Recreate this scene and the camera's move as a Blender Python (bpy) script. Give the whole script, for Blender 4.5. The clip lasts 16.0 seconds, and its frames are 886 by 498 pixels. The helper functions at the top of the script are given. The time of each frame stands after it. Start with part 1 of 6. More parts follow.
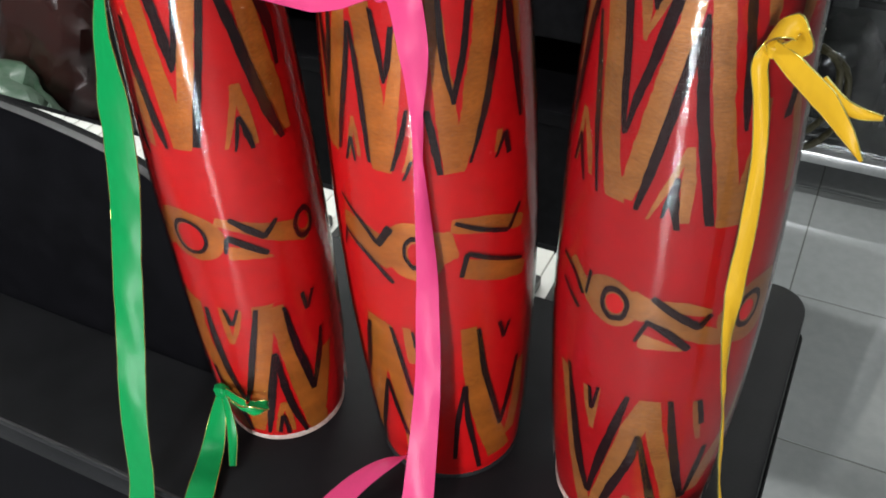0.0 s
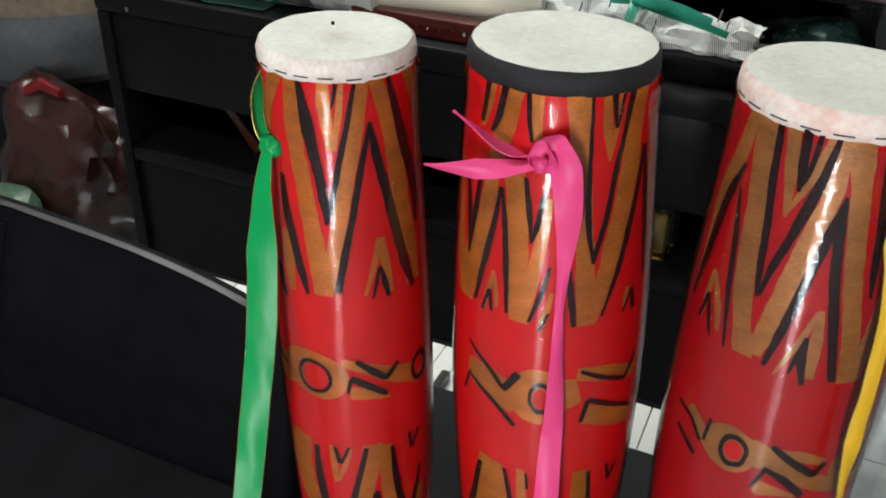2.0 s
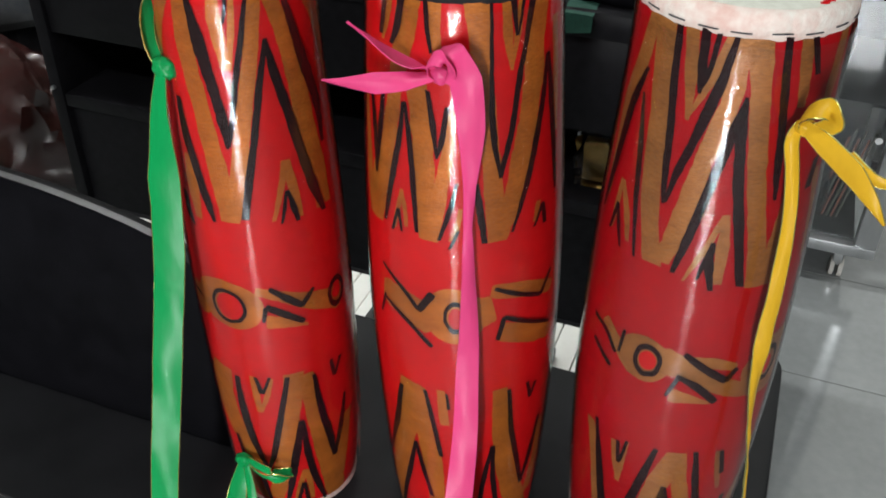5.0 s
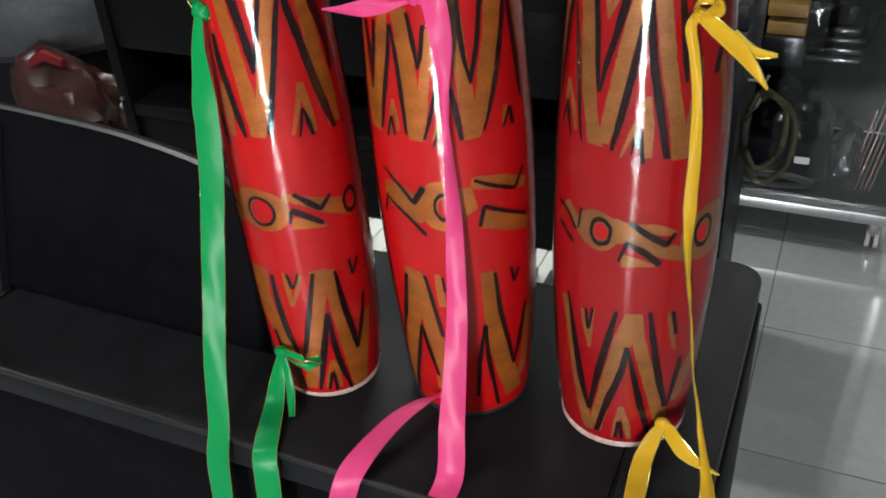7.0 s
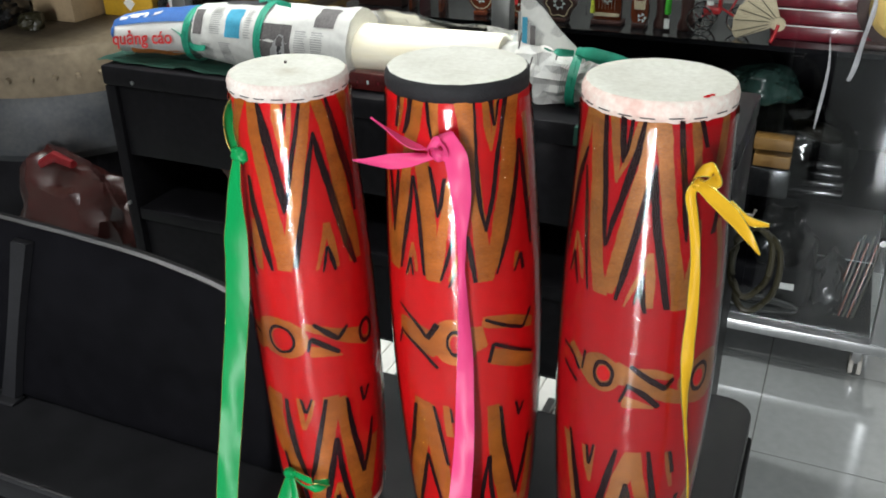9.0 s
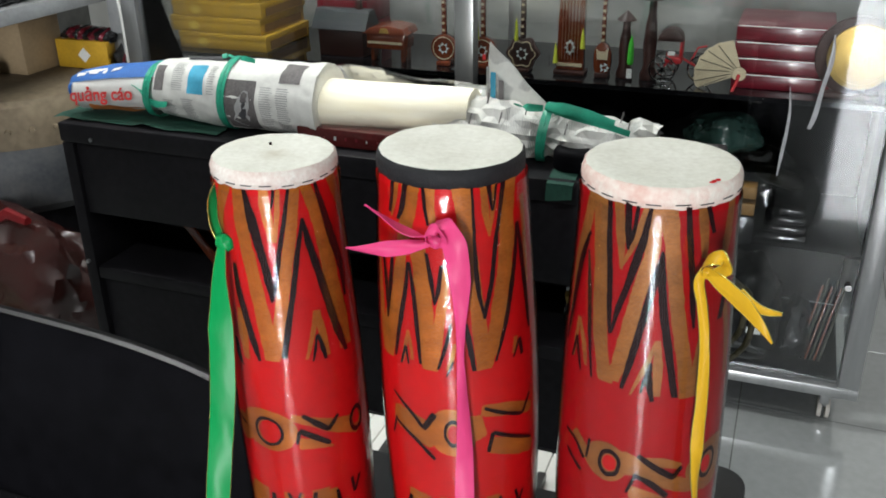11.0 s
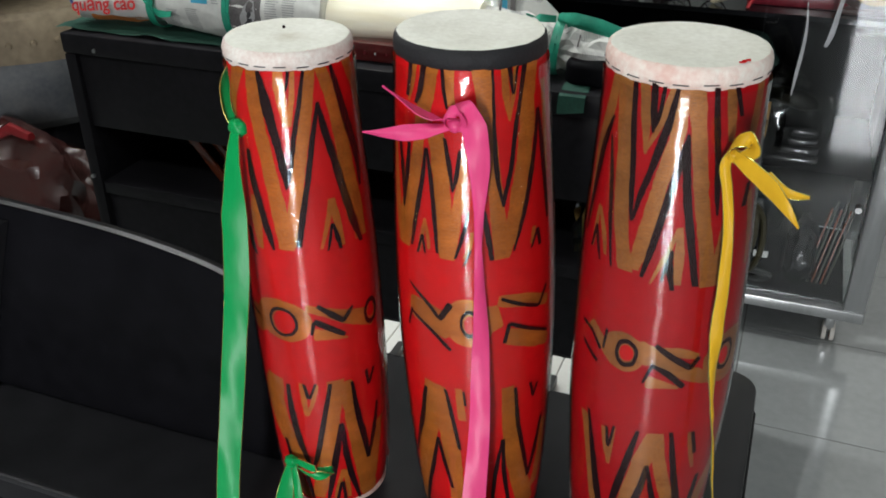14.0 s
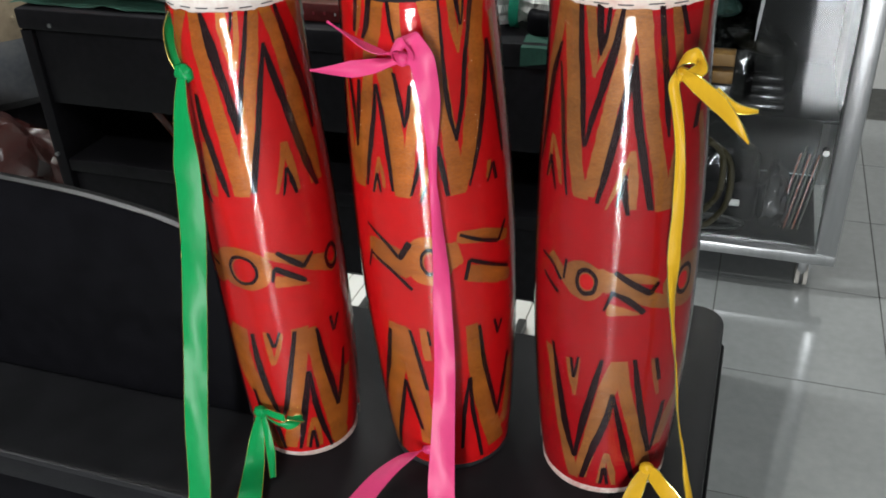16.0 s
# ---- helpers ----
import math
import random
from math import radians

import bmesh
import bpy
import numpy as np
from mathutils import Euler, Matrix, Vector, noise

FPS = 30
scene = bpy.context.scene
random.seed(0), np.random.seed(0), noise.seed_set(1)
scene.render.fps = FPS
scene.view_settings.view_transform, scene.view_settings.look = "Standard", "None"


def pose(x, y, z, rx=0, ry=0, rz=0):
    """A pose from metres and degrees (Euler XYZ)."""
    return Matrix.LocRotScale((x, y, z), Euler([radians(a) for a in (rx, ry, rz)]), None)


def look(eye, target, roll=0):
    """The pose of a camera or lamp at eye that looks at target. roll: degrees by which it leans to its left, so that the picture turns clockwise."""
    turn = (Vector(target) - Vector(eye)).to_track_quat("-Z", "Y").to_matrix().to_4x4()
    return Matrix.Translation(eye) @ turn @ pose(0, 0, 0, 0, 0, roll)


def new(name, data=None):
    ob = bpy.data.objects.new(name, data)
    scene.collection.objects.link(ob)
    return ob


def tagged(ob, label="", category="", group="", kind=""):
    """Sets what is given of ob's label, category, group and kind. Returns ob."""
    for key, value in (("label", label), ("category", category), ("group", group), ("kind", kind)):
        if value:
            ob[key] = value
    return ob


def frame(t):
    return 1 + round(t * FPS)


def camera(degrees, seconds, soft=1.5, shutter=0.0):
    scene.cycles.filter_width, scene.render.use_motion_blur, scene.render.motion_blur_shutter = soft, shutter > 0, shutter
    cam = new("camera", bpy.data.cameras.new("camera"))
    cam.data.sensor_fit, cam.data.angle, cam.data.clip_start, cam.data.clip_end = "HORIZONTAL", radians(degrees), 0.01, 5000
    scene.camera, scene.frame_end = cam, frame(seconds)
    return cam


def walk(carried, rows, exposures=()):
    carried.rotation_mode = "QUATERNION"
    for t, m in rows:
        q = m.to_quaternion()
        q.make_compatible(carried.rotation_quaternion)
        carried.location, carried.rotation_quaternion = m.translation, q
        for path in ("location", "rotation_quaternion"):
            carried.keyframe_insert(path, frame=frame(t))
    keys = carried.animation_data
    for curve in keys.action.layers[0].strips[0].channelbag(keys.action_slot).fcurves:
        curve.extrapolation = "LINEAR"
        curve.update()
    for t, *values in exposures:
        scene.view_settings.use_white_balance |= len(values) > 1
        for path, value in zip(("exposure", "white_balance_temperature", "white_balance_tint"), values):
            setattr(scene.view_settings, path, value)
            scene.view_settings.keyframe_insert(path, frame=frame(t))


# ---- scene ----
cam = camera(51.9, 16.0, soft=1.8)
METRES, EYE, TILT, LEAN, TURN = 0.667, 1.334, -40.0, 1.8, 26.0
ROWS = [
    (0.0, 0.0, 0.0, 0.0, -0.0, 0.0, 0.0),
    (0.5, -0.0585, -0.0329, -0.0021, -2.26, 3.54, 0.53),
    (1.0, -0.1126, -0.0532, -0.0094, -2.91, 6.1, 0.31),
    (1.5, -0.1574, -0.059, -0.0022, -2.3, 7.05, -1.36),
    (2.0, -0.167, -0.061, 0.0115, -3.12, 8.18, -1.36),
    (2.5, -0.1368, -0.0437, 0.0224, -4.11, 7.32, 0.08),
    (3.0, -0.1017, -0.0409, 0.0421, -4.68, 7.31, 1.89),
    (3.5, -0.1076, -0.0465, 0.032, -4.57, 6.98, 1.45),
    (6.0, -0.1163, -0.0432, -0.0333, -5.56, 3.47, 1.05),
    (6.5, -0.0848, -0.0872, -0.0737, -4.94, 3.6, 2.32),
    (7.0, -0.0503, -0.2191, -0.1687, -0.91, 6.4, 2.8),
    (7.5, -0.0794, -0.2588, -0.176, -0.14, 8.74, 1.9),
    (8.0, -0.0779, -0.2385, -0.15, -1.04, 9.31, 2.29),
    (8.5, -0.0761, -0.2627, -0.1322, -2.02, 11.44, 1.6),
    (9.0, -0.0847, -0.295, -0.1362, -2.17, 12.7, 0.84),
    (9.5, -0.0976, -0.3143, -0.1287, -1.26, 14.37, 0.2),
    (10.0, -0.1235, -0.2672, -0.0769, -2.42, 14.32, 1.54),
    (12.5, -0.1355, -0.2663, -0.0653, -6.0, 16.0, 2.62),
    (13.0, -0.1432, -0.259, -0.0626, -5.41, 15.94, 2.31),
    (13.5, -0.143, -0.2532, -0.073, -4.66, 13.61, 2.3),
    (14.0, -0.1458, -0.2368, -0.1139, -4.61, 10.69, 2.07),
    (14.5, -0.1375, -0.2345, -0.1338, -4.63, 8.74, 2.76),
    (15.0, -0.1327, -0.2288, -0.1524, -4.52, 7.32, 3.5),
    (15.5, -0.1234, -0.2279, -0.1615, -4.75, 7.6, 4.02),
    (16.0, -0.1207, -0.227, -0.1552, -5.34, 8.97, 4.99),
]
walk(cam, [(t, pose(0, 0, EYE, TILT, LEAN, TURN) @ pose(METRES * x, METRES * y, METRES * z, 90 + pitch, roll, yaw)) for t, x, y, z, yaw, pitch, roll in ROWS], exposures=[(0.0, -0.06), (0.6, -0.26), (2.0, -0.34), (3.0, -0.24), (6.5, -0.27), (8.5, -0.08), (10.0, -0.12), (12.5, -0.4), (13.5, -0.44), (16.0, -0.22)])

# ---- world and lights ----
world = bpy.data.worlds.new("daylight")
scene.world = world
world.use_nodes = True
wn = world.node_tree.nodes
sky = wn.new("ShaderNodeTexSky")
sky.sky_type, sky.sun_disc, sky.sun_elevation, sky.sun_rotation = "NISHITA", False, radians(50), radians(160)
world.node_tree.links.new(sky.outputs[0], wn["Background"].inputs[0])
wn["Background"].inputs[1].default_value = 0.12


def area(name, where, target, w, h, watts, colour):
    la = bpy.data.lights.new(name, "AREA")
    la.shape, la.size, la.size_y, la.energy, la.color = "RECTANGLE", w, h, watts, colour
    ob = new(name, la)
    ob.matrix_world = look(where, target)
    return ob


# daylight through the shop entrance behind the camera
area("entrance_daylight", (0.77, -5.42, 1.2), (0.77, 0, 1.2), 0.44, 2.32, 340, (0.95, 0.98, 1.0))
# unseen ceiling tubes, guessed and placed to brighten drums, case and floor
FILL_TUBES = [(-1.2, -0.6, 2.66), (1.25, 0.9, 2.66), (-1.15, 1.75, 2.66), (0.9, 2.9, 2.66), (-2.3, 1.2, 2.66)]
for k, (tx, ty, tz) in enumerate(FILL_TUBES):
    area("fill_tube", (tx, ty, tz - 0.035), (tx, ty + 0.0001, 0), 1.2, 0.06, (30, 6, 42, 12, 18)[k], (0.97, 1.0, 0.97))


# ---- materials ----
def node_mat(name, colour, rough=0.5, metal=0.0, var=0.12, scale=8.0, bump=0.0, bump_scale=60.0, fine=None, coat=0.0,
             spread=None, stretch=(1, 1, 1), rough_var=0.0, coord="Object", spec=0.5):
    """Noise at two scales drives the colour, the relief and the roughness."""
    m = bpy.data.materials.new(name)
    m.use_nodes = True
    nt, nd = m.node_tree, m.node_tree.nodes
    b = nd["Principled BSDF"]
    tc, mp = nd.new("ShaderNodeTexCoord"), nd.new("ShaderNodeMapping")
    mp.inputs["Scale"].default_value = stretch
    nt.links.new(tc.outputs[coord], mp.inputs[0])
    n1, n2 = nd.new("ShaderNodeTexNoise"), nd.new("ShaderNodeTexNoise")
    n1.inputs["Scale"].default_value, n1.inputs["Detail"].default_value = scale, 5
    n2.inputs["Scale"].default_value, n2.inputs["Detail"].default_value = fine or scale * 9, 4
    for n in (n1, n2):
        nt.links.new(mp.outputs[0], n.inputs[0])
    mixn = nd.new("ShaderNodeMath")
    mixn.operation = "MULTIPLY_ADD"
    mixn.inputs[1].default_value = 0.45
    nt.links.new(n2.outputs[0], mixn.inputs[0])
    half = nd.new("ShaderNodeMath")
    half.operation, half.inputs[1].default_value = "MULTIPLY", 0.55
    nt.links.new(n1.outputs[0], half.inputs[0])
    nt.links.new(half.outputs[0], mixn.inputs[2])
    ramp = nd.new("ShaderNodeValToRGB")
    ramp.color_ramp.elements[0].position, ramp.color_ramp.elements[1].position = 0.33, 0.67
    lo = tuple(max(0.0, c * (1 - var)) for c in colour)
    hi = tuple(min(1.0, c * (1 + var)) for c in colour)
    if spread:
        lo, hi = colour, spread
    ramp.color_ramp.elements[0].color, ramp.color_ramp.elements[1].color = (*lo, 1), (*hi, 1)
    nt.links.new(mixn.outputs[0], ramp.inputs[0])
    nt.links.new(ramp.outputs[0], b.inputs["Base Color"])
    b.inputs["Roughness"].default_value, b.inputs["Metallic"].default_value = rough, metal
    b.inputs["Coat Weight"].default_value, b.inputs["Coat Roughness"].default_value = coat, 0.08
    b.inputs["Specular IOR Level"].default_value = spec
    if rough_var:
        rr = nd.new("ShaderNodeMapRange")
        rr.inputs[3].default_value, rr.inputs[4].default_value = max(0.02, rough - rough_var), rough + rough_var
        nt.links.new(mixn.outputs[0], rr.inputs[0])
        nt.links.new(rr.outputs[0], b.inputs["Roughness"])
    if bump:
        n3, bp = nd.new("ShaderNodeTexNoise"), nd.new("ShaderNodeBump")
        n3.inputs["Scale"].default_value, n3.inputs["Detail"].default_value = bump_scale, 6
        nt.links.new(mp.outputs[0], n3.inputs[0])
        bp.inputs["Strength"].default_value, bp.inputs["Distance"].default_value = bump, 0.002
        nt.links.new(n3.outputs[0], bp.inputs["Height"])
        nt.links.new(bp.outputs[0], b.inputs["Normal"])
        nt.links.new(bp.outputs[0], b.inputs["Coat Normal"])
    return m


def glass_mat(name, tint=(1, 1, 1), rough=0.0, ior=1.45, bump=0.0, bump_scale=200.0, stretch=(1, 1, 1), fine=0.0):
    m = bpy.data.materials.new(name)
    m.use_nodes = True
    nt, nd = m.node_tree, m.node_tree.nodes
    nd.remove(nd["Principled BSDF"])
    tr, gl, mx, fr = nd.new("ShaderNodeBsdfTransparent"), nd.new("ShaderNodeBsdfGlossy"), nd.new("ShaderNodeMixShader"), nd.new("ShaderNodeFresnel")
    tr.inputs[0].default_value, gl.inputs["Roughness"].default_value = (*tint, 1), rough
    fr.inputs[0].default_value = ior
    nt.links.new(fr.outputs[0], mx.inputs[0])
    nt.links.new(tr.outputs[0], mx.inputs[1])
    nt.links.new(gl.outputs[0], mx.inputs[2])
    nt.links.new(mx.outputs[0], nd["Material Output"].inputs[0])
    if bump:
        tc, mp, n3, bp = nd.new("ShaderNodeTexCoord"), nd.new("ShaderNodeMapping"), nd.new("ShaderNodeTexNoise"), nd.new("ShaderNodeBump")
        mp.inputs["Scale"].default_value = stretch
        n3.inputs["Scale"].default_value, n3.inputs["Detail"].default_value = bump_scale, 3
        bp.inputs["Strength"].default_value, bp.inputs["Distance"].default_value = bump, 0.002
        nt.links.new(tc.outputs["Object"], mp.inputs[0])
        nt.links.new(mp.outputs[0], n3.inputs[0])
        nt.links.new(n3.outputs[0], bp.inputs["Height"])
        if fine:
            n4, ad = nd.new("ShaderNodeTexNoise"), nd.new("ShaderNodeMath")
            n4.inputs["Scale"].default_value, n4.inputs["Detail"].default_value = fine, 2
            ad.operation, ad.inputs[1].default_value = "MULTIPLY_ADD", 0.45
            nt.links.new(mp.outputs[0], n4.inputs[0])
            nt.links.new(n4.outputs[0], ad.inputs[0])
            nt.links.new(n3.outputs[0], ad.inputs[2])
            nt.links.new(ad.outputs[0], bp.inputs["Height"])
        nt.links.new(bp.outputs[0], gl.inputs["Normal"])
    return m


BLACK_DECK = node_mat("black satin deck", (0.010, 0.010, 0.0115), 0.36, var=0.4, scale=3, rough_var=0.1, bump=0.12, bump_scale=900, spec=0.14)
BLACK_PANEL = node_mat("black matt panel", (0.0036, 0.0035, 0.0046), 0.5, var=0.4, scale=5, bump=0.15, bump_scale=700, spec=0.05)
BLACK_EDGE = node_mat("worn black edging", (0.010, 0.010, 0.012), 0.45, var=0.4, scale=20)
BLACK_BOX = node_mat("black painted board", (0.011, 0.0105, 0.0125), 0.4, var=0.4, scale=6, bump=0.1, bump_scale=300, spec=0.13)
KEY_WHITE = node_mat("white key plastic", (0.82, 0.82, 0.78), 0.25, var=0.03, scale=20)
KEY_BLACK = node_mat("black key plastic", (0.015, 0.015, 0.015), 0.35, var=0.2, scale=20)
RED = node_mat("red lacquer paint", (0.50, 0.0045, 0.0065), 0.5, var=0.16, scale=14, coat=0.08, bump=0.15, bump_scale=260, spec=0.15)
RED_DEEP = node_mat("deep red lacquer paint", (0.33, 0.0035, 0.007), 0.5, var=0.16, scale=14, coat=0.08, bump=0.15, bump_scale=260, spec=0.15)
GOLD = node_mat("gold brushed paint", (0.40, 0.122, 0.018), 0.42, var=0.34, scale=36, fine=500, stretch=(0.6, 0.6, 1.8), coat=0.08, bump=0.3, bump_scale=600, metal=0.3, spec=0.25)
GOLD_DULL = node_mat("dull gold brushed paint", (0.30, 0.118, 0.032), 0.42, var=0.34, scale=36, fine=500, stretch=(0.6, 0.6, 1.8), coat=0.08, bump=0.3, bump_scale=600, metal=0.3, spec=0.25)
INK = node_mat("black brush paint", (0.014, 0.003, 0.004), 0.6, var=0.5, scale=30, coat=0.0, bump=0.2, bump_scale=240, spec=0.12)
WRAP = glass_mat("tight clear wrap", (0.97, 0.97, 0.97), 0.018, 1.75, 0.2, 150, (0.55, 0.55, 2.2), 330)
HIDE = node_mat("pale drum skin", (0.62, 0.61, 0.53), 0.6, spread=(0.80, 0.80, 0.73), scale=22, bump=0.3, bump_scale=300)
HIDE_RIM = node_mat("stained skin rim", (0.66, 0.52, 0.47), 0.6, spread=(0.82, 0.79, 0.74), scale=40, bump=0.4, bump_scale=300)
RED_RIM = node_mat("red-smeared skin rim", (0.70, 0.46, 0.40), 0.6, spread=(0.86, 0.84, 0.77), scale=20, bump=0.4, bump_scale=300)
BAND = node_mat("black cloth band", (0.007, 0.007, 0.009), 0.75, var=0.3, scale=60, bump=0.4, bump_scale=500)
STITCH = node_mat("dark thread", (0.05, 0.045, 0.05), 0.8, var=0.3)
TILE = node_mat("grey floor tile", (0.30, 0.312, 0.315), 0.045, var=0.09, scale=5, rough_var=0.02, bump=0.02, bump_scale=40, spec=0.9, coat=1.0)
GROUT = node_mat("dark grout", (0.09, 0.09, 0.085), 0.9, var=0.3, scale=30)
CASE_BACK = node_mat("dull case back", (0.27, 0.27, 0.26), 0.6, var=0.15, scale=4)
# side and entrance walls coloured dark to keep reflections in the glass dim
DARKENED_WALL = node_mat("wall darkened for dim reflections", (0.10, 0.10, 0.095), 0.8, var=0.3, scale=2, bump=0.1, bump_scale=200)
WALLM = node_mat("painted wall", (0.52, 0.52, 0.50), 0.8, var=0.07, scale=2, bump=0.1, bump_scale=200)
CEILM = node_mat("ceiling paint", (0.32, 0.32, 0.31), 0.85, var=0.05, scale=2)
ALU = node_mat("brushed aluminium", (0.44, 0.45, 0.455), 0.32, metal=0.9, var=0.12, scale=12, stretch=(1, 1, 0.1), bump=0.1, bump_scale=200, rough_var=0.08)
PANE = glass_mat("case glass", (0.93, 0.95, 0.95), 0.0, 1.6)
NEWS = node_mat("newsprint", (0.66, 0.66, 0.63), 0.8, var=0.1, scale=10, bump=0.3, bump_scale=60)
BAMBOO = node_mat("pale bare wood", (0.86, 0.80, 0.62), 0.6, spread=(0.95, 0.92, 0.80), scale=60, fine=200, stretch=(0.05, 1, 1), bump=0.6, bump_scale=90)
SHELF_GLASS = node_mat("dark polished glass shelf", (0.008, 0.008, 0.009), 0.06, var=0.3, scale=6, spec=0.5)
DARK_LACQUER = node_mat("dark red lacquered side", (0.075, 0.010, 0.010), 0.25, var=0.4, scale=30, coat=0.4)



def stained(name, base, centre, reach, colour):
    """A copy of the material with a faint uneven stain round a point."""
    m = base.copy()
    m.name = name
    nt, nd = m.node_tree, m.node_tree.nodes
    b = nd["Principled BSDF"]
    src = b.inputs["Base Color"].links[0].from_socket
    tc, dist, no, ad, rng, mx = (nd.new("ShaderNode" + k) for k in ("TexCoord", "VectorMath", "TexNoise", "Math", "MapRange", "MixRGB"))
    dist.operation, dist.inputs[1].default_value = "DISTANCE", centre
    no.inputs["Scale"].default_value, no.inputs["Detail"].default_value = 130, 5
    ad.operation, ad.inputs[1].default_value = "MULTIPLY_ADD", reach * 1.6
    rng.inputs[1].default_value, rng.inputs[2].default_value, rng.inputs[3].default_value, rng.inputs[4].default_value = reach * 0.6, reach * 2.0, 0.55, 0.0
    mx.inputs[2].default_value = (*colour, 1)
    nt.links.new(tc.outputs["Object"], dist.inputs[0])
    nt.links.new(tc.outputs["Object"], no.inputs[0])
    nt.links.new(no.outputs[0], ad.inputs[0])
    nt.links.new(dist.outputs["Value"], ad.inputs[2])
    nt.links.new(ad.outputs[0], rng.inputs[0])
    nt.links.new(rng.outputs[0], mx.inputs[0])
    nt.links.new(src, mx.inputs[1])
    nt.links.new(mx.outputs[0], b.inputs["Base Color"])
    return m


HIDE_STAINED = stained("pale drum skin with a stain", HIDE, (-0.018, 0.014, 0.42), 0.012, (0.42, 0.36, 0.24))



def printed_rows(name, base, size, ink):
    """A copy of the paper with broken rows of small grey print."""
    m = base.copy()
    m.name = name
    nt, nd = m.node_tree, m.node_tree.nodes
    b = nd["Principled BSDF"]
    src = b.inputs["Base Color"].links[0].from_socket
    tc, mp, wv, no, cut, gap, mul, mx = (nd.new("ShaderNode" + k) for k in ("TexCoord", "Mapping", "TexWave", "TexNoise", "MapRange", "MapRange", "Math", "MixRGB"))
    mp.inputs["Rotation"].default_value = (0.3, 0.2, 0.15)
    wv.wave_type, wv.bands_direction = "BANDS", "X"
    wv.inputs["Scale"].default_value, wv.inputs["Distortion"].default_value = size, 0.6
    no.inputs["Scale"].default_value, no.inputs["Detail"].default_value = 16, 1
    cut.inputs[1].default_value, cut.inputs[2].default_value = 0.35, 0.6
    gap.inputs[1].default_value, gap.inputs[2].default_value = 0.52, 0.56
    mul.operation = "MULTIPLY"
    mx.inputs[2].default_value = (*ink, 1)
    nt.links.new(tc.outputs["Object"], mp.inputs[0])
    nt.links.new(mp.outputs[0], wv.inputs[0])
    nt.links.new(mp.outputs[0], no.inputs[0])
    nt.links.new(wv.outputs["Fac"], cut.inputs[0])
    nt.links.new(no.outputs[0], gap.inputs[0])
    nt.links.new(cut.outputs[0], mul.inputs[0])
    nt.links.new(gap.outputs[0], mul.inputs[1])
    nt.links.new(mul.outputs[0], mx.inputs[0])
    nt.links.new(src, mx.inputs[1])
    nt.links.new(mx.outputs[0], b.inputs["Base Color"])
    return m


NEWS_ROWS = printed_rows("newsprint with rows of print", NEWS, 105, (0.27, 0.27, 0.27))

WHITE_RING = node_mat("chalky white ring", (0.42, 0.20, 0.17), 0.7, spread=(0.80, 0.72, 0.66), scale=45, bump=0.4, bump_scale=300)
STEEL = node_mat("steel ring", (0.55, 0.53, 0.5), 0.3, metal=1.0, var=0.2, scale=40)
GREEN_SATIN = node_mat("green satin", (0.003, 0.27, 0.07), 0.34, var=0.06, scale=25, fine=300, bump=0.3, bump_scale=45, stretch=(1, 1, 0.3), spec=0.2)
PINK_SATIN = node_mat("pink satin", (0.70, 0.058, 0.20), 0.34, var=0.05, scale=25, fine=300, bump=0.3, bump_scale=45, stretch=(1, 1, 0.3), spec=0.2)
YELLOW_SATIN = node_mat("yellow satin", (0.62, 0.355, 0.018), 0.34, var=0.06, scale=25, fine=300, bump=0.3, bump_scale=45, stretch=(1, 1, 0.3), spec=0.2)
GOLD_THREAD = node_mat("gold thread", (0.85, 0.68, 0.22), 0.25, metal=0.9, var=0.5, scale=500)
TAPE = node_mat("green plastic tape", (0.02, 0.30, 0.19), 0.4, var=0.2, scale=40, bump=0.3, bump_scale=90)
PRINT_BLUE = node_mat("blue print", (0.03, 0.12, 0.38), 0.7, var=0.2, scale=30)
PRINT_SKY = node_mat("sky blue print", (0.05, 0.33, 0.50), 0.7, var=0.15, scale=30)
PRINT_RED = node_mat("red print", (0.62, 0.03, 0.03), 0.7, var=0.15, scale=30)
PRINT_ORANGE = node_mat("orange print", (0.62, 0.20, 0.05), 0.7, var=0.2, scale=30)
PRINT_GREY = node_mat("grey print", (0.13, 0.12, 0.12), 0.75, var=0.35, scale=25)
PRINT_TEXT = node_mat("faint text print", (0.36, 0.36, 0.36), 0.8, var=0.2, scale=60)
PRINT_DARK = node_mat("black print", (0.04, 0.04, 0.045), 0.75, var=0.3, scale=40)
FILM = glass_mat("clear plastic film", (0.98, 0.98, 0.98), 0.06, 1.5, 0.7, 75)
GREY_FILM = glass_mat("smoky plastic film", (0.45, 0.44, 0.44), 0.12, 1.6, 0.6, 40)
RED_NECK = node_mat("dull red plastic", (0.13, 0.006, 0.008), 0.35, var=0.3, scale=40, bump=0.5, bump_scale=60)
RED_FILM = node_mat("red plastic bag", (0.030, 0.004, 0.004), 0.25, spread=(0.030, 0.013, 0.011), scale=7, coat=0.5, bump=0.6, bump_scale=28)
GREEN_FILM = node_mat("pale green plastic bag", (0.03, 0.085, 0.04), 0.3, spread=(0.12, 0.16, 0.13), scale=6, coat=0.4, bump=0.6, bump_scale=28)
BLACK_FILM = node_mat("black plastic bag", (0.012, 0.012, 0.013), 0.2, var=0.4, scale=9, coat=0.4, bump=0.8, bump_scale=24)
CARD_YELLOW = node_mat("yellow card", (0.50, 0.29, 0.02), 0.5, var=0.15, scale=12, bump=0.1)
CARD_EDGE = node_mat("brown card side", (0.20, 0.10, 0.02), 0.6, var=0.2, scale=12)
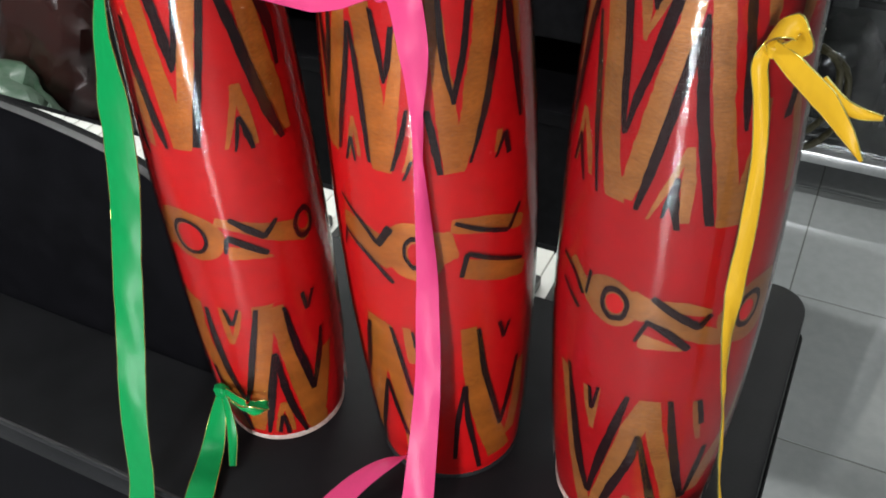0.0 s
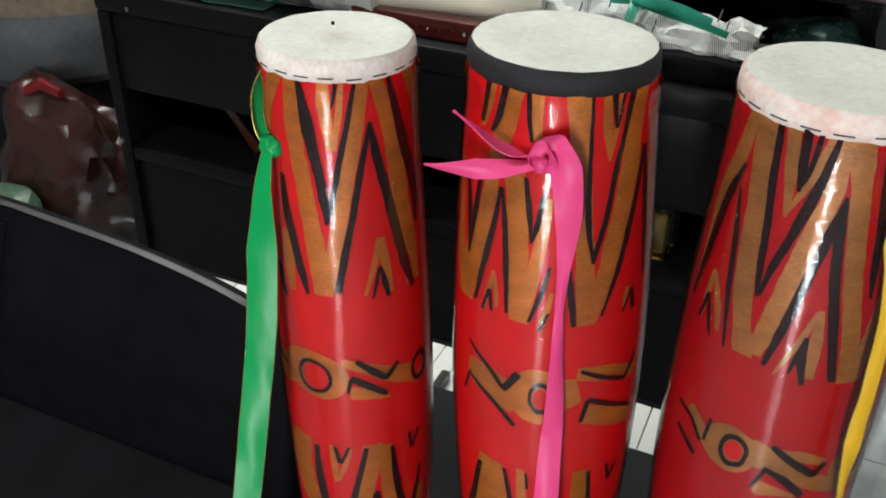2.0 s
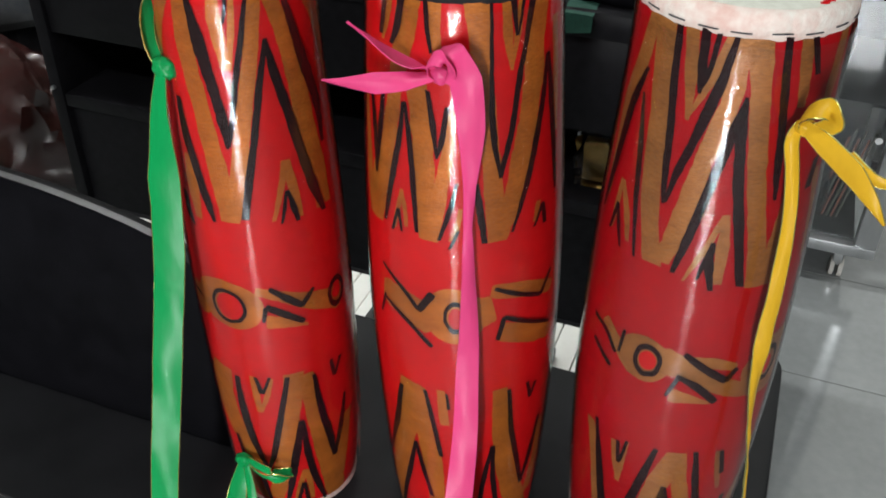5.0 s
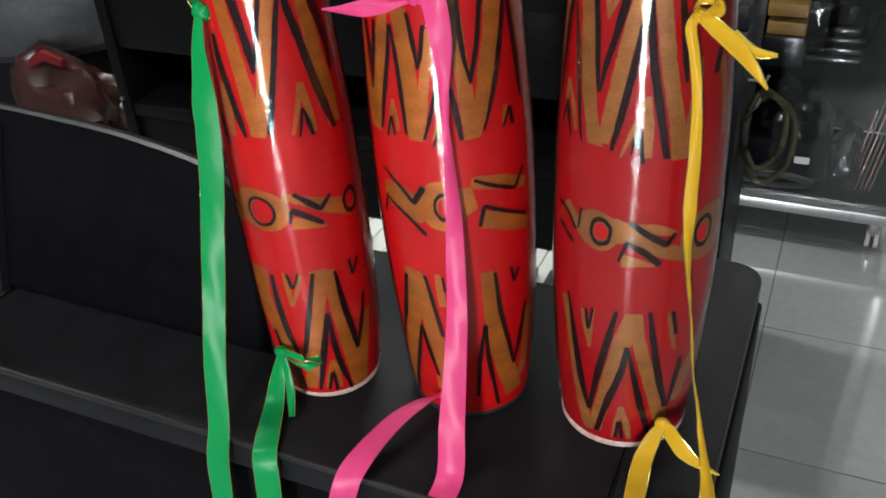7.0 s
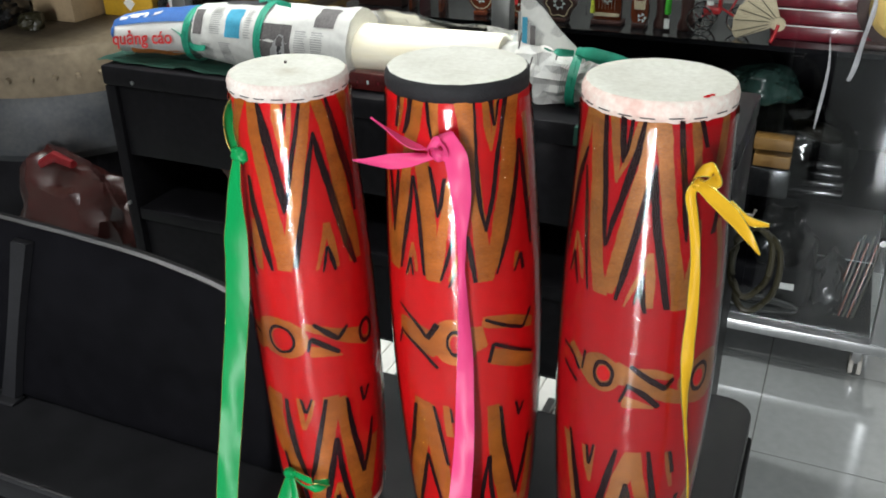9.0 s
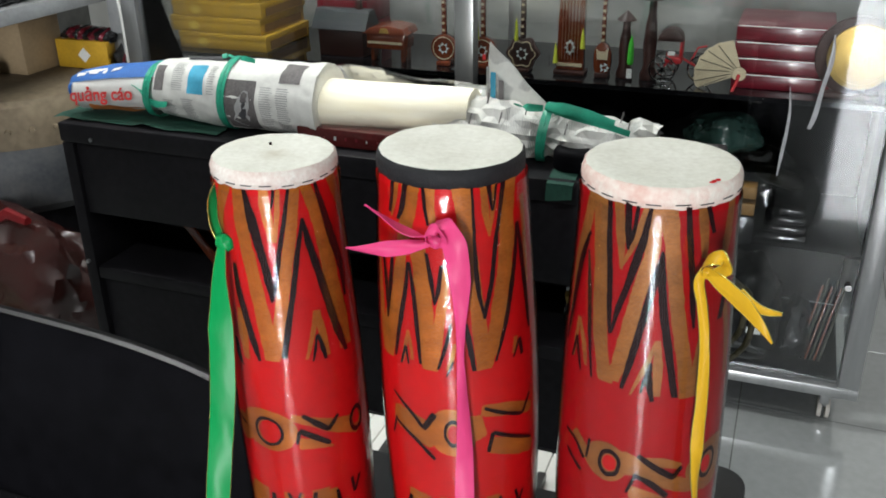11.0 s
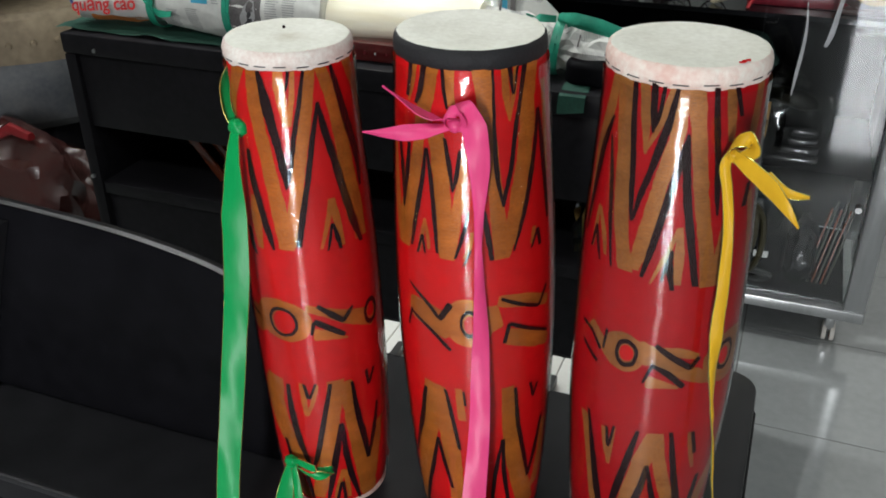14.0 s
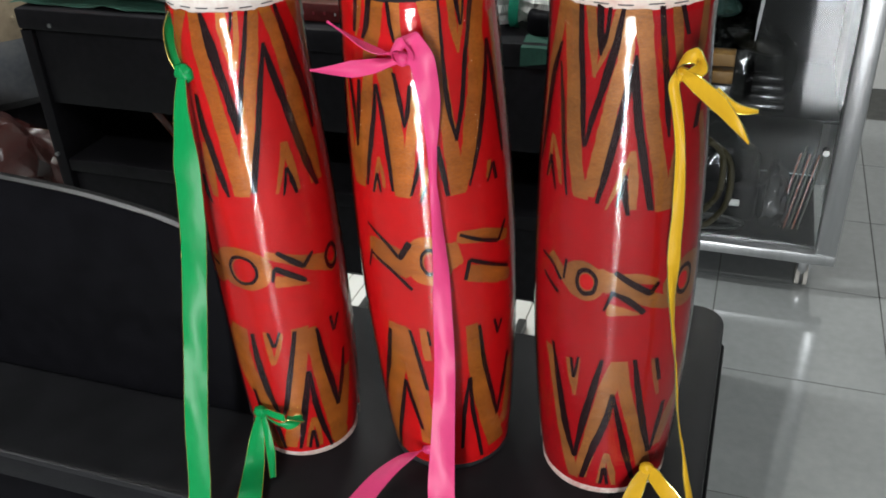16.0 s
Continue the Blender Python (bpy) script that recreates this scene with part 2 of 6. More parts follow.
CARD_TAN = node_mat("tan cardboard", (0.33, 0.24, 0.14), 0.7, var=0.15, scale=10, bump=0.1)
RED_BOX = node_mat("dark red lacquer box", (0.13, 0.005, 0.014), 0.3, var=0.25, scale=12, coat=0.3)
ROSEWOOD = node_mat("varnished rosewood", (0.15, 0.035, 0.015), 0.25, var=0.35, scale=14, stretch=(1, 1, 0.2), coat=0.5)
DARK_WOOD = node_mat("dark carved wood", (0.035, 0.011, 0.008), 0.45, var=0.35, scale=20, bump=0.3, bump_scale=150)
CREAM = node_mat("cream woven fan", (0.50, 0.42, 0.28), 0.7, var=0.15, scale=40, bump=0.3, bump_scale=300)
BRASS = node_mat("gold plated disc", (0.62, 0.42, 0.13), 0.42, metal=0.85, var=0.15, scale=20, bump=0.25, bump_scale=90)
PEARL = node_mat("mother of pearl", (0.60, 0.66, 0.66), 0.25, var=0.3, scale=120, coat=0.5)
OLD_HIDE = node_mat("old brown hide", (0.09, 0.068, 0.042), 0.75, spread=(0.18, 0.14, 0.09), scale=5, bump=0.3, bump_scale=60)
BLUE_GREY = node_mat("worn grey blue paint", (0.020, 0.024, 0.030), 0.6, spread=(0.052, 0.052, 0.052), scale=9, bump=0.3, bump_scale=60)
RACK = node_mat("grey steel rack", (0.30, 0.31, 0.32), 0.45, var=0.12, scale=10, metal=0.3)
OLIVE = node_mat("olive cable", (0.025, 0.022, 0.009), 0.45, var=0.2, scale=30)
PALE_STRIP = node_mat("cloudy plastic strip", (0.42, 0.40, 0.42), 0.3, var=0.2, scale=40)
RUBBER = node_mat("pale castor rubber", (0.42, 0.40, 0.36), 0.6, var=0.2, scale=40)
CHROME = node_mat("chrome", (0.75, 0.75, 0.75), 0.15, metal=1.0, var=0.05)
RED_PAINT = node_mat("red enamel", (0.45, 0.015, 0.02), 0.3, var=0.15, scale=20)
LIME = node_mat("lime tassel", (0.55, 0.60, 0.05), 0.8, var=0.2, scale=60)
WHITE_CARD = node_mat("white card", (0.72, 0.72, 0.70), 0.7, var=0.06, scale=30)


# ---- mesh helpers ----
BASE = {}


def thing(name, base, label, category, group="", kind=""):
    ob = new(name)
    ob.location = base
    ob.empty_display_size = 0.05
    BASE[ob.name] = Vector(base)
    return tagged(ob, label, category, group, kind)


def finish(bm, angle=35.0):
    bmesh.ops.recalc_face_normals(bm, faces=bm.faces[:])
    for fc in bm.faces:
        fc.smooth = True
    for e in bm.edges:
        e.smooth = not (len(e.link_faces) == 2 and e.calc_face_angle(0) > radians(angle))


def part(name, bm, material, parent=None, label="", angle=35.0, done=True):
    """Links a bmesh in world metres as one mesh object, under a thing or a part if given."""
    if done:
        finish(bm, angle)
    if parent is not None:
        base = BASE[parent.name]
        bmesh.ops.translate(bm, verts=bm.verts[:], vec=-base)
    me = bpy.data.meshes.new(name)
    bm.to_mesh(me)
    bm.free()
    for m in material if isinstance(material, (list, tuple)) else [material]:
        me.materials.append(m)
    ob = new(name, me)
    if parent is not None:
        ob.parent = parent
        BASE[ob.name] = BASE[parent.name]
    if label:
        ob["label"] = label
    return ob


def slab(bm, x0, x1, y0, y1, z0, z1, bevel=0.0, seg=2):
    vs = [bm.verts.new(p) for p in ((x0, y0, z0), (x1, y0, z0), (x1, y1, z0), (x0, y1, z0), (x0, y0, z1), (x1, y0, z1), (x1, y1, z1), (x0, y1, z1))]
    fs = [bm.faces.new([vs[i] for i in f]) for f in ((3, 2, 1, 0), (4, 5, 6, 7), (0, 1, 5, 4), (1, 2, 6, 5), (2, 3, 7, 6), (3, 0, 4, 7))]
    if bevel:
        es = list({e for f in fs for e in f.edges})
        bmesh.ops.bevel(bm, geom=es, offset=bevel, segments=seg, affect="EDGES", profile=0.5)
    return bm


def box(x0, x1, y0, y1, z0, z1, bevel=0.0, seg=2):
    return slab(bmesh.new(), x0, x1, y0, y1, z0, z1, bevel, seg)


def prism(outline, z0, z1, bevel=0.0, axis="z", seg=2):
    """A plate with the outline (pairs), from z0 to z1 along the axis."""
    bm = bmesh.new()

    def at(u, v, w):
        return (u, v, w) if axis == "z" else ((u, w, v) if axis == "y" else (w, u, v))
    lo, hi = [bm.verts.new(at(u, v, z0)) for u, v in outline], [bm.verts.new(at(u, v, z1)) for u, v in outline]
    n = len(outline)
    caps = [bm.faces.new(lo[::-1]), bm.faces.new(hi)]
    for i in range(n):
        bm.faces.new((lo[i], lo[(i + 1) % n], hi[(i + 1) % n], hi[i]))
    if bevel:
        bmesh.ops.recalc_face_normals(bm, faces=bm.faces[:])
        es = list({e for f in caps for e in f.edges})
        bmesh.ops.bevel(bm, geom=es, offset=bevel, segments=seg, affect="EDGES", profile=0.5)
    return bm


def lathe(profile, centre=(0, 0), n=64, cap0=True, cap1=True, lean=(0, 0), z0=0.0, wob=0.0):
    """Turns (radius, z) round a vertical axis; lean moves the axis by so much per metre of height."""
    bm = bmesh.new()
    rings = []
    for r, z in profile:
        cx, cy = centre[0] + lean[0] * (z - z0), centre[1] + lean[1] * (z - z0)
        ring = []
        for i in range(n):
            a = 2 * math.pi * i / n
            rr = r * (1 + wob * noise.noise((math.cos(a) * 1.5, math.sin(a) * 1.5, z * 9 + centre[0] * 7)))
            ring.append(bm.verts.new((cx + rr * math.cos(a), cy + rr * math.sin(a), z)))
        rings.append(ring)
    for a, b in zip(rings, rings[1:]):
        for i in range(n):
            bm.faces.new((a[i], a[(i + 1) % n], b[(i + 1) % n], b[i]))
    if cap0:
        bm.faces.new(rings[0][::-1])
    if cap1:
        bm.faces.new(rings[-1])
    return bm


def tube(points, radius, n=8, closed=False):
    """A round rod along points; radius may be a list."""
    bm = bmesh.new()
    pts = [Vector(p) for p in points]
    rings = []
    for i, p in enumerate(pts):
        d = (pts[(i + 1) % len(pts)] if closed or i + 1 < len(pts) else p) - (pts[i - 1] if closed or i else p)
        d.normalize()
        side = d.cross(Vector((0, 0, 1)) if abs(d.z) < 0.9 else Vector((0, 1, 0))).normalized()
        up = side.cross(d)
        r = radius[i] if isinstance(radius, (list, tuple)) else radius
        rings.append([bm.verts.new(p + r * (math.cos(2 * math.pi * k / n) * side + math.sin(2 * math.pi * k / n) * up)) for k in range(n)])
    for a, b in zip(rings, rings[1:] + (rings[:1] if closed else [])):
        for k in range(n):
            bm.faces.new((a[k], a[(k + 1) % n], b[(k + 1) % n], b[k]))
    if not closed:
        bm.faces.new(rings[0][::-1])
        bm.faces.new(rings[-1])
    return bm


def curve_points(points, steps=8):
    """Catmull-Rom through the points."""
    ps = [Vector(p) for p in points]
    ps = [2 * ps[0] - ps[1]] + ps + [2 * ps[-1] - ps[-2]]
    out = []
    for i in range(1, len(ps) - 2):
        a, b, c, d = ps[i - 1:i + 3]
        for k in range(steps):
            u = k / steps
            out.append(0.5 * (2 * b + (c - a) * u + (2 * a - 5 * b + 4 * c - d) * u * u + (3 * b - a - 3 * c + d) * u ** 3))
    return out + [ps[-2]]


def put_on(bm, other):
    """Adds the other bmesh to bm."""
    me = bpy.data.meshes.new("tmp")
    other.to_mesh(me)
    other.free()
    bm.from_mesh(me)
    bpy.data.meshes.remove(me)
    return bm


# ---- the room ----
part("wall_north", box(-3.3, 2.6, 3.5, 3.6, 0, 2.7), WALLM)["kind"] = "structure"
part("wall_west", box(-3.4, -3.3, -5.5, 3.6, 0, 2.7), DARKENED_WALL)["kind"] = "structure"
part("wall_east", box(2.6, 2.7, -5.5, 3.6, 0, 2.7), DARKENED_WALL)["kind"] = "structure"
ws = bmesh.new()
slab(ws, -3.4, 0.54, -5.6, -5.5, 0, 2.7)
slab(ws, 1.0, 2.7, -5.6, -5.5, 0, 2.7)
slab(ws, 0.54, 1.0, -5.6, -5.5, 2.4, 2.7)
part("wall_south", ws, DARKENED_WALL)["kind"] = "structure"
part("ceiling", box(-3.4, 2.7, -5.6, 3.6, 2.7, 2.8), CEILM)["kind"] = "structure"
part("ground", box(-30, 30, -40, 30, -0.12, -0.02), GROUT)["kind"] = "structure"
floor = part("floor", box(-3.3, 2.6, -5.5, 3.5, -0.02, -0.002), GROUT)
tagged(floor, "grey polished floor tiles with dark joints", "floor", "", "structure")
for ob_name in ("wall_north", "wall_west", "wall_east", "wall_south"):
    tagged(bpy.data.objects[ob_name], "plain painted shop wall", "wall")
tagged(bpy.data.objects["ceiling"], "plain painted shop ceiling", "ceiling")
tagged(bpy.data.objects["ground"], "dark ground outside the shop", "ground")


# ---- digital piano seen from behind ----
DECK = 0.765
PX0, PX1, PY0, PY1 = -1.325, 0.018, 0.264, 0.682


def rounded(x0, x1, y0, y1, radii, n=6):
    out = []
    for (cx, cy, a0), r in zip(((x1, y1, 0), (x0, y1, 90), (x0, y0, 180), (x1, y0, 270)), radii):
        sx, sy = (1 if cx == x1 else -1), (1 if cy == y1 else -1)
        for k in range(n + 1):
            a = radians(a0 + 90 * k / n)
            out.append((cx - sx * r + r * math.cos(a), cy - sy * r + r * math.sin(a)))
    return out


piano = thing("digital_piano", (-0.65, 0.46, 0), "black digital piano with its keys turned away, seen from behind", "piano")
part("deck", prism(rounded(PX0 + 0.075, PX1 - 0.075, PY0, 0.578, (0.002, 0.002, 0.004, 0.004)), DECK - 0.035, DECK, 0.003), BLACK_DECK, piano, "black satin deck")
for cx0, cx1, rr in ((PX0, PX0 + 0.075, (0.002, 0.03, 0.008, 0.002)), (PX1 - 0.075, PX1, (0.03, 0.002, 0.002, 0.008))):
    part("end_block", prism(rounded(cx0, cx1, PY0, PY1, rr), DECK - 0.03, DECK, 0.003), BLACK_DECK, piano)
    part("side_panel", box(cx0 - 0.004 if cx0 < -1 else cx0 + 0.05, cx0 + 0.025 if cx0 < -1 else cx1 + 0.004, PY0 + 0.01, PY1 - 0.02, 0.0, DECK - 0.032, 0.004), BLACK_PANEL, piano)
part("rear_panel", box(PX0 + 0.02, PX1 - 0.02, PY0 + 0.02, PY0 + 0.035, 0.16, DECK - 0.03, 0.002), BLACK_PANEL, piano)
part("key_bed", box(PX0 + 0.03, PX1 - 0.03, PY0 + 0.04, PY1, 0.66, 0.70, 0.003), BLACK_PANEL, piano)
part("key_slip", box(PX0 + 0.075, PX1 - 0.075, PY1 - 0.012, PY1, 0.70, 0.738, 0.003), BLACK_PANEL, piano)
part("stretcher", box(PX0 + 0.03, PX1 - 0.03, 0.42, 0.45, 0.12, 0.16, 0.003), BLACK_PANEL, piano)
KW = (PX1 - PX0 - 0.15) / 52
white, black = None, None
for i in range(52):
    x0 = PX0 + 0.075 + i * KW
    if i == 0:
        white = part("white_key", box(x0 + 0.0006, x0 + KW - 0.0006, 0.50, 0.657, 0.728, 0.752, 0.0012), KEY_WHITE, piano, "glossy white key")
        w0 = x0
    else:
        k = new("white_key", white.data)
        k.parent, k.location = piano, (x0 - w0, 0, 0)
    if i % 7 in (0, 2, 3, 5, 6) and i < 51:
        if black is None:
            black = part("black_key", box(x0 + KW - 0.0048, x0 + KW + 0.0048, 0.50, 0.607, 0.74, 0.763, 0.002), KEY_BLACK, piano, "black key")
            bk0 = x0
        else:
            k = new("black_key", black.data)
            k.parent, k.location = piano, (x0 - bk0, 0, 0)

# music rest standing on the deck
rest_top = [(-1.28, 0.88), (-1.26, 0.94), (-1.2, 0.975), (-1.05, 0.99), (-0.9, 0.995), (-0.76, 0.994), (-0.6, 0.987), (-0.52, 0.979), (-0.455, 0.966), (-0.425, 0.95), (-0.408, 0.92), (-0.40, 0.88), (-0.40, DECK + 0.004)]
outline = [(-1.28, DECK + 0.004)] + [(p.x, p.y) for p in curve_points([(x, z, 0) for x, z in rest_top], 4)]
rb = prism(outline, 0.372, 0.386, 0.002, "y")
for v in rb.verts:
    v.co.y += 0.05 * (v.co.z - DECK)
redge = bmesh.new()
rows = []
for x_, z_ in outline[1:]:
    rows.append([redge.verts.new((x_, 0.372 + 0.05 * (z_ - DECK) + u, z_ + 0.0012)) for u in (-0.0005, 0.006)])
for a_, b_ in zip(rows[:-4], rows[1:-3]):
    redge.faces.new((a_[0], a_[1], b_[1], b_[0]))
rest = part("music_rest", rb, [BLACK_PANEL], piano, "black music rest with a curved top edge")
part("rest_edge", redge, BLACK_EDGE, piano, "worn grey top edge")
part("deck_edge", box(PX0 + 0.01, PX1 - 0.01, PY0 - 0.0015, PY0 + 0.0015, DECK - 0.006, DECK + 0.0006, 0.0006), BLACK_EDGE, piano, "worn grey rear edge")
for bx in (-0.772, -1.12):
    bb = bmesh.new()
    prev = None
    for u in range(9):
        t_ = u / 8
        wx_, cxb, zz_ = 0.026 - 0.006 * math.sin(math.pi * t_), bx + 0.07 * t_, DECK + 0.0005 + 0.21 * t_
        yb_ = 0.371 + 0.05 * (zz_ - DECK)
        row = [bb.verts.new((cxb + sx * wx_ / 2, yb_ - dy, zz_)) for sx, dy in ((-1, 0), (-0.8, 0.009), (0.8, 0.009), (1, 0))]
        if prev:
            for k in range(4):
                bb.faces.new((prev[k], prev[(k + 1) % 4], row[(k + 1) % 4], row[k]))
        else:
            bb.faces.new(row)
        prev = row
    bb.faces.new(prev)
    part("rest_bracket", bb, BLACK_EDGE, piano, "dark metal bracket", 40)
    part("bracket_foot", box(bx - 0.02, bx + 0.018, 0.352, 0.3715, DECK, DECK + 0.004, 0.0015), BLACK_EDGE, piano)


# ---- three long drums ----
DRUMS = {
    "green": dict(c=(-0.349, 0.383), lean=(-0.0498, 0.0388), prof=[(0.0455, 0.765), (0.049, 0.7896), (0.0515, 0.8289), (0.053, 0.878), (0.054, 0.937), (0.0536, 0.996), (0.0516, 1.0549), (0.0491, 1.1139), (0.0481, 1.1532), (0.0476, 1.1827)]),
    "pink": dict(c=(-0.213, 0.412), lean=(-0.0544, 0.0629), prof=[(0.052, 0.765), (0.0556, 0.799), (0.0599, 0.8573), (0.0631, 0.9157), (0.0644, 0.974), (0.0636, 1.0323), (0.0617, 1.0809), (0.0594, 1.1295), (0.0574, 1.1587), (0.056, 1.1893)]),
    "yellow": dict(c=(-0.073, 0.425), lean=(-0.0108, 0.0572), prof=[(0.053, 0.765), (0.0566, 0.7995), (0.0607, 0.8685), (0.0629, 0.9276), (0.0625, 0.9868), (0.0612, 1.0459), (0.0592, 1.0853), (0.0568, 1.1346), (0.0559, 1.1642), (0.0552, 1.1913)]),
}


def smooth_profile(prof, steps=5):
    return [(p.x, p.y) for p in curve_points([(r, z, 0) for r, z in prof], steps)]


for d in DRUMS.values():
    d["smooth"] = smooth_profile(d["prof"])


# ---- black cabinet behind the piano ----
CY = 1.30
cab = thing("cabinet", (-0.65, CY + 0.2, 0), "low black open cabinet with a shelf", "cabinet")
CX0, CX1, CT = -1.475, -0.09, 0.838
part("top", box(CX0, CX1, CY, CY + 0.30, CT - 0.045, CT, 0.006), BLACK_BOX, cab)
part("side", box(CX0, CX0 + 0.03, CY + 0.004, CY + 0.28, 0, CT - 0.047, 0.003), BLACK_BOX, cab)
part("side", box(CX1 - 0.03, CX1, CY + 0.004, CY + 0.28, 0, CT - 0.047, 0.003), BLACK_BOX, cab)
part("shelf", box(CX0 + 0.032, CX1 - 0.032, CY + 0.006, CY + 0.262, 0.46, 0.49, 0.003), BLACK_BOX, cab)
for sz in (0.826 - 0.02, 0.503):
    part("screw", tube([(CX0 + 0.012 + (0.075 if sz > 0.7 else 0.0), CY + 0.006, sz), (CX0 + 0.012 + (0.075 if sz > 0.7 else 0.0), CY - 0.003, sz)], 0.0045, 10), ALU, cab, "bright screw head")
part("back", box(CX0 + 0.032, CX1 - 0.032, CY + 0.265, CY + 0.278, 0.0, CT - 0.047), BLACK_BOX, cab)
part("upper_front", box(CX0 + 0.032, CX1 - 0.032, CY + 0.012, CY + 0.03, 0.625, CT - 0.047, 0.002), BLACK_BOX, cab)
part("lower_front", box(CX0 + 0.032, CX1 - 0.032, CY + 0.02, CY + 0.035, 0.02, 0.458), BLACK_BOX, cab)


# ---- glass display case ----
GY, GX0, GX1 = 1.95, -1.80, 0.275
case = thing("display_case", (-0.76, GY + 0.25, 0), "aluminium framed glass display case on castors", "display case")
for px in (GX0, -0.789, GX1 - 0.05):
    for py in (GY, GY + 0.46):
        part("post", box(px, px + 0.05, py, py + 0.04, 0.09, 1.15, 0.004), ALU, case)
for z0, z1 in ((0.09, 0.12), (1.10, 1.15)):
    for py in (GY - 0.004, GY + 0.464):
        part("rail", box(GX0, GX1, py, py + 0.04, z0, z1, 0.004), ALU, case)
part("floor_panel", box(GX0 + 0.05, GX1 - 0.05, GY + 0.04, GY + 0.46, 0.105, 0.117), BLACK_PANEL, case)
part("glass_shelf", box(GX0 + 0.05, GX1 - 0.05, GY + 0.045, GY + 0.46, 0.819, 0.831), SHELF_GLASS, case)
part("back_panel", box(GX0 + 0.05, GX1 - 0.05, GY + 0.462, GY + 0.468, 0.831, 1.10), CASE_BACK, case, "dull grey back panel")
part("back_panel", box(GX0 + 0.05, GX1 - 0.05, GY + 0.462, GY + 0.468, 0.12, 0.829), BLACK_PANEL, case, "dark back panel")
for a, b in ((GX0 + 0.05, -0.789), (-0.739, GX1 - 0.05)):
    part("pane", box(a, b, GY + 0.018, GY + 0.022, 0.12, 1.10), PANE, case).visible_shadow = False
for wx in (GX0 + 0.09, 0.205):
    for wy in (GY + 0.05, GY + 0.42):
        c_ = part("castor", box(wx - 0.012, wx + 0.012, wy - 0.016, wy + 0.016, 0.035, 0.089, 0.004), ALU, case, "small castor")
        for ox in (-0.014, 0.006):
            part("wheel", tube([(wx + ox, wy, 0.025), (wx + ox + 0.01, wy, 0.025)], 0.025, 18), RUBBER, c_)

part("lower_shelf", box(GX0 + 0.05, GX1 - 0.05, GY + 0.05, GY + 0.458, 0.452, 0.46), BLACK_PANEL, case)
part("side_pane", box(GX1 - 0.03, GX1 - 0.026, GY + 0.042, GY + 0.458, 0.12, 1.10), PANE, case).visible_shadow = False


# ---- painted drums ----
COLOURS = {"GOLD": GOLD, "INK": INK, "RED": RED}
LIFT = {"GOLD": 0.00025, "RED": 0.0007, "INK": 0.0009}
LAYERS = {}


def radius_at(d, z):
    pr = d["smooth"]
    for (r0, z0), (r1, z1) in zip(pr, pr[1:]):
        if z <= z1:
            return r0 + (r1 - r0) * (z - z0) / (z1 - z0)
    return pr[-1][0]


def on_drum(d, angle, z, lift):
    a, r = radians(angle), radius_at(d, z) + lift
    return (d["c"][0] + d["lean"][0] * (z - DECK) + r * math.cos(a), d["c"][1] + d["lean"][1] * (z - DECK) + r * math.sin(a), z)


def band(which, colour, edges):
    """A strip of paint between pairs of (angle, z) on the drum, and the same on its far side."""
    d = DRUMS[which]
    done = LAYERS.setdefault((which, colour), [])
    lift = LIFT[colour] + 0.000004 * len(done)
    top = d["smooth"][-1][1] - 0.010
    for half in (0, 180):
        prev = None
        bm = bmesh.new()
        done.append(bm)
        for row in edges:
            vs = [bm.verts.new(on_drum(d, a + half, min(top, max(DECK + 0.004, z)), lift)) for a, z in row]
            if prev:
                for i in range(len(vs) - 1):
                    bm.faces.new((prev[i], prev[i + 1], vs[i + 1], vs[i]))
            prev = vs


def brush(which, colour, *points):
    """A stroke down the drum through (angle, height, breadth along the round), cut level at its ends."""
    d = DRUMS[which]
    rows = []
    steps = 6
    rim_z = d["smooth"][-1][1] - 0.011
    if points[0][1] > rim_z - 0.014:
        points = ((points[0][0], rim_z, points[0][2]),) + points[1:]
    line = curve_points([(radians(a), z, 0) for a, z, w in points], steps)
    for i, p in enumerate(line):
        u = min(i / steps, len(points) - 1 - 1e-6)
        k = int(u)
        w = points[k][2] + (points[k + 1][2] - points[k][2]) * (u - k)
        w *= 0.5 * (1.0 + 0.16 * noise.noise((p.x * 30, p.y * 230, w * 900)))
        r = radius_at(d, p.y)
        j = 0.0004 * noise.noise((p.x * 20, p.y * 210, 5.0))
        rows.append([(math.degrees(p.x + (w * k_ + j) / r), p.y + (0.0008 * noise.noise((p.x * 60 + k_ * 2, i, 3.0)) if i in (0, len(line) - 1) else 0.0)) for k_ in (-1, -0.33, 0.33, 1)])
    band(which, colour, rows)


def dash(which, colour, *points):
    """A stroke across the drum through (angle, height, breadth square to its run), uneven at its edges."""
    d = DRUMS[which]
    r = radius_at(d, points[0][1])
    steps = 8
    line = curve_points([(radians(a) * r, z, 0) for a, z, w in points], steps)
    rows = []
    for i, p in enumerate(line):
        u = min(i / steps, len(points) - 1 - 1e-6)
        k = int(u)
        w = 0.5 * (points[k][2] + (points[k + 1][2] - points[k][2]) * (u - k))
        q = (line[min(i + 1, len(line) - 1)] - line[max(i - 1, 0)]).normalized()
        side = Vector((q.y, -q.x, 0))
        w *= (1.0 + 0.16 * noise.noise((p.x * 210, p.y * 210, w * 900))) * (0.8 if i in (0, len(line) - 1) else 1.0)
        rows.append([(math.degrees((p.x + side.x * w * k_) / r), p.y + side.y * w * k_) for k_ in (-1, -0.33, 0.33, 1)])
    band(which, colour, rows)


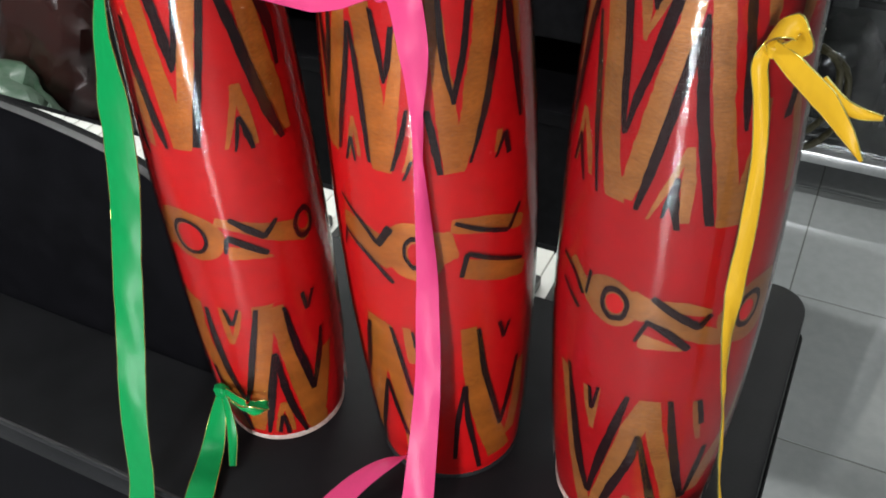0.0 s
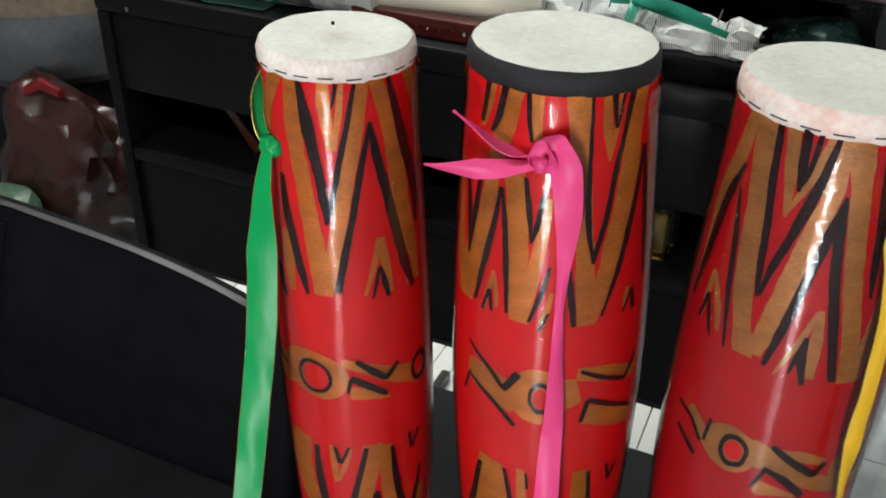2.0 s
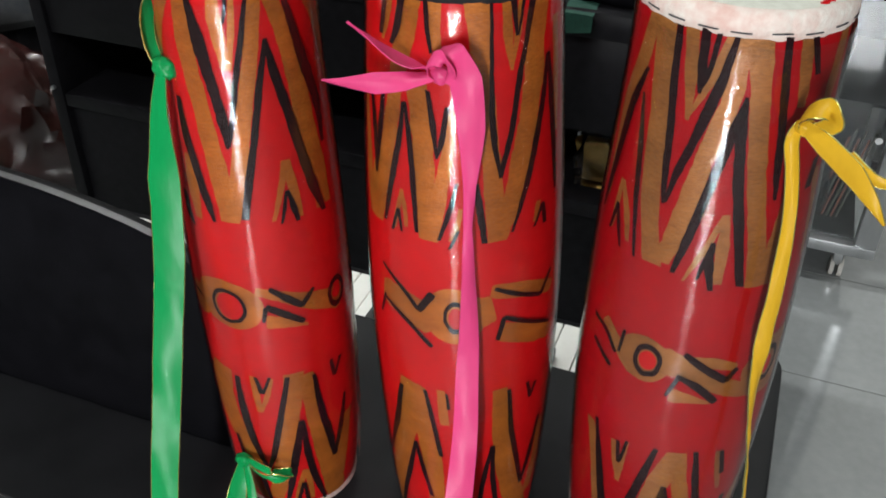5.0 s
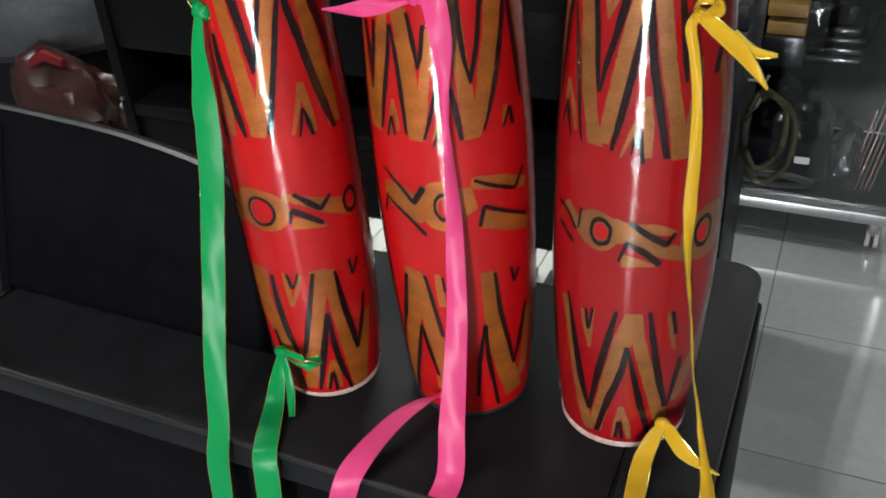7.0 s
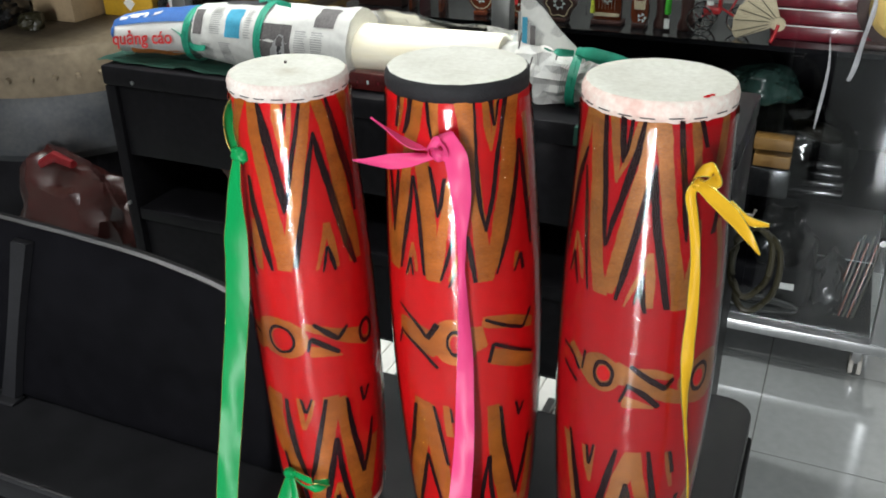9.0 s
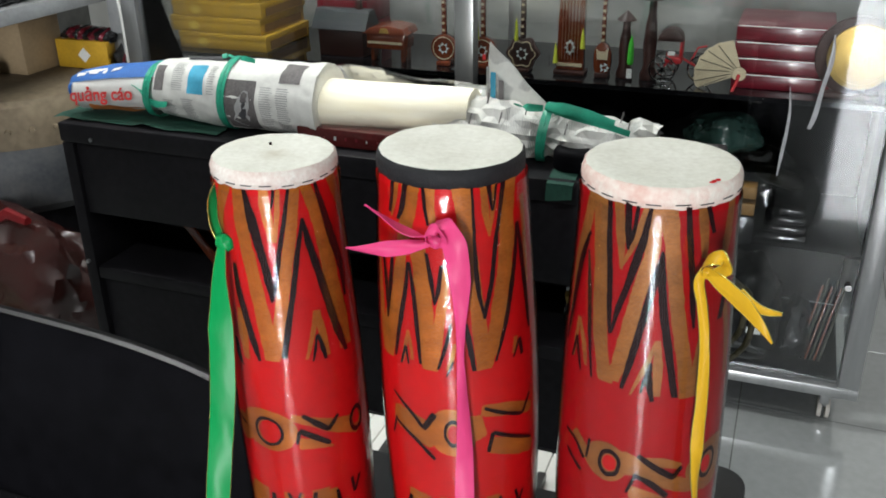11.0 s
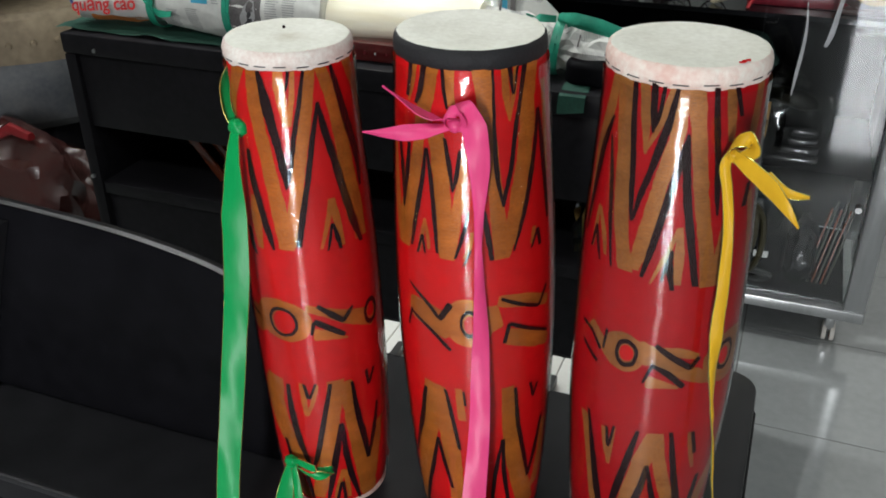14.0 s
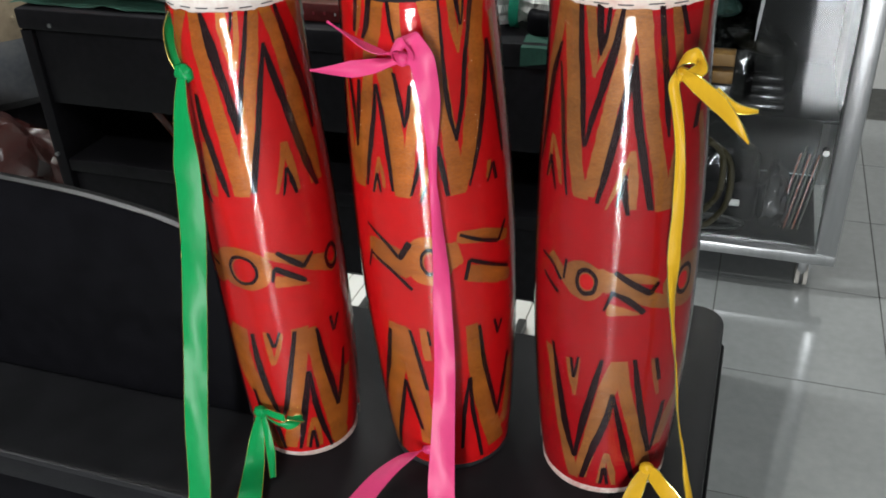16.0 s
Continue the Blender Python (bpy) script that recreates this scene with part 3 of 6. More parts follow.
def disc(which, colour, angle, z, ra, rz):
    rows = []
    for i in range(25):
        t = 2 * math.pi * i / 24
        n = 1 + 0.06 * noise.noise((math.cos(t) * 2, math.sin(t) * 2, angle))
        rows.append([(angle + k * n * ra * math.cos(t), z + k * n * rz * math.sin(t)) for k in (0.02, 0.4, 0.75, 1.0)])
    band(which, colour, rows)


def ring(which, colour, width, angle, z, ra, rz):
    rows = []
    for i in range(25):
        t = 2 * math.pi * i / 24
        n = 1 + 0.08 * noise.noise((math.cos(t) * 2, math.sin(t) * 2, angle + 3))
        k = 0.5 * width / max(rz, 0.004)
        rows.append([(angle + (1 + s * k) * n * ra * math.cos(t), z + (1 + s * k) * n * rz * math.sin(t)) for s in (-1, 0, 1)])
    band(which, colour, rows)


# the drum with the green ribbon: angle round the drum in degrees, height and breadth in metres
brush("green", "GOLD", (-97, 1.166, 0.0083), (-97, 1.148, 0.0122), (-95, 1.131, 0.0127), (-89, 1.096, 0.0120), (-83, 1.058, 0.0142), (-81, 1.030, 0.0100))
brush("green", "GOLD", (-43, 1.169, 0.0080), (-48, 1.149, 0.0086), (-52, 1.132, 0.0093), (-62, 1.097, 0.0099), (-70, 1.059, 0.0116), (-79, 1.030, 0.0105))
brush("green", "GOLD", (-71, 1.171, 0.0068), (-71, 1.157, 0.0088), (-68, 1.130, 0.0050))
brush("green", "GOLD", (-58, 1.170, 0.0030), (-61, 1.153, 0.0042), (-66, 1.130, 0.0031))
brush("green", "GOLD", (-33, 1.167, 0.0099), (-23, 1.143, 0.0130), (-19, 1.124, 0.0136), (-15, 1.085, 0.0154), (-11, 1.060, 0.0169), (-8, 1.029, 0.0141))
brush("green", "GOLD", (-113, 1.168, 0.0157), (-127, 1.145, 0.0116), (-130, 1.127, 0.0059))
brush("green", "GOLD", (-110, 1.071, 0.0060), (-109, 1.051, 0.0116), (-107, 1.027, 0.0060))
brush("green", "GOLD", (-37, 1.070, 0.0050), (-41, 1.055, 0.0048), (-50, 1.030, 0.0027))
brush("green", "GOLD", (-36, 1.070, 0.0056), (-33, 1.049, 0.0072), (-30, 1.029, 0.0031))
brush("green", "GOLD", (-0, 1.162, 0.0141), (19, 1.136, 0.0152), (27, 1.099, 0.0088))
brush("green", "INK", (-89, 1.168, 0.0031), (-85, 1.150, 0.0088), (-82, 1.133, 0.0078), (-78, 1.115, 0.0069), (-75, 1.097, 0.0068), (-74, 1.081, 0.0017))
brush("green", "INK", (-49, 1.167, 0.0024), (-56, 1.146, 0.0036), (-62, 1.126, 0.0037), (-69, 1.097, 0.0039), (-73, 1.082, 0.0022))
brush("green", "INK", (-62, 1.171, 0.0024), (-64, 1.162, 0.0024), (-66, 1.157, 0.0013))
brush("green", "INK", (-39, 1.147, 0.0026), (-47, 1.121, 0.0044), (-55, 1.089, 0.0045), (-63, 1.059, 0.0053), (-69, 1.033, 0.0048))
brush("green", "INK", (-39, 1.145, 0.0026), (-36, 1.126, 0.0060), (-30, 1.102, 0.0064), (-24, 1.074, 0.0070), (-17, 1.046, 0.0078), (-10, 1.026, 0.0042))
brush("green", "INK", (-23, 1.166, 0.0030), (-16, 1.146, 0.0064), (-10, 1.125, 0.0088), (-2, 1.099, 0.0083), (-1, 1.071, 0.0036))
brush("green", "INK", (-110, 1.109, 0.0038), (-108, 1.087, 0.0072), (-102, 1.066, 0.0072), (-96, 1.043, 0.0066), (-92, 1.029, 0.0027))
brush("green", "INK", (-120, 1.043, 0.0047), (-117, 1.027, 0.0064), (-112, 1.020, 0.0021))
brush("green", "INK", (-39, 1.050, 0.0021), (-42, 1.037, 0.0028), (-45, 1.028, 0.0017))
brush("green", "INK", (-38, 1.050, 0.0021), (-35, 1.037, 0.0043), (-33, 1.027, 0.0026))
brush("green", "INK", (-139, 1.137, 0.0001), (-132, 1.132, 0.0059), (-125, 1.128, 0.0044))
dash("green", "GOLD", (-70, 0.979, 0.0066), (-53, 0.974, 0.0086), (-33, 0.965, 0.0125), (-1, 0.953, 0.0179))
dash("green", "GOLD", (-65, 0.954, 0.0115), (-51, 0.952, 0.0087), (-35, 0.946, 0.0019))
dash("green", "GOLD", (-141, 0.953, 0.0221), (-115, 0.960, 0.0245))
disc("green", "GOLD", -94, 0.965, 29, 0.0195)
ring("green", "INK", 0.0029, -92, 0.964, 13, 0.0124)
ring("green", "INK", 0.0044, -7, 0.960, 8, 0.0101)
disc("green", "RED", -91, 0.964, 11, 0.0107)
disc("green", "RED", -7, 0.960, 5, 0.0055)
dash("green", "INK", (-60, 0.981, 0.0038), (-49, 0.972, 0.0052), (-38, 0.963, 0.0043))
dash("green", "INK", (-39, 0.963, 0.0043), (-33, 0.969, 0.0038), (-28, 0.974, 0.0024))
dash("green", "INK", (-64, 0.967, 0.0048), (-51, 0.959, 0.0053), (-38, 0.950, 0.0039))
dash("green", "INK", (-64, 0.966, 0.0038), (-67, 0.954, 0.0024))
dash("green", "INK", (-141, 0.965, 0.0030), (-120, 0.962, 0.0029))
dash("green", "INK", (-141, 0.953, 0.0030), (-129, 0.941, 0.0030))
brush("green", "GOLD", (-112, 0.905, 0.0215), (-121, 0.878, 0.0317), (-112, 0.848, 0.0270), (-98, 0.827, 0.0176), (-90, 0.809, 0.0115))
brush("green", "GOLD", (-51, 0.907, 0.0145), (-55, 0.881, 0.0137), (-63, 0.844, 0.0131), (-71, 0.811, 0.0138), (-82, 0.776, 0.0119))
brush("green", "GOLD", (-42, 0.904, 0.0111), (-39, 0.877, 0.0136), (-36, 0.844, 0.0142), (-28, 0.801, 0.0182), (-22, 0.769, 0.0166))
brush("green", "GOLD", (-4, 0.847, 0.0091), (-14, 0.813, 0.0122), (-20, 0.786, 0.0113))
brush("green", "GOLD", (-83, 0.905, 0.0045), (-82, 0.887, 0.0055), (-81, 0.871, 0.0044))
brush("green", "GOLD", (-68, 0.904, 0.0030), (-73, 0.888, 0.0041), (-80, 0.872, 0.0033))
brush("green", "GOLD", (-52, 0.810, 0.0041), (-57, 0.796, 0.0046), (-63, 0.776, 0.0031))
brush("green", "GOLD", (-51, 0.809, 0.0041), (-49, 0.795, 0.0047), (-48, 0.775, 0.0032))
brush("green", "GOLD", (-103, 0.804, 0.0087), (-101, 0.788, 0.0134), (-93, 0.773, 0.0099))
brush("green", "INK", (-96, 0.902, 0.0040), (-96, 0.872, 0.0068), (-92, 0.841, 0.0070), (-84, 0.813, 0.0036))
brush("green", "INK", (-56, 0.905, 0.0034), (-65, 0.869, 0.0050), (-75, 0.831, 0.0048), (-83, 0.810, 0.0023))
brush("green", "INK", (-50, 0.862, 0.0040), (-57, 0.831, 0.0060), (-65, 0.797, 0.0052), (-71, 0.775, 0.0027))
brush("green", "INK", (-49, 0.860, 0.0035), (-48, 0.829, 0.0056), (-44, 0.800, 0.0053), (-36, 0.770, 0.0029))
brush("green", "INK", (-36, 0.902, 0.0027), (-33, 0.868, 0.0054), (-28, 0.841, 0.0064), (-24, 0.814, 0.0038))
brush("green", "INK", (-24, 0.814, 0.0038), (-15, 0.841, 0.0058), (-8, 0.868, 0.0031))
brush("green", "INK", (-80, 0.905, 0.0026), (-77, 0.890, 0.0037))
brush("green", "INK", (-69, 0.906, 0.0025), (-76, 0.890, 0.0026))
brush("green", "INK", (-20, 0.907, 0.0031), (-18, 0.891, 0.0034))
brush("green", "INK", (-10, 0.905, 0.0037), (-17, 0.891, 0.0028))
brush("green", "INK", (-55, 0.796, 0.0026), (-61, 0.775, 0.0031))
brush("green", "INK", (-54, 0.796, 0.0026), (-53, 0.773, 0.0031))
brush("green", "INK", (-91, 0.801, 0.0052), (-88, 0.774, 0.0032))
brush("green", "INK", (-110, 0.838, 0.0040), (-107, 0.816, 0.0037))
# the drum with the pink ribbon: angle round the drum in degrees, height and breadth in metres
brush("pink", "GOLD", (-102, 1.176, 0.0156), (-105, 1.159, 0.0150), (-109, 1.138, 0.0121), (-112, 1.121, 0.0101), (-116, 1.100, 0.0134), (-122, 1.079, 0.0173), (-127, 1.058, 0.0208), (-132, 1.033, 0.0187))
brush("pink", "GOLD", (-146, 1.122, 0.0059), (-143, 1.087, 0.0106), (-141, 1.059, 0.0139), (-135, 1.032, 0.0110))
brush("pink", "GOLD", (-97, 1.132, 0.0137), (-94, 1.108, 0.0142), (-93, 1.090, 0.0136), (-92, 1.073, 0.0129), (-91, 1.054, 0.0125), (-91, 1.034, 0.0118))
brush("pink", "GOLD", (-86, 1.176, 0.0075), (-86, 1.159, 0.0070), (-83, 1.147, 0.0038))
brush("pink", "GOLD", (-63, 1.179, 0.0137), (-61, 1.157, 0.0121), (-58, 1.131, 0.0100), (-56, 1.103, 0.0098), (-54, 1.074, 0.0121), (-52, 1.035, 0.0112))
brush("pink", "GOLD", (-76, 1.118, 0.0038), (-79, 1.093, 0.0072), (-82, 1.075, 0.0087), (-85, 1.055, 0.0091), (-89, 1.034, 0.0094))
brush("pink", "GOLD", (-21, 1.174, 0.0170), (-26, 1.153, 0.0145), (-27, 1.137, 0.0160), (-30, 1.121, 0.0143), (-33, 1.104, 0.0145), (-37, 1.088, 0.0142), (-40, 1.071, 0.0139), (-45, 1.053, 0.0125), (-51, 1.035, 0.0107))
brush("pink", "GOLD", (-46, 1.175, 0.0053), (-45, 1.158, 0.0059), (-43, 1.140, 0.0018))
brush("pink", "GOLD", (-36, 1.175, 0.0043), (-39, 1.160, 0.0043), (-43, 1.141, 0.0018))
brush("pink", "GOLD", (-24, 1.054, 0.0043), (-27, 1.041, 0.0035))
brush("pink", "GOLD", (-107, 1.063, 0.0027), (-110, 1.048, 0.0043), (-113, 1.035, 0.0030))
brush("pink", "GOLD", (-107, 1.063, 0.0027), (-105, 1.051, 0.0035), (-104, 1.039, 0.0027))
brush("pink", "GOLD", (-72, 1.058, 0.0026), (-74, 1.046, 0.0040), (-78, 1.036, 0.0017))
brush("pink", "GOLD", (-5, 1.162, 0.0084), (-6, 1.128, 0.0072), (-6, 1.092, 0.0045))
brush("pink", "GOLD", (-115, 1.175, 0.0049), (-118, 1.163, 0.0041), (-122, 1.150, 0.0023))
brush("pink", "INK", (-134, 1.117, 0.0037), (-130, 1.093, 0.0059), (-129, 1.066, 0.0023))
brush("pink", "INK", (-121, 1.119, 0.0039), (-124, 1.096, 0.0052), (-129, 1.065, 0.0023))
brush("pink", "INK", (-105, 1.119, 0.0021), (-108, 1.096, 0.0042), (-113, 1.072, 0.0049), (-120, 1.037, 0.0031))
brush("pink", "INK", (-104, 1.119, 0.0026), (-101, 1.095, 0.0039), (-99, 1.070, 0.0042), (-97, 1.038, 0.0024))
brush("pink", "INK", (-109, 1.050, 0.0027), (-114, 1.033, 0.0024))
brush("pink", "INK", (-109, 1.050, 0.0027), (-107, 1.035, 0.0021))
brush("pink", "INK", (-119, 1.173, 0.0041), (-123, 1.153, 0.0038))
brush("pink", "INK", (-106, 1.176, 0.0046), (-110, 1.160, 0.0051), (-114, 1.150, 0.0030))
brush("pink", "INK", (-90, 1.129, 0.0027), (-87, 1.109, 0.0040), (-85, 1.090, 0.0017))
brush("pink", "INK", (-79, 1.121, 0.0031), (-82, 1.100, 0.0036), (-85, 1.089, 0.0017))
brush("pink", "INK", (-91, 1.175, 0.0026), (-90, 1.162, 0.0031), (-88, 1.150, 0.0019))
brush("pink", "INK", (-74, 1.075, 0.0020), (-78, 1.056, 0.0036), (-84, 1.036, 0.0024))
brush("pink", "INK", (-64, 1.075, 0.0038), (-61, 1.053, 0.0047), (-59, 1.035, 0.0034))
brush("pink", "INK", (-73, 1.044, 0.0023), (-78, 1.031, 0.0021))
brush("pink", "INK", (-55, 1.178, 0.0018), (-55, 1.150, 0.0026), (-55, 1.130, 0.0029), (-54, 1.103, 0.0040), (-50, 1.077, 0.0021))
brush("pink", "INK", (-29, 1.177, 0.0049), (-34, 1.155, 0.0036), (-39, 1.134, 0.0041), (-43, 1.108, 0.0039), (-48, 1.087, 0.0039), (-50, 1.077, 0.0017))
brush("pink", "INK", (-42, 1.178, 0.0040), (-40, 1.159, 0.0018))
brush("pink", "INK", (-35, 1.177, 0.0025), (-39, 1.159, 0.0013))
brush("pink", "INK", (-17, 1.144, 0.0028), (-21, 1.121, 0.0046), (-27, 1.095, 0.0053), (-34, 1.068, 0.0047), (-43, 1.040, 0.0019))
brush("pink", "INK", (-16, 1.144, 0.0033), (-13, 1.114, 0.0061), (-10, 1.083, 0.0059), (-8, 1.055, 0.0031))
brush("pink", "INK", (-21, 1.052, 0.0038), (-28, 1.038, 0.0024))
brush("pink", "INK", (-21, 1.051, 0.0038), (-19, 1.037, 0.0041))
dash("pink", "GOLD", (-125, 0.984, 0.0178), (-107, 0.981, 0.0231), (-88, 0.975, 0.0228))
dash("pink", "GOLD", (-68, 0.983, 0.0271), (-53, 0.987, 0.0198))
dash("pink", "GOLD", (-55, 1.000, 0.0107), (-33, 0.995, 0.0118), (-8, 0.984, 0.0084))
dash("pink", "GOLD", (-50, 0.968, 0.0146), (-29, 0.959, 0.0158), (-6, 0.946, 0.0095))
disc("pink", "GOLD", -76, 0.981, 18, 0.0212)
ring("pink", "INK", 0.0036, -75, 0.981, 6, 0.0106)
disc("pink", "RED", -75, 0.980, 4, 0.0081)
dash("pink", "INK", (-124, 1.004, 0.0023), (-107, 0.993, 0.0037), (-97, 0.982, 0.0037))
dash("pink", "INK", (-97, 0.981, 0.0046), (-88, 0.997, 0.0054))
dash("pink", "INK", (-123, 0.979, 0.0028), (-104, 0.969, 0.0037), (-89, 0.955, 0.0037))
dash("pink", "INK", (-122, 0.981, 0.0028), (-128, 0.963, 0.0024))
dash("pink", "INK", (-53, 1.002, 0.0027), (-39, 0.994, 0.0032), (-21, 0.985, 0.0032))
dash("pink", "INK", (-21, 0.985, 0.0037), (-11, 0.999, 0.0032))
dash("pink", "INK", (-51, 0.962, 0.0037), (-47, 0.979, 0.0036))
dash("pink", "INK", (-47, 0.979, 0.0036), (-34, 0.971, 0.0032), (-9, 0.956, 0.0024))
brush("pink", "GOLD", (-106, 0.918, 0.0170), (-109, 0.891, 0.0199), (-120, 0.849, 0.0218), (-134, 0.798, 0.0209), (-141, 0.758, 0.0169))
brush("pink", "GOLD", (-102, 0.917, 0.0158), (-99, 0.889, 0.0177), (-94, 0.855, 0.0171), (-92, 0.823, 0.0135), (-92, 0.794, 0.0115))
brush("pink", "GOLD", (-85, 0.919, 0.0060), (-83, 0.887, 0.0070))
brush("pink", "GOLD", (-48, 0.919, 0.0108), (-45, 0.885, 0.0157), (-41, 0.853, 0.0178), (-34, 0.818, 0.0188), (-23, 0.782, 0.0205))
brush("pink", "GOLD", (-5, 0.864, 0.0088), (-7, 0.828, 0.0135), (-14, 0.797, 0.0123))
brush("pink", "INK", (-113, 0.911, 0.0039), (-122, 0.871, 0.0063), (-139, 0.826, 0.0034))
brush("pink", "INK", (-95, 0.916, 0.0029), (-91, 0.891, 0.0038), (-86, 0.856, 0.0032))
brush("pink", "INK", (-105, 0.862, 0.0026), (-114, 0.826, 0.0052), (-132, 0.771, 0.0047))
brush("pink", "INK", (-105, 0.862, 0.0026), (-101, 0.839, 0.0043), (-95, 0.810, 0.0030))
brush("pink", "INK", (-81, 0.917, 0.0019), (-80, 0.903, 0.0024))
brush("pink", "INK", (-42, 0.917, 0.0030), (-39, 0.882, 0.0043), (-33, 0.850, 0.0048), (-25, 0.815, 0.0037))
brush("pink", "INK", (-25, 0.815, 0.0034), (-18, 0.841, 0.0059), (-11, 0.873, 0.0038))
brush("pink", "INK", (-52, 0.867, 0.0025), (-57, 0.833, 0.0040), (-61, 0.790, 0.0030))
brush("pink", "INK", (-51, 0.867, 0.0025), (-50, 0.831, 0.0041), (-42, 0.775, 0.0034))
brush("pink", "INK", (-28, 0.916, 0.0031), (-25, 0.902, 0.0034))
brush("pink", "INK", (-20, 0.912, 0.0038), (-25, 0.900, 0.0028))
# the drum with the yellow ribbon: angle round the drum in degrees, height and breadth in metres
brush("yellow", "GOLD", (-128, 1.175, 0.0140), (-125, 1.154, 0.0138), (-121, 1.123, 0.0137), (-119, 1.096, 0.0127), (-116, 1.073, 0.0125), (-109, 1.042, 0.0128))
brush("yellow", "GOLD", (-83, 1.168, 0.0073), (-84, 1.150, 0.0101), (-87, 1.134, 0.0102), (-91, 1.117, 0.0102), (-94, 1.099, 0.0103), (-97, 1.081, 0.0106), (-100, 1.062, 0.0115), (-104, 1.045, 0.0094))
brush("yellow", "GOLD", (-76, 1.176, 0.0136), (-71, 1.154, 0.0109), (-67, 1.129, 0.0103), (-62, 1.096, 0.0111), (-55, 1.060, 0.0119), (-53, 1.035, 0.0098))
brush("yellow", "GOLD", (-41, 1.105, 0.0050), (-42, 1.081, 0.0083), (-45, 1.061, 0.0090), (-47, 1.035, 0.0081))
brush("yellow", "GOLD", (-111, 1.170, 0.0078), (-107, 1.154, 0.0071), (-105, 1.131, 0.0021))
brush("yellow", "GOLD", (-89, 1.173, 0.0052), (-95, 1.159, 0.0053), (-100, 1.145, 0.0040), (-105, 1.133, 0.0019))
brush("yellow", "GOLD", (-137, 1.173, 0.0084), (-142, 1.153, 0.0124), (-152, 1.124, 0.0125), (-154, 1.094, 0.0086), (-155, 1.063, 0.0059))
brush("yellow", "GOLD", (-140, 1.080, 0.0034), (-141, 1.060, 0.0052), (-143, 1.047, 0.0032))
brush("yellow", "GOLD", (-139, 1.081, 0.0044), (-131, 1.064, 0.0059), (-127, 1.047, 0.0032))
brush("yellow", "GOLD", (-76, 1.082, 0.0023), (-79, 1.071, 0.0040), (-84, 1.056, 0.0041), (-91, 1.037, 0.0015))
brush("yellow", "GOLD", (-75, 1.082, 0.0035), (-74, 1.064, 0.0071), (-73, 1.038, 0.0054))
brush("yellow", "GOLD", (-51, 1.169, 0.0078), (-47, 1.155, 0.0074), (-46, 1.142, 0.0046))
brush("yellow", "GOLD", (-20, 1.169, 0.0101), (-22, 1.154, 0.0115), (-26, 1.136, 0.0078))
brush("yellow", "GOLD", (-19, 1.100, 0.0081), (-13, 1.073, 0.0097), (-12, 1.041, 0.0072))
brush("yellow", "INK", (-118, 1.173, 0.0039), (-116, 1.151, 0.0049), (-113, 1.126, 0.0047), (-111, 1.100, 0.0045), (-109, 1.081, 0.0019))
brush("yellow", "INK", (-87, 1.171, 0.0026), (-91, 1.155, 0.0058), (-95, 1.138, 0.0060), (-99, 1.121, 0.0052), (-104, 1.103, 0.0047), (-108, 1.082, 0.0019))
brush("yellow", "INK", (-103, 1.173, 0.0050), (-102, 1.161, 0.0053), (-101, 1.147, 0.0019))
brush("yellow", "INK", (-96, 1.171, 0.0027), (-98, 1.159, 0.0029), (-101, 1.148, 0.0014))
brush("yellow", "INK", (-77, 1.149, 0.0017), (-79, 1.135, 0.0059), (-82, 1.121, 0.0060), (-85, 1.105, 0.0055), (-89, 1.083, 0.0057), (-93, 1.061, 0.0053), (-97, 1.041, 0.0027))
brush("yellow", "INK", (-77, 1.147, 0.0027), (-76, 1.129, 0.0055), (-73, 1.103, 0.0063), (-68, 1.075, 0.0060), (-61, 1.037, 0.0048))
brush("yellow", "INK", (-79, 1.065, 0.0020), (-82, 1.051, 0.0035), (-84, 1.040, 0.0015))
brush("yellow", "INK", (-79, 1.065, 0.0026), (-79, 1.049, 0.0053), (-76, 1.034, 0.0033))
brush("yellow", "INK", (-135, 1.150, 0.0028), (-143, 1.129, 0.0070), (-147, 1.109, 0.0070), (-151, 1.085, 0.0065), (-156, 1.054, 0.0030))
brush("yellow", "INK", (-135, 1.136, 0.0023), (-130, 1.108, 0.0044), (-126, 1.078, 0.0041), (-120, 1.041, 0.0019))
brush("yellow", "INK", (-139, 1.064, 0.0034), (-143, 1.047, 0.0027))
brush("yellow", "INK", (-139, 1.066, 0.0034), (-135, 1.053, 0.0040), (-131, 1.041, 0.0020))
brush("yellow", "INK", (-62, 1.174, 0.0041), (-58, 1.150, 0.0049), (-55, 1.128, 0.0045), (-53, 1.108, 0.0048), (-51, 1.090, 0.0020))
brush("yellow", "INK", (-47, 1.174, 0.0042), (-40, 1.159, 0.0037))
brush("yellow", "INK", (-23, 1.108, 0.0053), (-27, 1.091, 0.0060))
dash("yellow", "GOLD", (-94, 0.980, 0.0214), (-80, 0.976, 0.0145), (-62, 0.966, 0.0128), (-45, 0.958, 0.0121), (-28, 0.956, 0.0157))
dash("yellow", "GOLD", (-77, 0.985, 0.0034), (-65, 0.982, 0.0076), (-51, 0.977, 0.0059))
dash("yellow", "GOLD", (-86, 0.955, 0.0113), (-75, 0.954, 0.0069), (-63, 0.951, 0.0017))
dash("yellow", "GOLD", (-133, 0.988, 0.0080), (-121, 0.977, 0.0105), (-112, 0.969, 0.0114))
disc("yellow", "GOLD", -104, 0.976, 16, 0.0167)
disc("yellow", "GOLD", -21, 0.968, 26, 0.0227)
ring("yellow", "INK", 0.0039, -101, 0.976, 7, 0.0102)
ring("yellow", "INK", 0.0039, -27, 0.971, 8, 0.0117)
disc("yellow", "RED", -101, 0.976, 5, 0.0068)
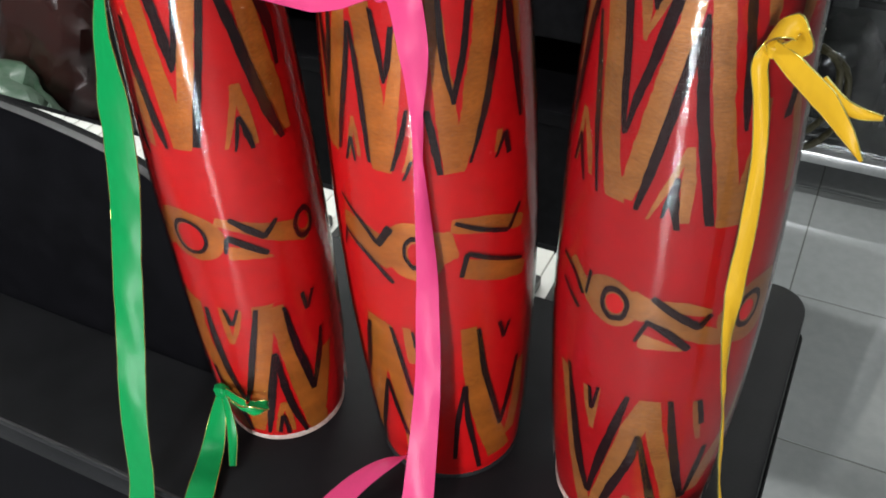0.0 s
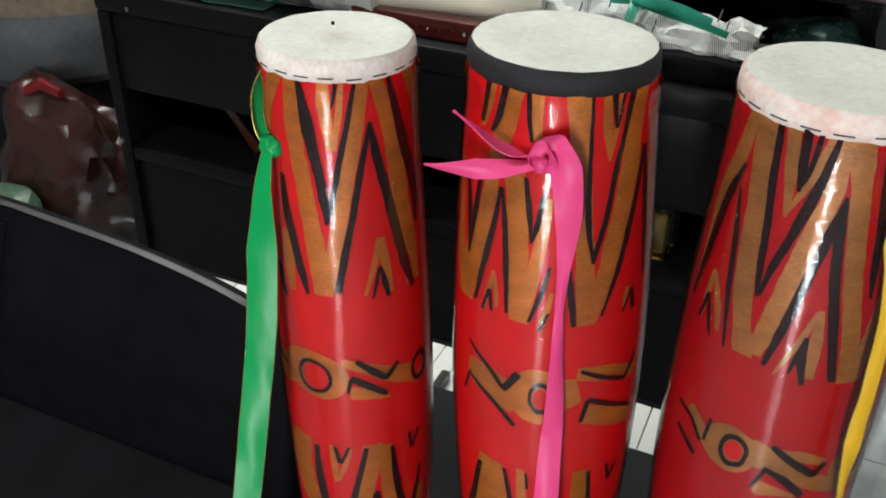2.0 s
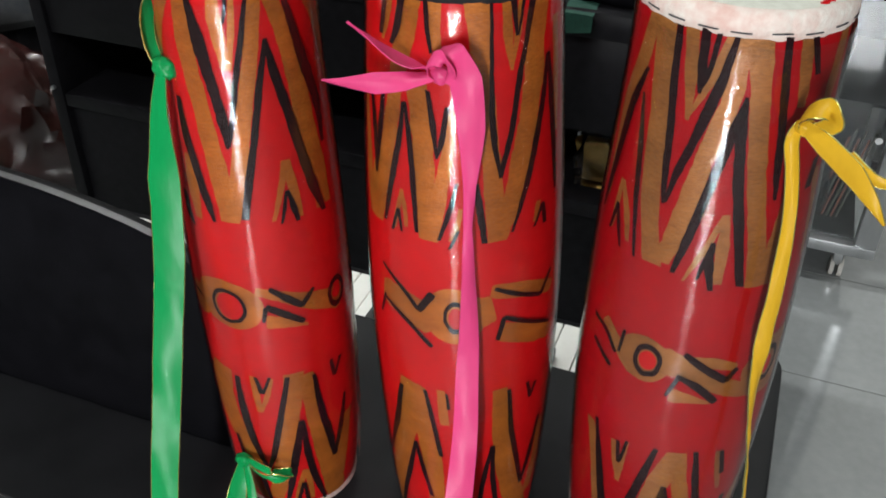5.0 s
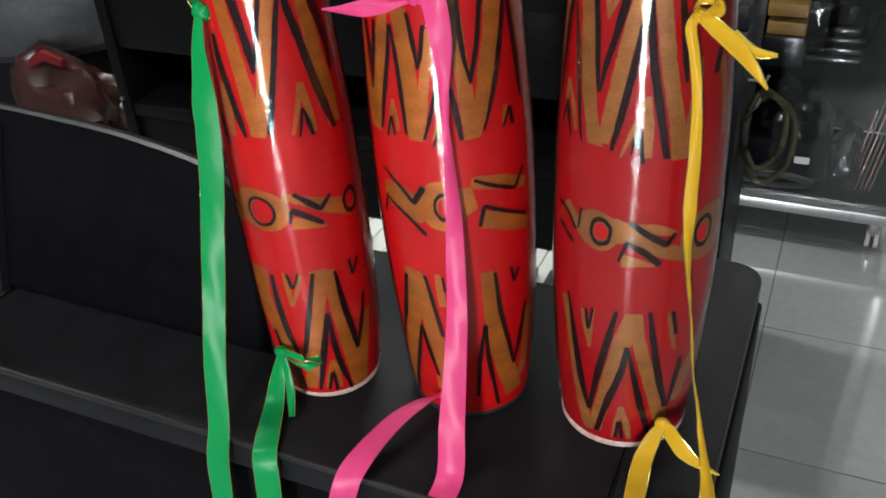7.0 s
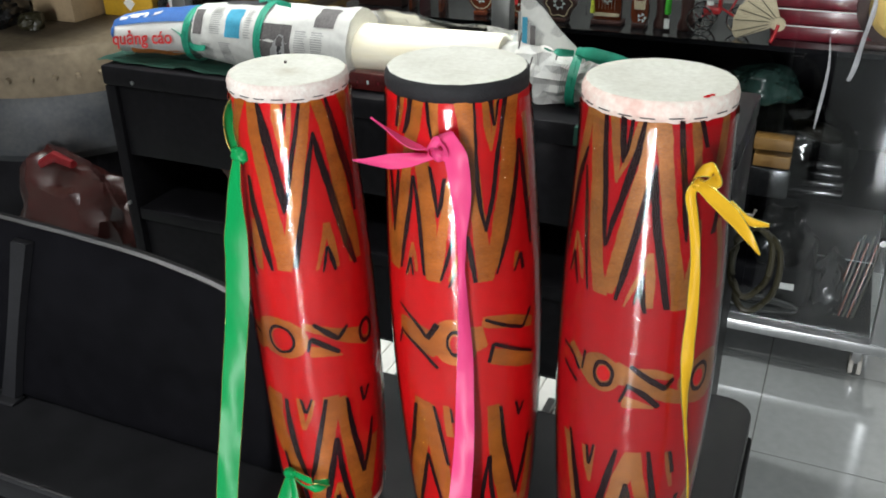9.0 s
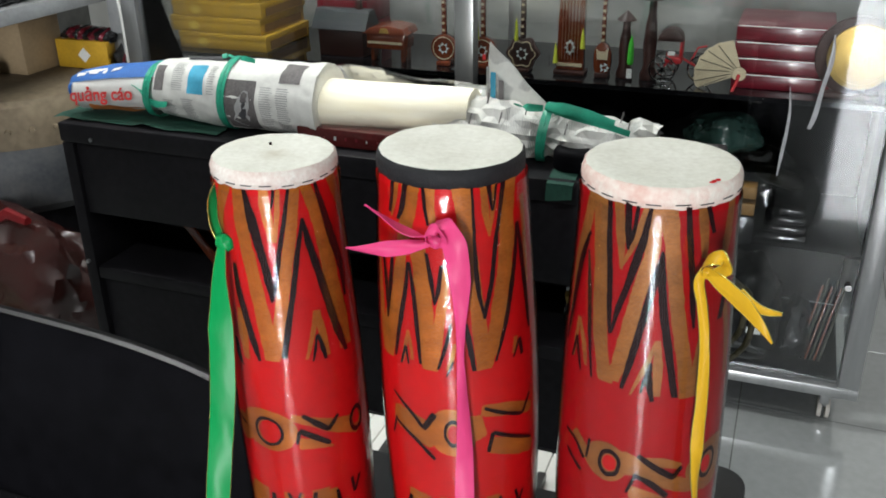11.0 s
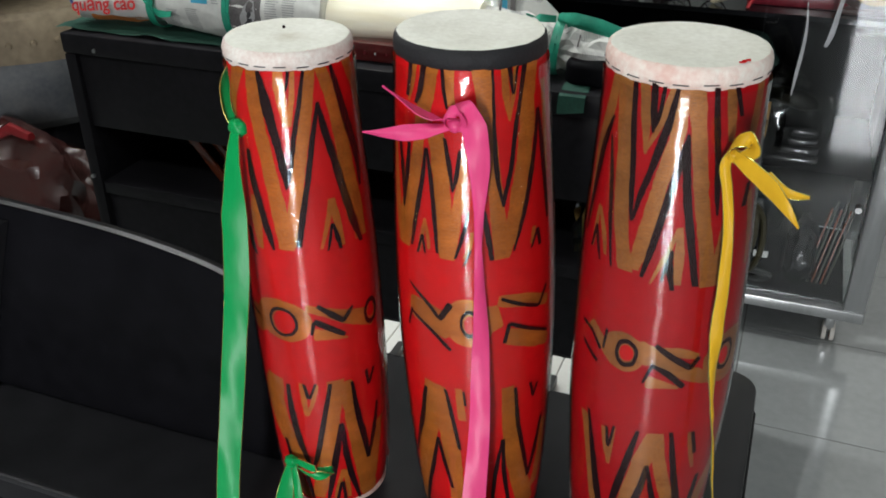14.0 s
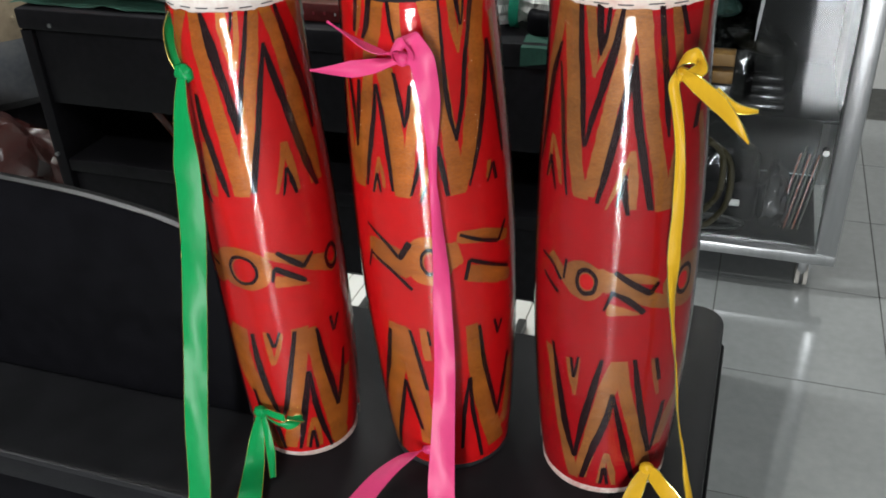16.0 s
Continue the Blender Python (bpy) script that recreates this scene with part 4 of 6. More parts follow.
disc("yellow", "RED", -28, 0.970, 5, 0.0073)
dash("yellow", "INK", (-82, 0.988, 0.0038), (-71, 0.979, 0.0055), (-56, 0.968, 0.0047))
dash("yellow", "INK", (-57, 0.968, 0.0047), (-51, 0.977, 0.0034))
dash("yellow", "INK", (-84, 0.971, 0.0030), (-72, 0.964, 0.0056), (-60, 0.952, 0.0047))
dash("yellow", "INK", (-83, 0.969, 0.0030), (-88, 0.954, 0.0022))
dash("yellow", "INK", (-143, 0.984, 0.0027), (-131, 0.981, 0.0035), (-121, 0.970, 0.0031))
dash("yellow", "INK", (-117, 0.990, 0.0026), (-119, 0.972, 0.0022))
dash("yellow", "INK", (-140, 0.968, 0.0036), (-123, 0.958, 0.0036))
brush("yellow", "GOLD", (-75, 0.908, 0.0119), (-80, 0.887, 0.0148), (-86, 0.859, 0.0144), (-92, 0.827, 0.0132), (-102, 0.780, 0.0118))
brush("yellow", "GOLD", (-73, 0.908, 0.0094), (-71, 0.890, 0.0105), (-65, 0.861, 0.0110), (-55, 0.829, 0.0129), (-45, 0.794, 0.0145))
brush("yellow", "GOLD", (-133, 0.904, 0.0086), (-125, 0.869, 0.0104), (-119, 0.831, 0.0117), (-112, 0.797, 0.0122), (-108, 0.776, 0.0091))
brush("yellow", "GOLD", (-4, 0.893, 0.0103), (-9, 0.867, 0.0165), (-22, 0.840, 0.0182), (-34, 0.810, 0.0099))
brush("yellow", "GOLD", (-113, 0.902, 0.0045), (-110, 0.884, 0.0054), (-107, 0.867, 0.0031))
brush("yellow", "GOLD", (-104, 0.906, 0.0030), (-106, 0.886, 0.0042), (-107, 0.869, 0.0027))
brush("yellow", "GOLD", (-49, 0.907, 0.0039), (-45, 0.886, 0.0053), (-41, 0.868, 0.0034))
brush("yellow", "GOLD", (-80, 0.812, 0.0032), (-82, 0.794, 0.0051), (-85, 0.776, 0.0028))
brush("yellow", "GOLD", (-79, 0.812, 0.0036), (-74, 0.792, 0.0060), (-71, 0.775, 0.0038))
brush("yellow", "INK", (-127, 0.910, 0.0030), (-121, 0.871, 0.0062), (-115, 0.833, 0.0073), (-107, 0.801, 0.0033))
brush("yellow", "INK", (-87, 0.909, 0.0030), (-92, 0.881, 0.0060), (-99, 0.845, 0.0063), (-106, 0.802, 0.0033))
brush("yellow", "INK", (-78, 0.876, 0.0035), (-81, 0.851, 0.0062), (-90, 0.818, 0.0065), (-100, 0.779, 0.0041))
brush("yellow", "INK", (-78, 0.876, 0.0030), (-71, 0.843, 0.0049), (-64, 0.812, 0.0062), (-55, 0.781, 0.0041))
brush("yellow", "INK", (-64, 0.910, 0.0035), (-60, 0.884, 0.0050), (-53, 0.847, 0.0066), (-43, 0.808, 0.0047))
brush("yellow", "INK", (-34, 0.858, 0.0049), (-37, 0.835, 0.0059), (-41, 0.808, 0.0031))
brush("yellow", "INK", (-110, 0.904, 0.0027), (-108, 0.885, 0.0031))
brush("yellow", "INK", (-104, 0.907, 0.0025), (-107, 0.887, 0.0021))
brush("yellow", "INK", (-47, 0.907, 0.0037), (-42, 0.884, 0.0040))
brush("yellow", "INK", (-81, 0.795, 0.0032), (-83, 0.776, 0.0028))
brush("yellow", "INK", (-80, 0.796, 0.0032), (-77, 0.776, 0.0028))


RIMS = {"green": (HIDE_RIM, 0.0115, WHITE_RING, "stained skin turned over the rim"), "pink": (BAND, 0.0125, BAND, "black cloth band"), "yellow": (RED_RIM, 0.0132, WHITE_RING, "red-smeared skin turned over the rim")}
for which, d in DRUMS.items():
    rim_mat, rim_h, base_mat, rim_label = RIMS[which]
    dr = thing("long_drum", (*d["c"], DECK), "tall red painted wooden drum with gold zigzags and %s ribbons" % which, "drum", "three tall drums on the piano")
    low = [p for p in d["smooth"] if p[1] < d["smooth"][-1][1] - 0.004]
    part("body", lathe(low, d["c"], 96, lean=d["lean"], z0=DECK), RED_DEEP if which == "yellow" else RED, dr, "red lacquered barrel body")
    r, z = d["prof"][-1]
    rb_, zb = d["prof"][0]
    part("base_ring", lathe([(rb_ + 0.0006, zb), (rb_ + 0.0016, zb + 0.001), (rb_ + 0.0016, zb + 0.003), (rb_ + 0.0008, zb + 0.0048), (rb_ + 0.0003, zb + 0.0052)], d["c"], 72, lean=d["lean"], z0=DECK, wob=0.015), base_mat, dr, "pale ring at the foot" if which != "pink" else "dark ring at the foot")
    # the rim's lower edge wanders a little
    rim = bmesh.new()
    n = 120
    rows = []
    cx, cy = d["c"][0] + d["lean"][0] * (z - DECK), d["c"][1] + d["lean"][1] * (z - DECK)
    for k, (dr_, dz) in enumerate(((0.0004, -rim_h), (0.0017, -rim_h + 0.001), (0.0020, -rim_h * 0.5), (0.0018, -0.003), (0.0008, 0.0005), (-0.0015, 0.0022))):
        row = []
        for i in range(n):
            a = 2 * math.pi * i / n
            jag = 0.0016 * noise.noise((math.cos(a) * 5, math.sin(a) * 5, which == "green" and 1.0 or 2.0)) + 0.0007 * noise.noise((math.cos(a) * 22, math.sin(a) * 22, 7.0))
            rr = r + dr_ + 0.0006 * noise.noise((math.cos(a) * 6, math.sin(a) * 6, k * 0.6))
            row.append(rim.verts.new((cx + rr * math.cos(a), cy + rr * math.sin(a), z + dz + (jag if k < 2 else 0.3 * jag))))
        rows.append(row)
    for a_, b_ in zip(rows, rows[1:]):
        for i in range(n):
            rim.faces.new((a_[i], a_[(i + 1) % n], b_[(i + 1) % n], b_[i]))
    part("rim", rim, rim_mat, dr, rim_label, 60)
    # stretched skin, a little hollow in the middle
    head = bmesh.new()
    rows = []
    for k in range(9):
        u = 1 - k / 8.4
        row = []
        for i in range(n):
            a = 2 * math.pi * i / n
            rr = (r - 0.0008) * u * (1 + 0.012 * noise.noise((math.cos(a) * 8, math.sin(a) * 8, 4.0)) * (k < 2))
            row.append(head.verts.new((cx + rr * math.cos(a), cy + rr * math.sin(a), z + 0.0016 + (0.0012 if 0 < k < 3 else 0.0006 * (k < 1)) + 0.0004 * noise.noise((rr * 60 * math.cos(a), rr * 60 * math.sin(a), 2.0)))))
        rows.append(row)
    for a_, b_ in zip(rows, rows[1:]):
        for i in range(n):
            head.faces.new((a_[i], a_[(i + 1) % n], b_[(i + 1) % n], b_[i]))
    head.faces.new(rows[-1])
    skin = part("drum_head", head, HIDE_STAINED if which == "green" else HIDE, dr, "pale stretched skin", 60)
    if which == "green":
        part("nail_hole", tube([(cx - 0.012, cy + 0.016, z), (cx - 0.012, cy + 0.016, z + 0.0035)], 0.0011, 8), INK, skin)
    if which != "pink":
        for i in range(20):
            a0 = 2 * math.pi * (i + random.uniform(-0.12, 0.12)) / 20
            zz = z - rim_h * 0.72 + random.uniform(-0.0006, 0.0006)
            pts = [(cx + (r + 0.0022) * math.cos(a0 + u), cy + (r + 0.0022) * math.sin(a0 + u), zz) for u in (0, 0.06, 0.12, 0.18)]
            part("stitch", tube(pts, 0.00045, 5), STITCH, dr)
    if which == "yellow":
        for i in range(6):
            a0 = radians(-44 + 1.8 * i)
            u = random.uniform(0.88, 0.93)
            part("paint_smear", tube([(cx + r * u * math.cos(a0), cy + r * u * math.sin(a0), z + 0.0028), (cx + r * (u + 0.03) * math.cos(a0 + 0.05), cy + r * (u + 0.03) * math.sin(a0 + 0.05), z + 0.0027)], 0.0007, 5), RED, skin)
    film = bmesh.new()
    rows = []
    nf, nz = 150, 110
    for k in range(nz + 1):
        zf = DECK + 0.009 + (z - rim_h - 0.003 - DECK - 0.009) * k / nz
        row = []
        for i in range(nf):
            a = 360 * i / nf
            q = Vector((math.cos(radians(a)), math.sin(radians(a)), 0)) * 0.055
            q.z = zf
            lift = 0.0021 + 0.00016 * noise.noise(q * 170) + 0.00009 * noise.noise(Vector((q.x * 150, q.y * 150, zf * 420)))
            top_ = max(0.0, 1 - (z - rim_h - zf) / 0.022)
            lift += 0.0010 * top_ * (0.5 + noise.noise(Vector((q.x * 300, q.y * 300, zf * 120))))
            if which == "green":
                side_ = max(0.0, math.cos(radians(a - 8))) ** 4 * max(0.0, min(1.0, (0.96 - zf) / 0.06))
                lift += 0.0012 * side_ * (0.6 + noise.noise(q * 160))
            row.append(film.verts.new(on_drum(d, a, zf, lift)))
        rows.append(row)
    for a_, b_ in zip(rows, rows[1:]):
        for i in range(nf):
            film.faces.new((a_[i], a_[(i + 1) % nf], b_[(i + 1) % nf], b_[i]))
    wrap = part("clear_wrap", film, WRAP, dr, "tight clear plastic wrap", 180)
    wrap.visible_shadow = False
    for col, nm in (("GOLD", "gold_stroke"), ("RED", "eye_spot"), ("INK", "black_stroke")):
        for bm in LAYERS[(which, col)]:
            part(nm, bm, GOLD_DULL if (col, which) == ("GOLD", "yellow") else COLOURS[col], dr, "", 60)


# ---- satin ribbons ----
def strip(points, widths, turns, steps=8, thick=0.0003):
    """A thin cloth strip. Its breadth lies along x, turned round its run by the angles in degrees."""
    line = curve_points(points, steps)
    m = len(points) - 1
    bm = bmesh.new()
    rows, edge_a, edge_b = [], [], []
    for i, p in enumerate(line):
        u = min(i / steps, m - 1e-6)
        k = int(u)
        w = widths[k] + (widths[k + 1] - widths[k]) * (u - k)
        tn = turns[k] + (turns[k + 1] - turns[k]) * (u - k)
        run = (line[min(i + 1, len(line) - 1)] - line[max(i - 1, 0)]).normalized()
        flat = Vector((1, 0.42, 0))
        flat = (flat - run * flat.dot(run))
        if flat.length < 0.15:
            flat = Vector((0, 0, 1)) - run * run.z
        flat.normalize()
        side = Matrix.Rotation(radians(tn), 3, run) @ flat
        nrm = run.cross(side)
        row = []
        for s in (-1, -0.5, 0, 0.5, 1):
            bulge = 0.0010 * (1 - s * s) + 0.0007 * noise.noise((p.x * 45 + s * 0.8, p.y * 45, p.z * 70)) + 0.0016 * abs(noise.noise((s * 0.55 + p.z * 26, p.z * 9, p.x * 12)))
            row.append(p + side * (0.5 * w * s) + nrm * bulge)
        rows.append((row, nrm))
        edge_a.append(row[0])
        edge_b.append(row[-1])
    sheets = [[[bm.verts.new(q + nrm * off) for q in row] for row, nrm in rows] for off in (thick, -thick)]
    for sheet in sheets:
        for a, b in zip(sheet, sheet[1:]):
            for k in range(4):
                bm.faces.new((a[k], a[k + 1], b[k + 1], b[k]))
    f, g = sheets
    for k in (0, 4):
        for i in range(len(rows) - 1):
            bm.faces.new((f[i][k], f[i + 1][k], g[i + 1][k], g[i][k]))
    for i in (0, -1):
        for k in range(4):
            bm.faces.new((f[i][k], f[i][k + 1], g[i][k + 1], g[i][k]))
    return bm, edge_a, edge_b


def lean_back(p, shift):
    """Moves a point with the lean of its drum, the more the higher it is."""
    k = min(1.0, max(0.0, (p[2] - 0.8) / 0.36))
    return tuple(a + k * b for a, b in zip(p, shift))


def satin(name, label, material, shift, pieces, knots, edged=True):
    """pieces: (part name, points, widths, turns); knots: (centre, size)."""
    pieces = [(nm, [lean_back(p, shift) for p in pts], ws_, tn) for nm, pts, ws_, tn in pieces]
    knots = [(lean_back(c, shift), size) for c, size in knots]
    root = thing(name, pieces[0][1][0], label, "ribbon", "ribbons tied to the drums")
    for nm, pts, ws_, tn in pieces:
        bm, ea, eb = strip(pts, ws_, tn)
        p = part(nm, bm, material, root, angle=50)
        if edged:
            for e in (ea, eb):
                part("gold_edge", tube(e, 0.00045, 5), GOLD_THREAD, p, "glittering gold edge")
    for c, s in knots:
        bm = bmesh.new()
        bmesh.ops.create_icosphere(bm, subdivisions=3, radius=1)
        for v in bm.verts:
            q = 1 + 0.32 * noise.noise(v.co * 1.9 + Vector(c) * 50)
            v.co = Vector(c) + Vector((v.co.x * s * 1.0 * q, v.co.y * s * 0.7 * q, v.co.z * s * 0.85 * q))
        part("knot", bm, material, root, "folded knot", 60)
    return root


satin("ribbon", "long green satin ribbon with gold edges tied to a drum", GREEN_SATIN, (-0.0081, 0.0141, -0.0073), [
    ("hanging_strap", [(-0.385, 0.336, 1.128), (-0.387, 0.331, 1.105), (-0.389, 0.327, 1.06), (-0.386, 0.315, 1.01), (-0.383, 0.298, 0.965), (-0.383, 0.279, 0.9), (-0.383, 0.264, 0.85), (-0.386, 0.255, 0.79), (-0.394, 0.249, 0.74), (-0.40, 0.246, 0.64), (-0.392, 0.247, 0.56)],
     [0.008, 0.0130, 0.0205, 0.0205, 0.0195, 0.0185, 0.0185, 0.0185, 0.019, 0.019, 0.018], [25, 30, 10, 5, 5, -5, 4, 8, 0, 12, 30]),
    ("upper_loop", [(-0.386, 0.339, 1.13), (-0.392, 0.340, 1.144), (-0.3955, 0.345, 1.158), (-0.395, 0.353, 1.170), (-0.392, 0.361, 1.176)], [0.006, 0.009, 0.010, 0.009, 0.006], [40, 50, 55, 60, 60]),
    ("low_strap", [(-0.363, 0.3285, 0.820), (-0.365, 0.3265, 0.809), (-0.3665, 0.320, 0.793), (-0.363, 0.304, 0.777), (-0.352, 0.274, 0.7715), (-0.345, 0.256, 0.765), (-0.343, 0.250, 0.74), (-0.35, 0.247, 0.65), (-0.372, 0.247, 0.57), (-0.392, 0.2475, 0.555)], [0.005, 0.009, 0.014, 0.018, 0.021, 0.0215, 0.0215, 0.021, 0.021, 0.02], [20, 15, 10, 5, 0, 0, 0, 0, 10, 30]),
    ("low_tail", [(-0.361, 0.328, 0.818), (-0.358, 0.325, 0.803), (-0.353, 0.318, 0.785), (-0.345, 0.303, 0.769)], [0.004, 0.007, 0.008, 0.005], [0, 20, 10, 0]),
    ("low_loop", [(-0.361, 0.329, 0.8215), (-0.352, 0.325, 0.8235), (-0.338, 0.3235, 0.8235), (-0.326, 0.328, 0.822), (-0.3225, 0.332, 0.8185), (-0.328, 0.3285, 0.8145), (-0.340, 0.3255, 0.8125), (-0.352, 0.3265, 0.8145), (-0.361, 0.329, 0.8185)], [0.003, 0.006, 0.0075, 0.007, 0.007, 0.007, 0.0075, 0.006, 0.003], [80, 75, 75, 75, 75, 75, 75, 75, 80]),
], [((-0.384, 0.3385, 1.131), 0.008), ((-0.3625, 0.328, 0.820), 0.0068)])
part("steel_ring", tube([(-0.3835 + 0.006 * math.cos(a * 0.5236), 0.356, 1.1275 + 0.004 * math.sin(a * 0.5236)) for a in range(12)], 0.0009, 6, True), STEEL, bpy.data.objects["long_drum"], "small steel ring")

satin("ribbon", "long pink satin ribbon tied in a bow on a drum", PINK_SATIN, (-0.0100, 0.0267, -0.0122), [
    ("hanging_strap", [(-0.214, 0.347, 1.166), (-0.204, 0.341, 1.168), (-0.198, 0.3415, 1.155), (-0.194, 0.342, 1.125), (-0.194, 0.343, 1.09), (-0.1945, 0.343, 1.06), (-0.193, 0.342, 1.03), (-0.191, 0.341, 0.985), (-0.190, 0.338, 0.955), (-0.187, 0.329, 0.907), (-0.186, 0.316, 0.857), (-0.184, 0.3, 0.814), (-0.182, 0.286, 0.772), (-0.183, 0.256, 0.755), (-0.185, 0.249, 0.70), (-0.20, 0.248, 0.62)],
     [0.006, 0.014, 0.0185, 0.0155, 0.0075, 0.005, 0.0085, 0.0125, 0.0145, 0.0165, 0.0185, 0.0215, 0.0225, 0.0225, 0.022, 0.021], [60, 35, 15, 0, 15, 0, -25, -10, 5, 10, 0, 5, 5, 0, 0, 10]),
    ("bow_tail", [(-0.216, 0.347, 1.156), (-0.229, 0.343, 1.158), (-0.24, 0.340, 1.163), (-0.252, 0.337, 1.172), (-0.263, 0.334, 1.181)], [0.007, 0.013, 0.013, 0.008, 0.001], [75, 70, 75, 80, 80]),
    ("bow_tail", [(-0.216, 0.346, 1.152), (-0.233, 0.341, 1.148), (-0.25, 0.337, 1.1455), (-0.266, 0.334, 1.1445), (-0.280, 0.332, 1.1445)], [0.006, 0.011, 0.012, 0.006, 0.001], [80, 75, 80, 80, 80]),
    ("bow_loop", [(-0.213, 0.348, 1.150), (-0.2185, 0.343, 1.156), (-0.2165, 0.339, 1.164), (-0.209, 0.338, 1.166), (-0.2045, 0.3395, 1.160), (-0.209, 0.344, 1.151)], [0.005, 0.008, 0.009, 0.009, 0.008, 0.005], [60, 70, 80, 80, 70, 60]),
    ("low_strap", [(-0.217, 0.357, 0.788), (-0.226, 0.345, 0.7905), (-0.238, 0.328, 0.789), (-0.249, 0.302, 0.785), (-0.257, 0.27, 0.779), (-0.262, 0.252, 0.766), (-0.265, 0.247, 0.735), (-0.25, 0.247, 0.66), (-0.215, 0.2485, 0.62)], [0.006, 0.011, 0.015, 0.018, 0.021, 0.022, 0.022, 0.022, 0.022], [40, 25, 10, 0, 0, 0, 0, 0, 10]),
], [((-0.214, 0.3455, 1.153), 0.006), ((-0.217, 0.357, 0.788), 0.005)], False)

satin("ribbon", "narrow yellow satin ribbon tied in a bow on a drum", YELLOW_SATIN, (0.0007, 0.0231, -0.0062), [
    ("hanging_strap", [(-0.037, 0.372, 1.144), (-0.039, 0.367, 1.136), (-0.035, 0.366, 1.12), (-0.03, 0.366, 1.09), (-0.0275, 0.366, 1.05), (-0.0265, 0.366, 1.007), (-0.024, 0.366, 0.969), (-0.017, 0.366, 0.918), (-0.009, 0.364, 0.863), (0.003, 0.361, 0.81), (0.013, 0.350, 0.776), (0.02, 0.320, 0.768), (0.024, 0.27, 0.7675), (0.02, 0.255, 0.75)],
     [0.005, 0.007, 0.0065, 0.0065, 0.008, 0.009, 0.007, 0.004, 0.0035, 0.006, 0.011, 0.014, 0.014, 0.013], [20, 15, 10, 30, 0, 0, -40, -70, -65, -40, -20, 0, 0, 0]),
    ("bow_tail", [(-0.035, 0.367, 1.146), (-0.023, 0.362, 1.140), (-0.009, 0.359, 1.130), (0.003, 0.357, 1.118), (0.013, 0.356, 1.106)], [0.007, 0.012, 0.014, 0.008, 0.001], [70, 65, 60, 50, 45]),
    ("bow_tail", [(-0.012, 0.3605, 1.138), (-0.002, 0.358, 1.1305), (0.006, 0.3565, 1.128), (0.016, 0.355, 1.1285)], [0.008, 0.009, 0.006, 0.002], [70, 75, 80, 85]),
    ("bow_loop", [(-0.036, 0.369, 1.145), (-0.036, 0.363, 1.153), (-0.031, 0.359, 1.159), (-0.024, 0.359, 1.160), (-0.021, 0.361, 1.154), (-0.026, 0.364, 1.148), (-0.034, 0.368, 1.144)], [0.006, 0.009, 0.010, 0.011, 0.010, 0.008, 0.006], [50, 60, 70, 75, 70, 60, 50]),
    ("low_strap", [(-0.029, 0.377, 0.798), (-0.034, 0.366, 0.79), (-0.038, 0.352, 0.779), (-0.0375, 0.33, 0.772), (-0.034, 0.29, 0.7685), (-0.03, 0.264, 0.768), (-0.029, 0.256, 0.74)], [0.007, 0.012, 0.015, 0.016, 0.016, 0.016, 0.015], [30, 20, 10, 0, 0, 0, 0]),
    ("low_tail", [(-0.028, 0.377, 0.798), (-0.021, 0.371, 0.796), (-0.009, 0.364, 0.787), (0.006, 0.359, 0.781), (0.022, 0.356, 0.779)], [0.008, 0.014, 0.014, 0.006, 0.001], [60, 50, 40, 30, 20]),
], [((-0.034, 0.3685, 1.1445), 0.0055), ((-0.029, 0.3765, 0.799), 0.0065)])


# ---- things on the black cabinet ----
def crumple(bm, amount, scale, seed=0.0, keep=None):
    for v in bm.verts:
        if keep and keep(v.co):
            continue
        q = v.co * scale + Vector((seed, seed * 1.7, -seed))
        v.co += amount * Vector((noise.noise(q), noise.noise(q + Vector((11, 3, 5))), noise.noise(q + Vector((2, 17, 9)))))
    return bm


def ridged(points, radii, n=28, squash=1.0, wob=0.0, seed=0.0):
    """A tube along x with uneven, slightly squashed rings."""
    bm = bmesh.new()
    rings = []
    for i, (p, r) in enumerate(zip(points, radii)):
        ring_ = []
        for k in range(n):
            a = 2 * math.pi * k / n
            w = 1 + wob * noise.noise((p[0] * 9 + seed, math.cos(a) * 1.6, math.sin(a) * 1.6)) + 0.4 * wob * noise.noise((p[0] * 40 + seed, math.cos(a) * 5, math.sin(a) * 5))
            ring_.append(bm.verts.new((p[0], p[1] + r * w * math.cos(a), p[2] + r * w * squash * math.sin(a))))
        rings.append(ring_)
    for a, b in zip(rings, rings[1:]):
        for k in range(n):
            bm.faces.new((a[k], a[(k + 1) % n], b[(k + 1) % n], b[k]))
    bm.faces.new(rings[0][::-1])
    bm.faces.new(rings[-1])
    return bm


def lerp_path(p0, p1, n):
    return [tuple(Vector(p0).lerp(Vector(p1), i / (n - 1))) for i in range(n)]


NX0, NX1, NYC, NR = -1.24, -0.855, 1.40, 0.068
NZ = CT + 0.0735


def news_w(x, cy_, cz_):
    """How far the wrap is dented in or out."""
    return 1 + 0.05 * noise.noise((x * 9 + 2.0, cy_ * 1.6, cz_ * 1.6)) + 0.045 * noise.noise((x * 26 + 2.0, cy_ * 3.2, cz_ * 3.2)) - 0.03 * abs(noise.noise((x * 40 + 2.0, cy_ * 5, cz_ * 5)))


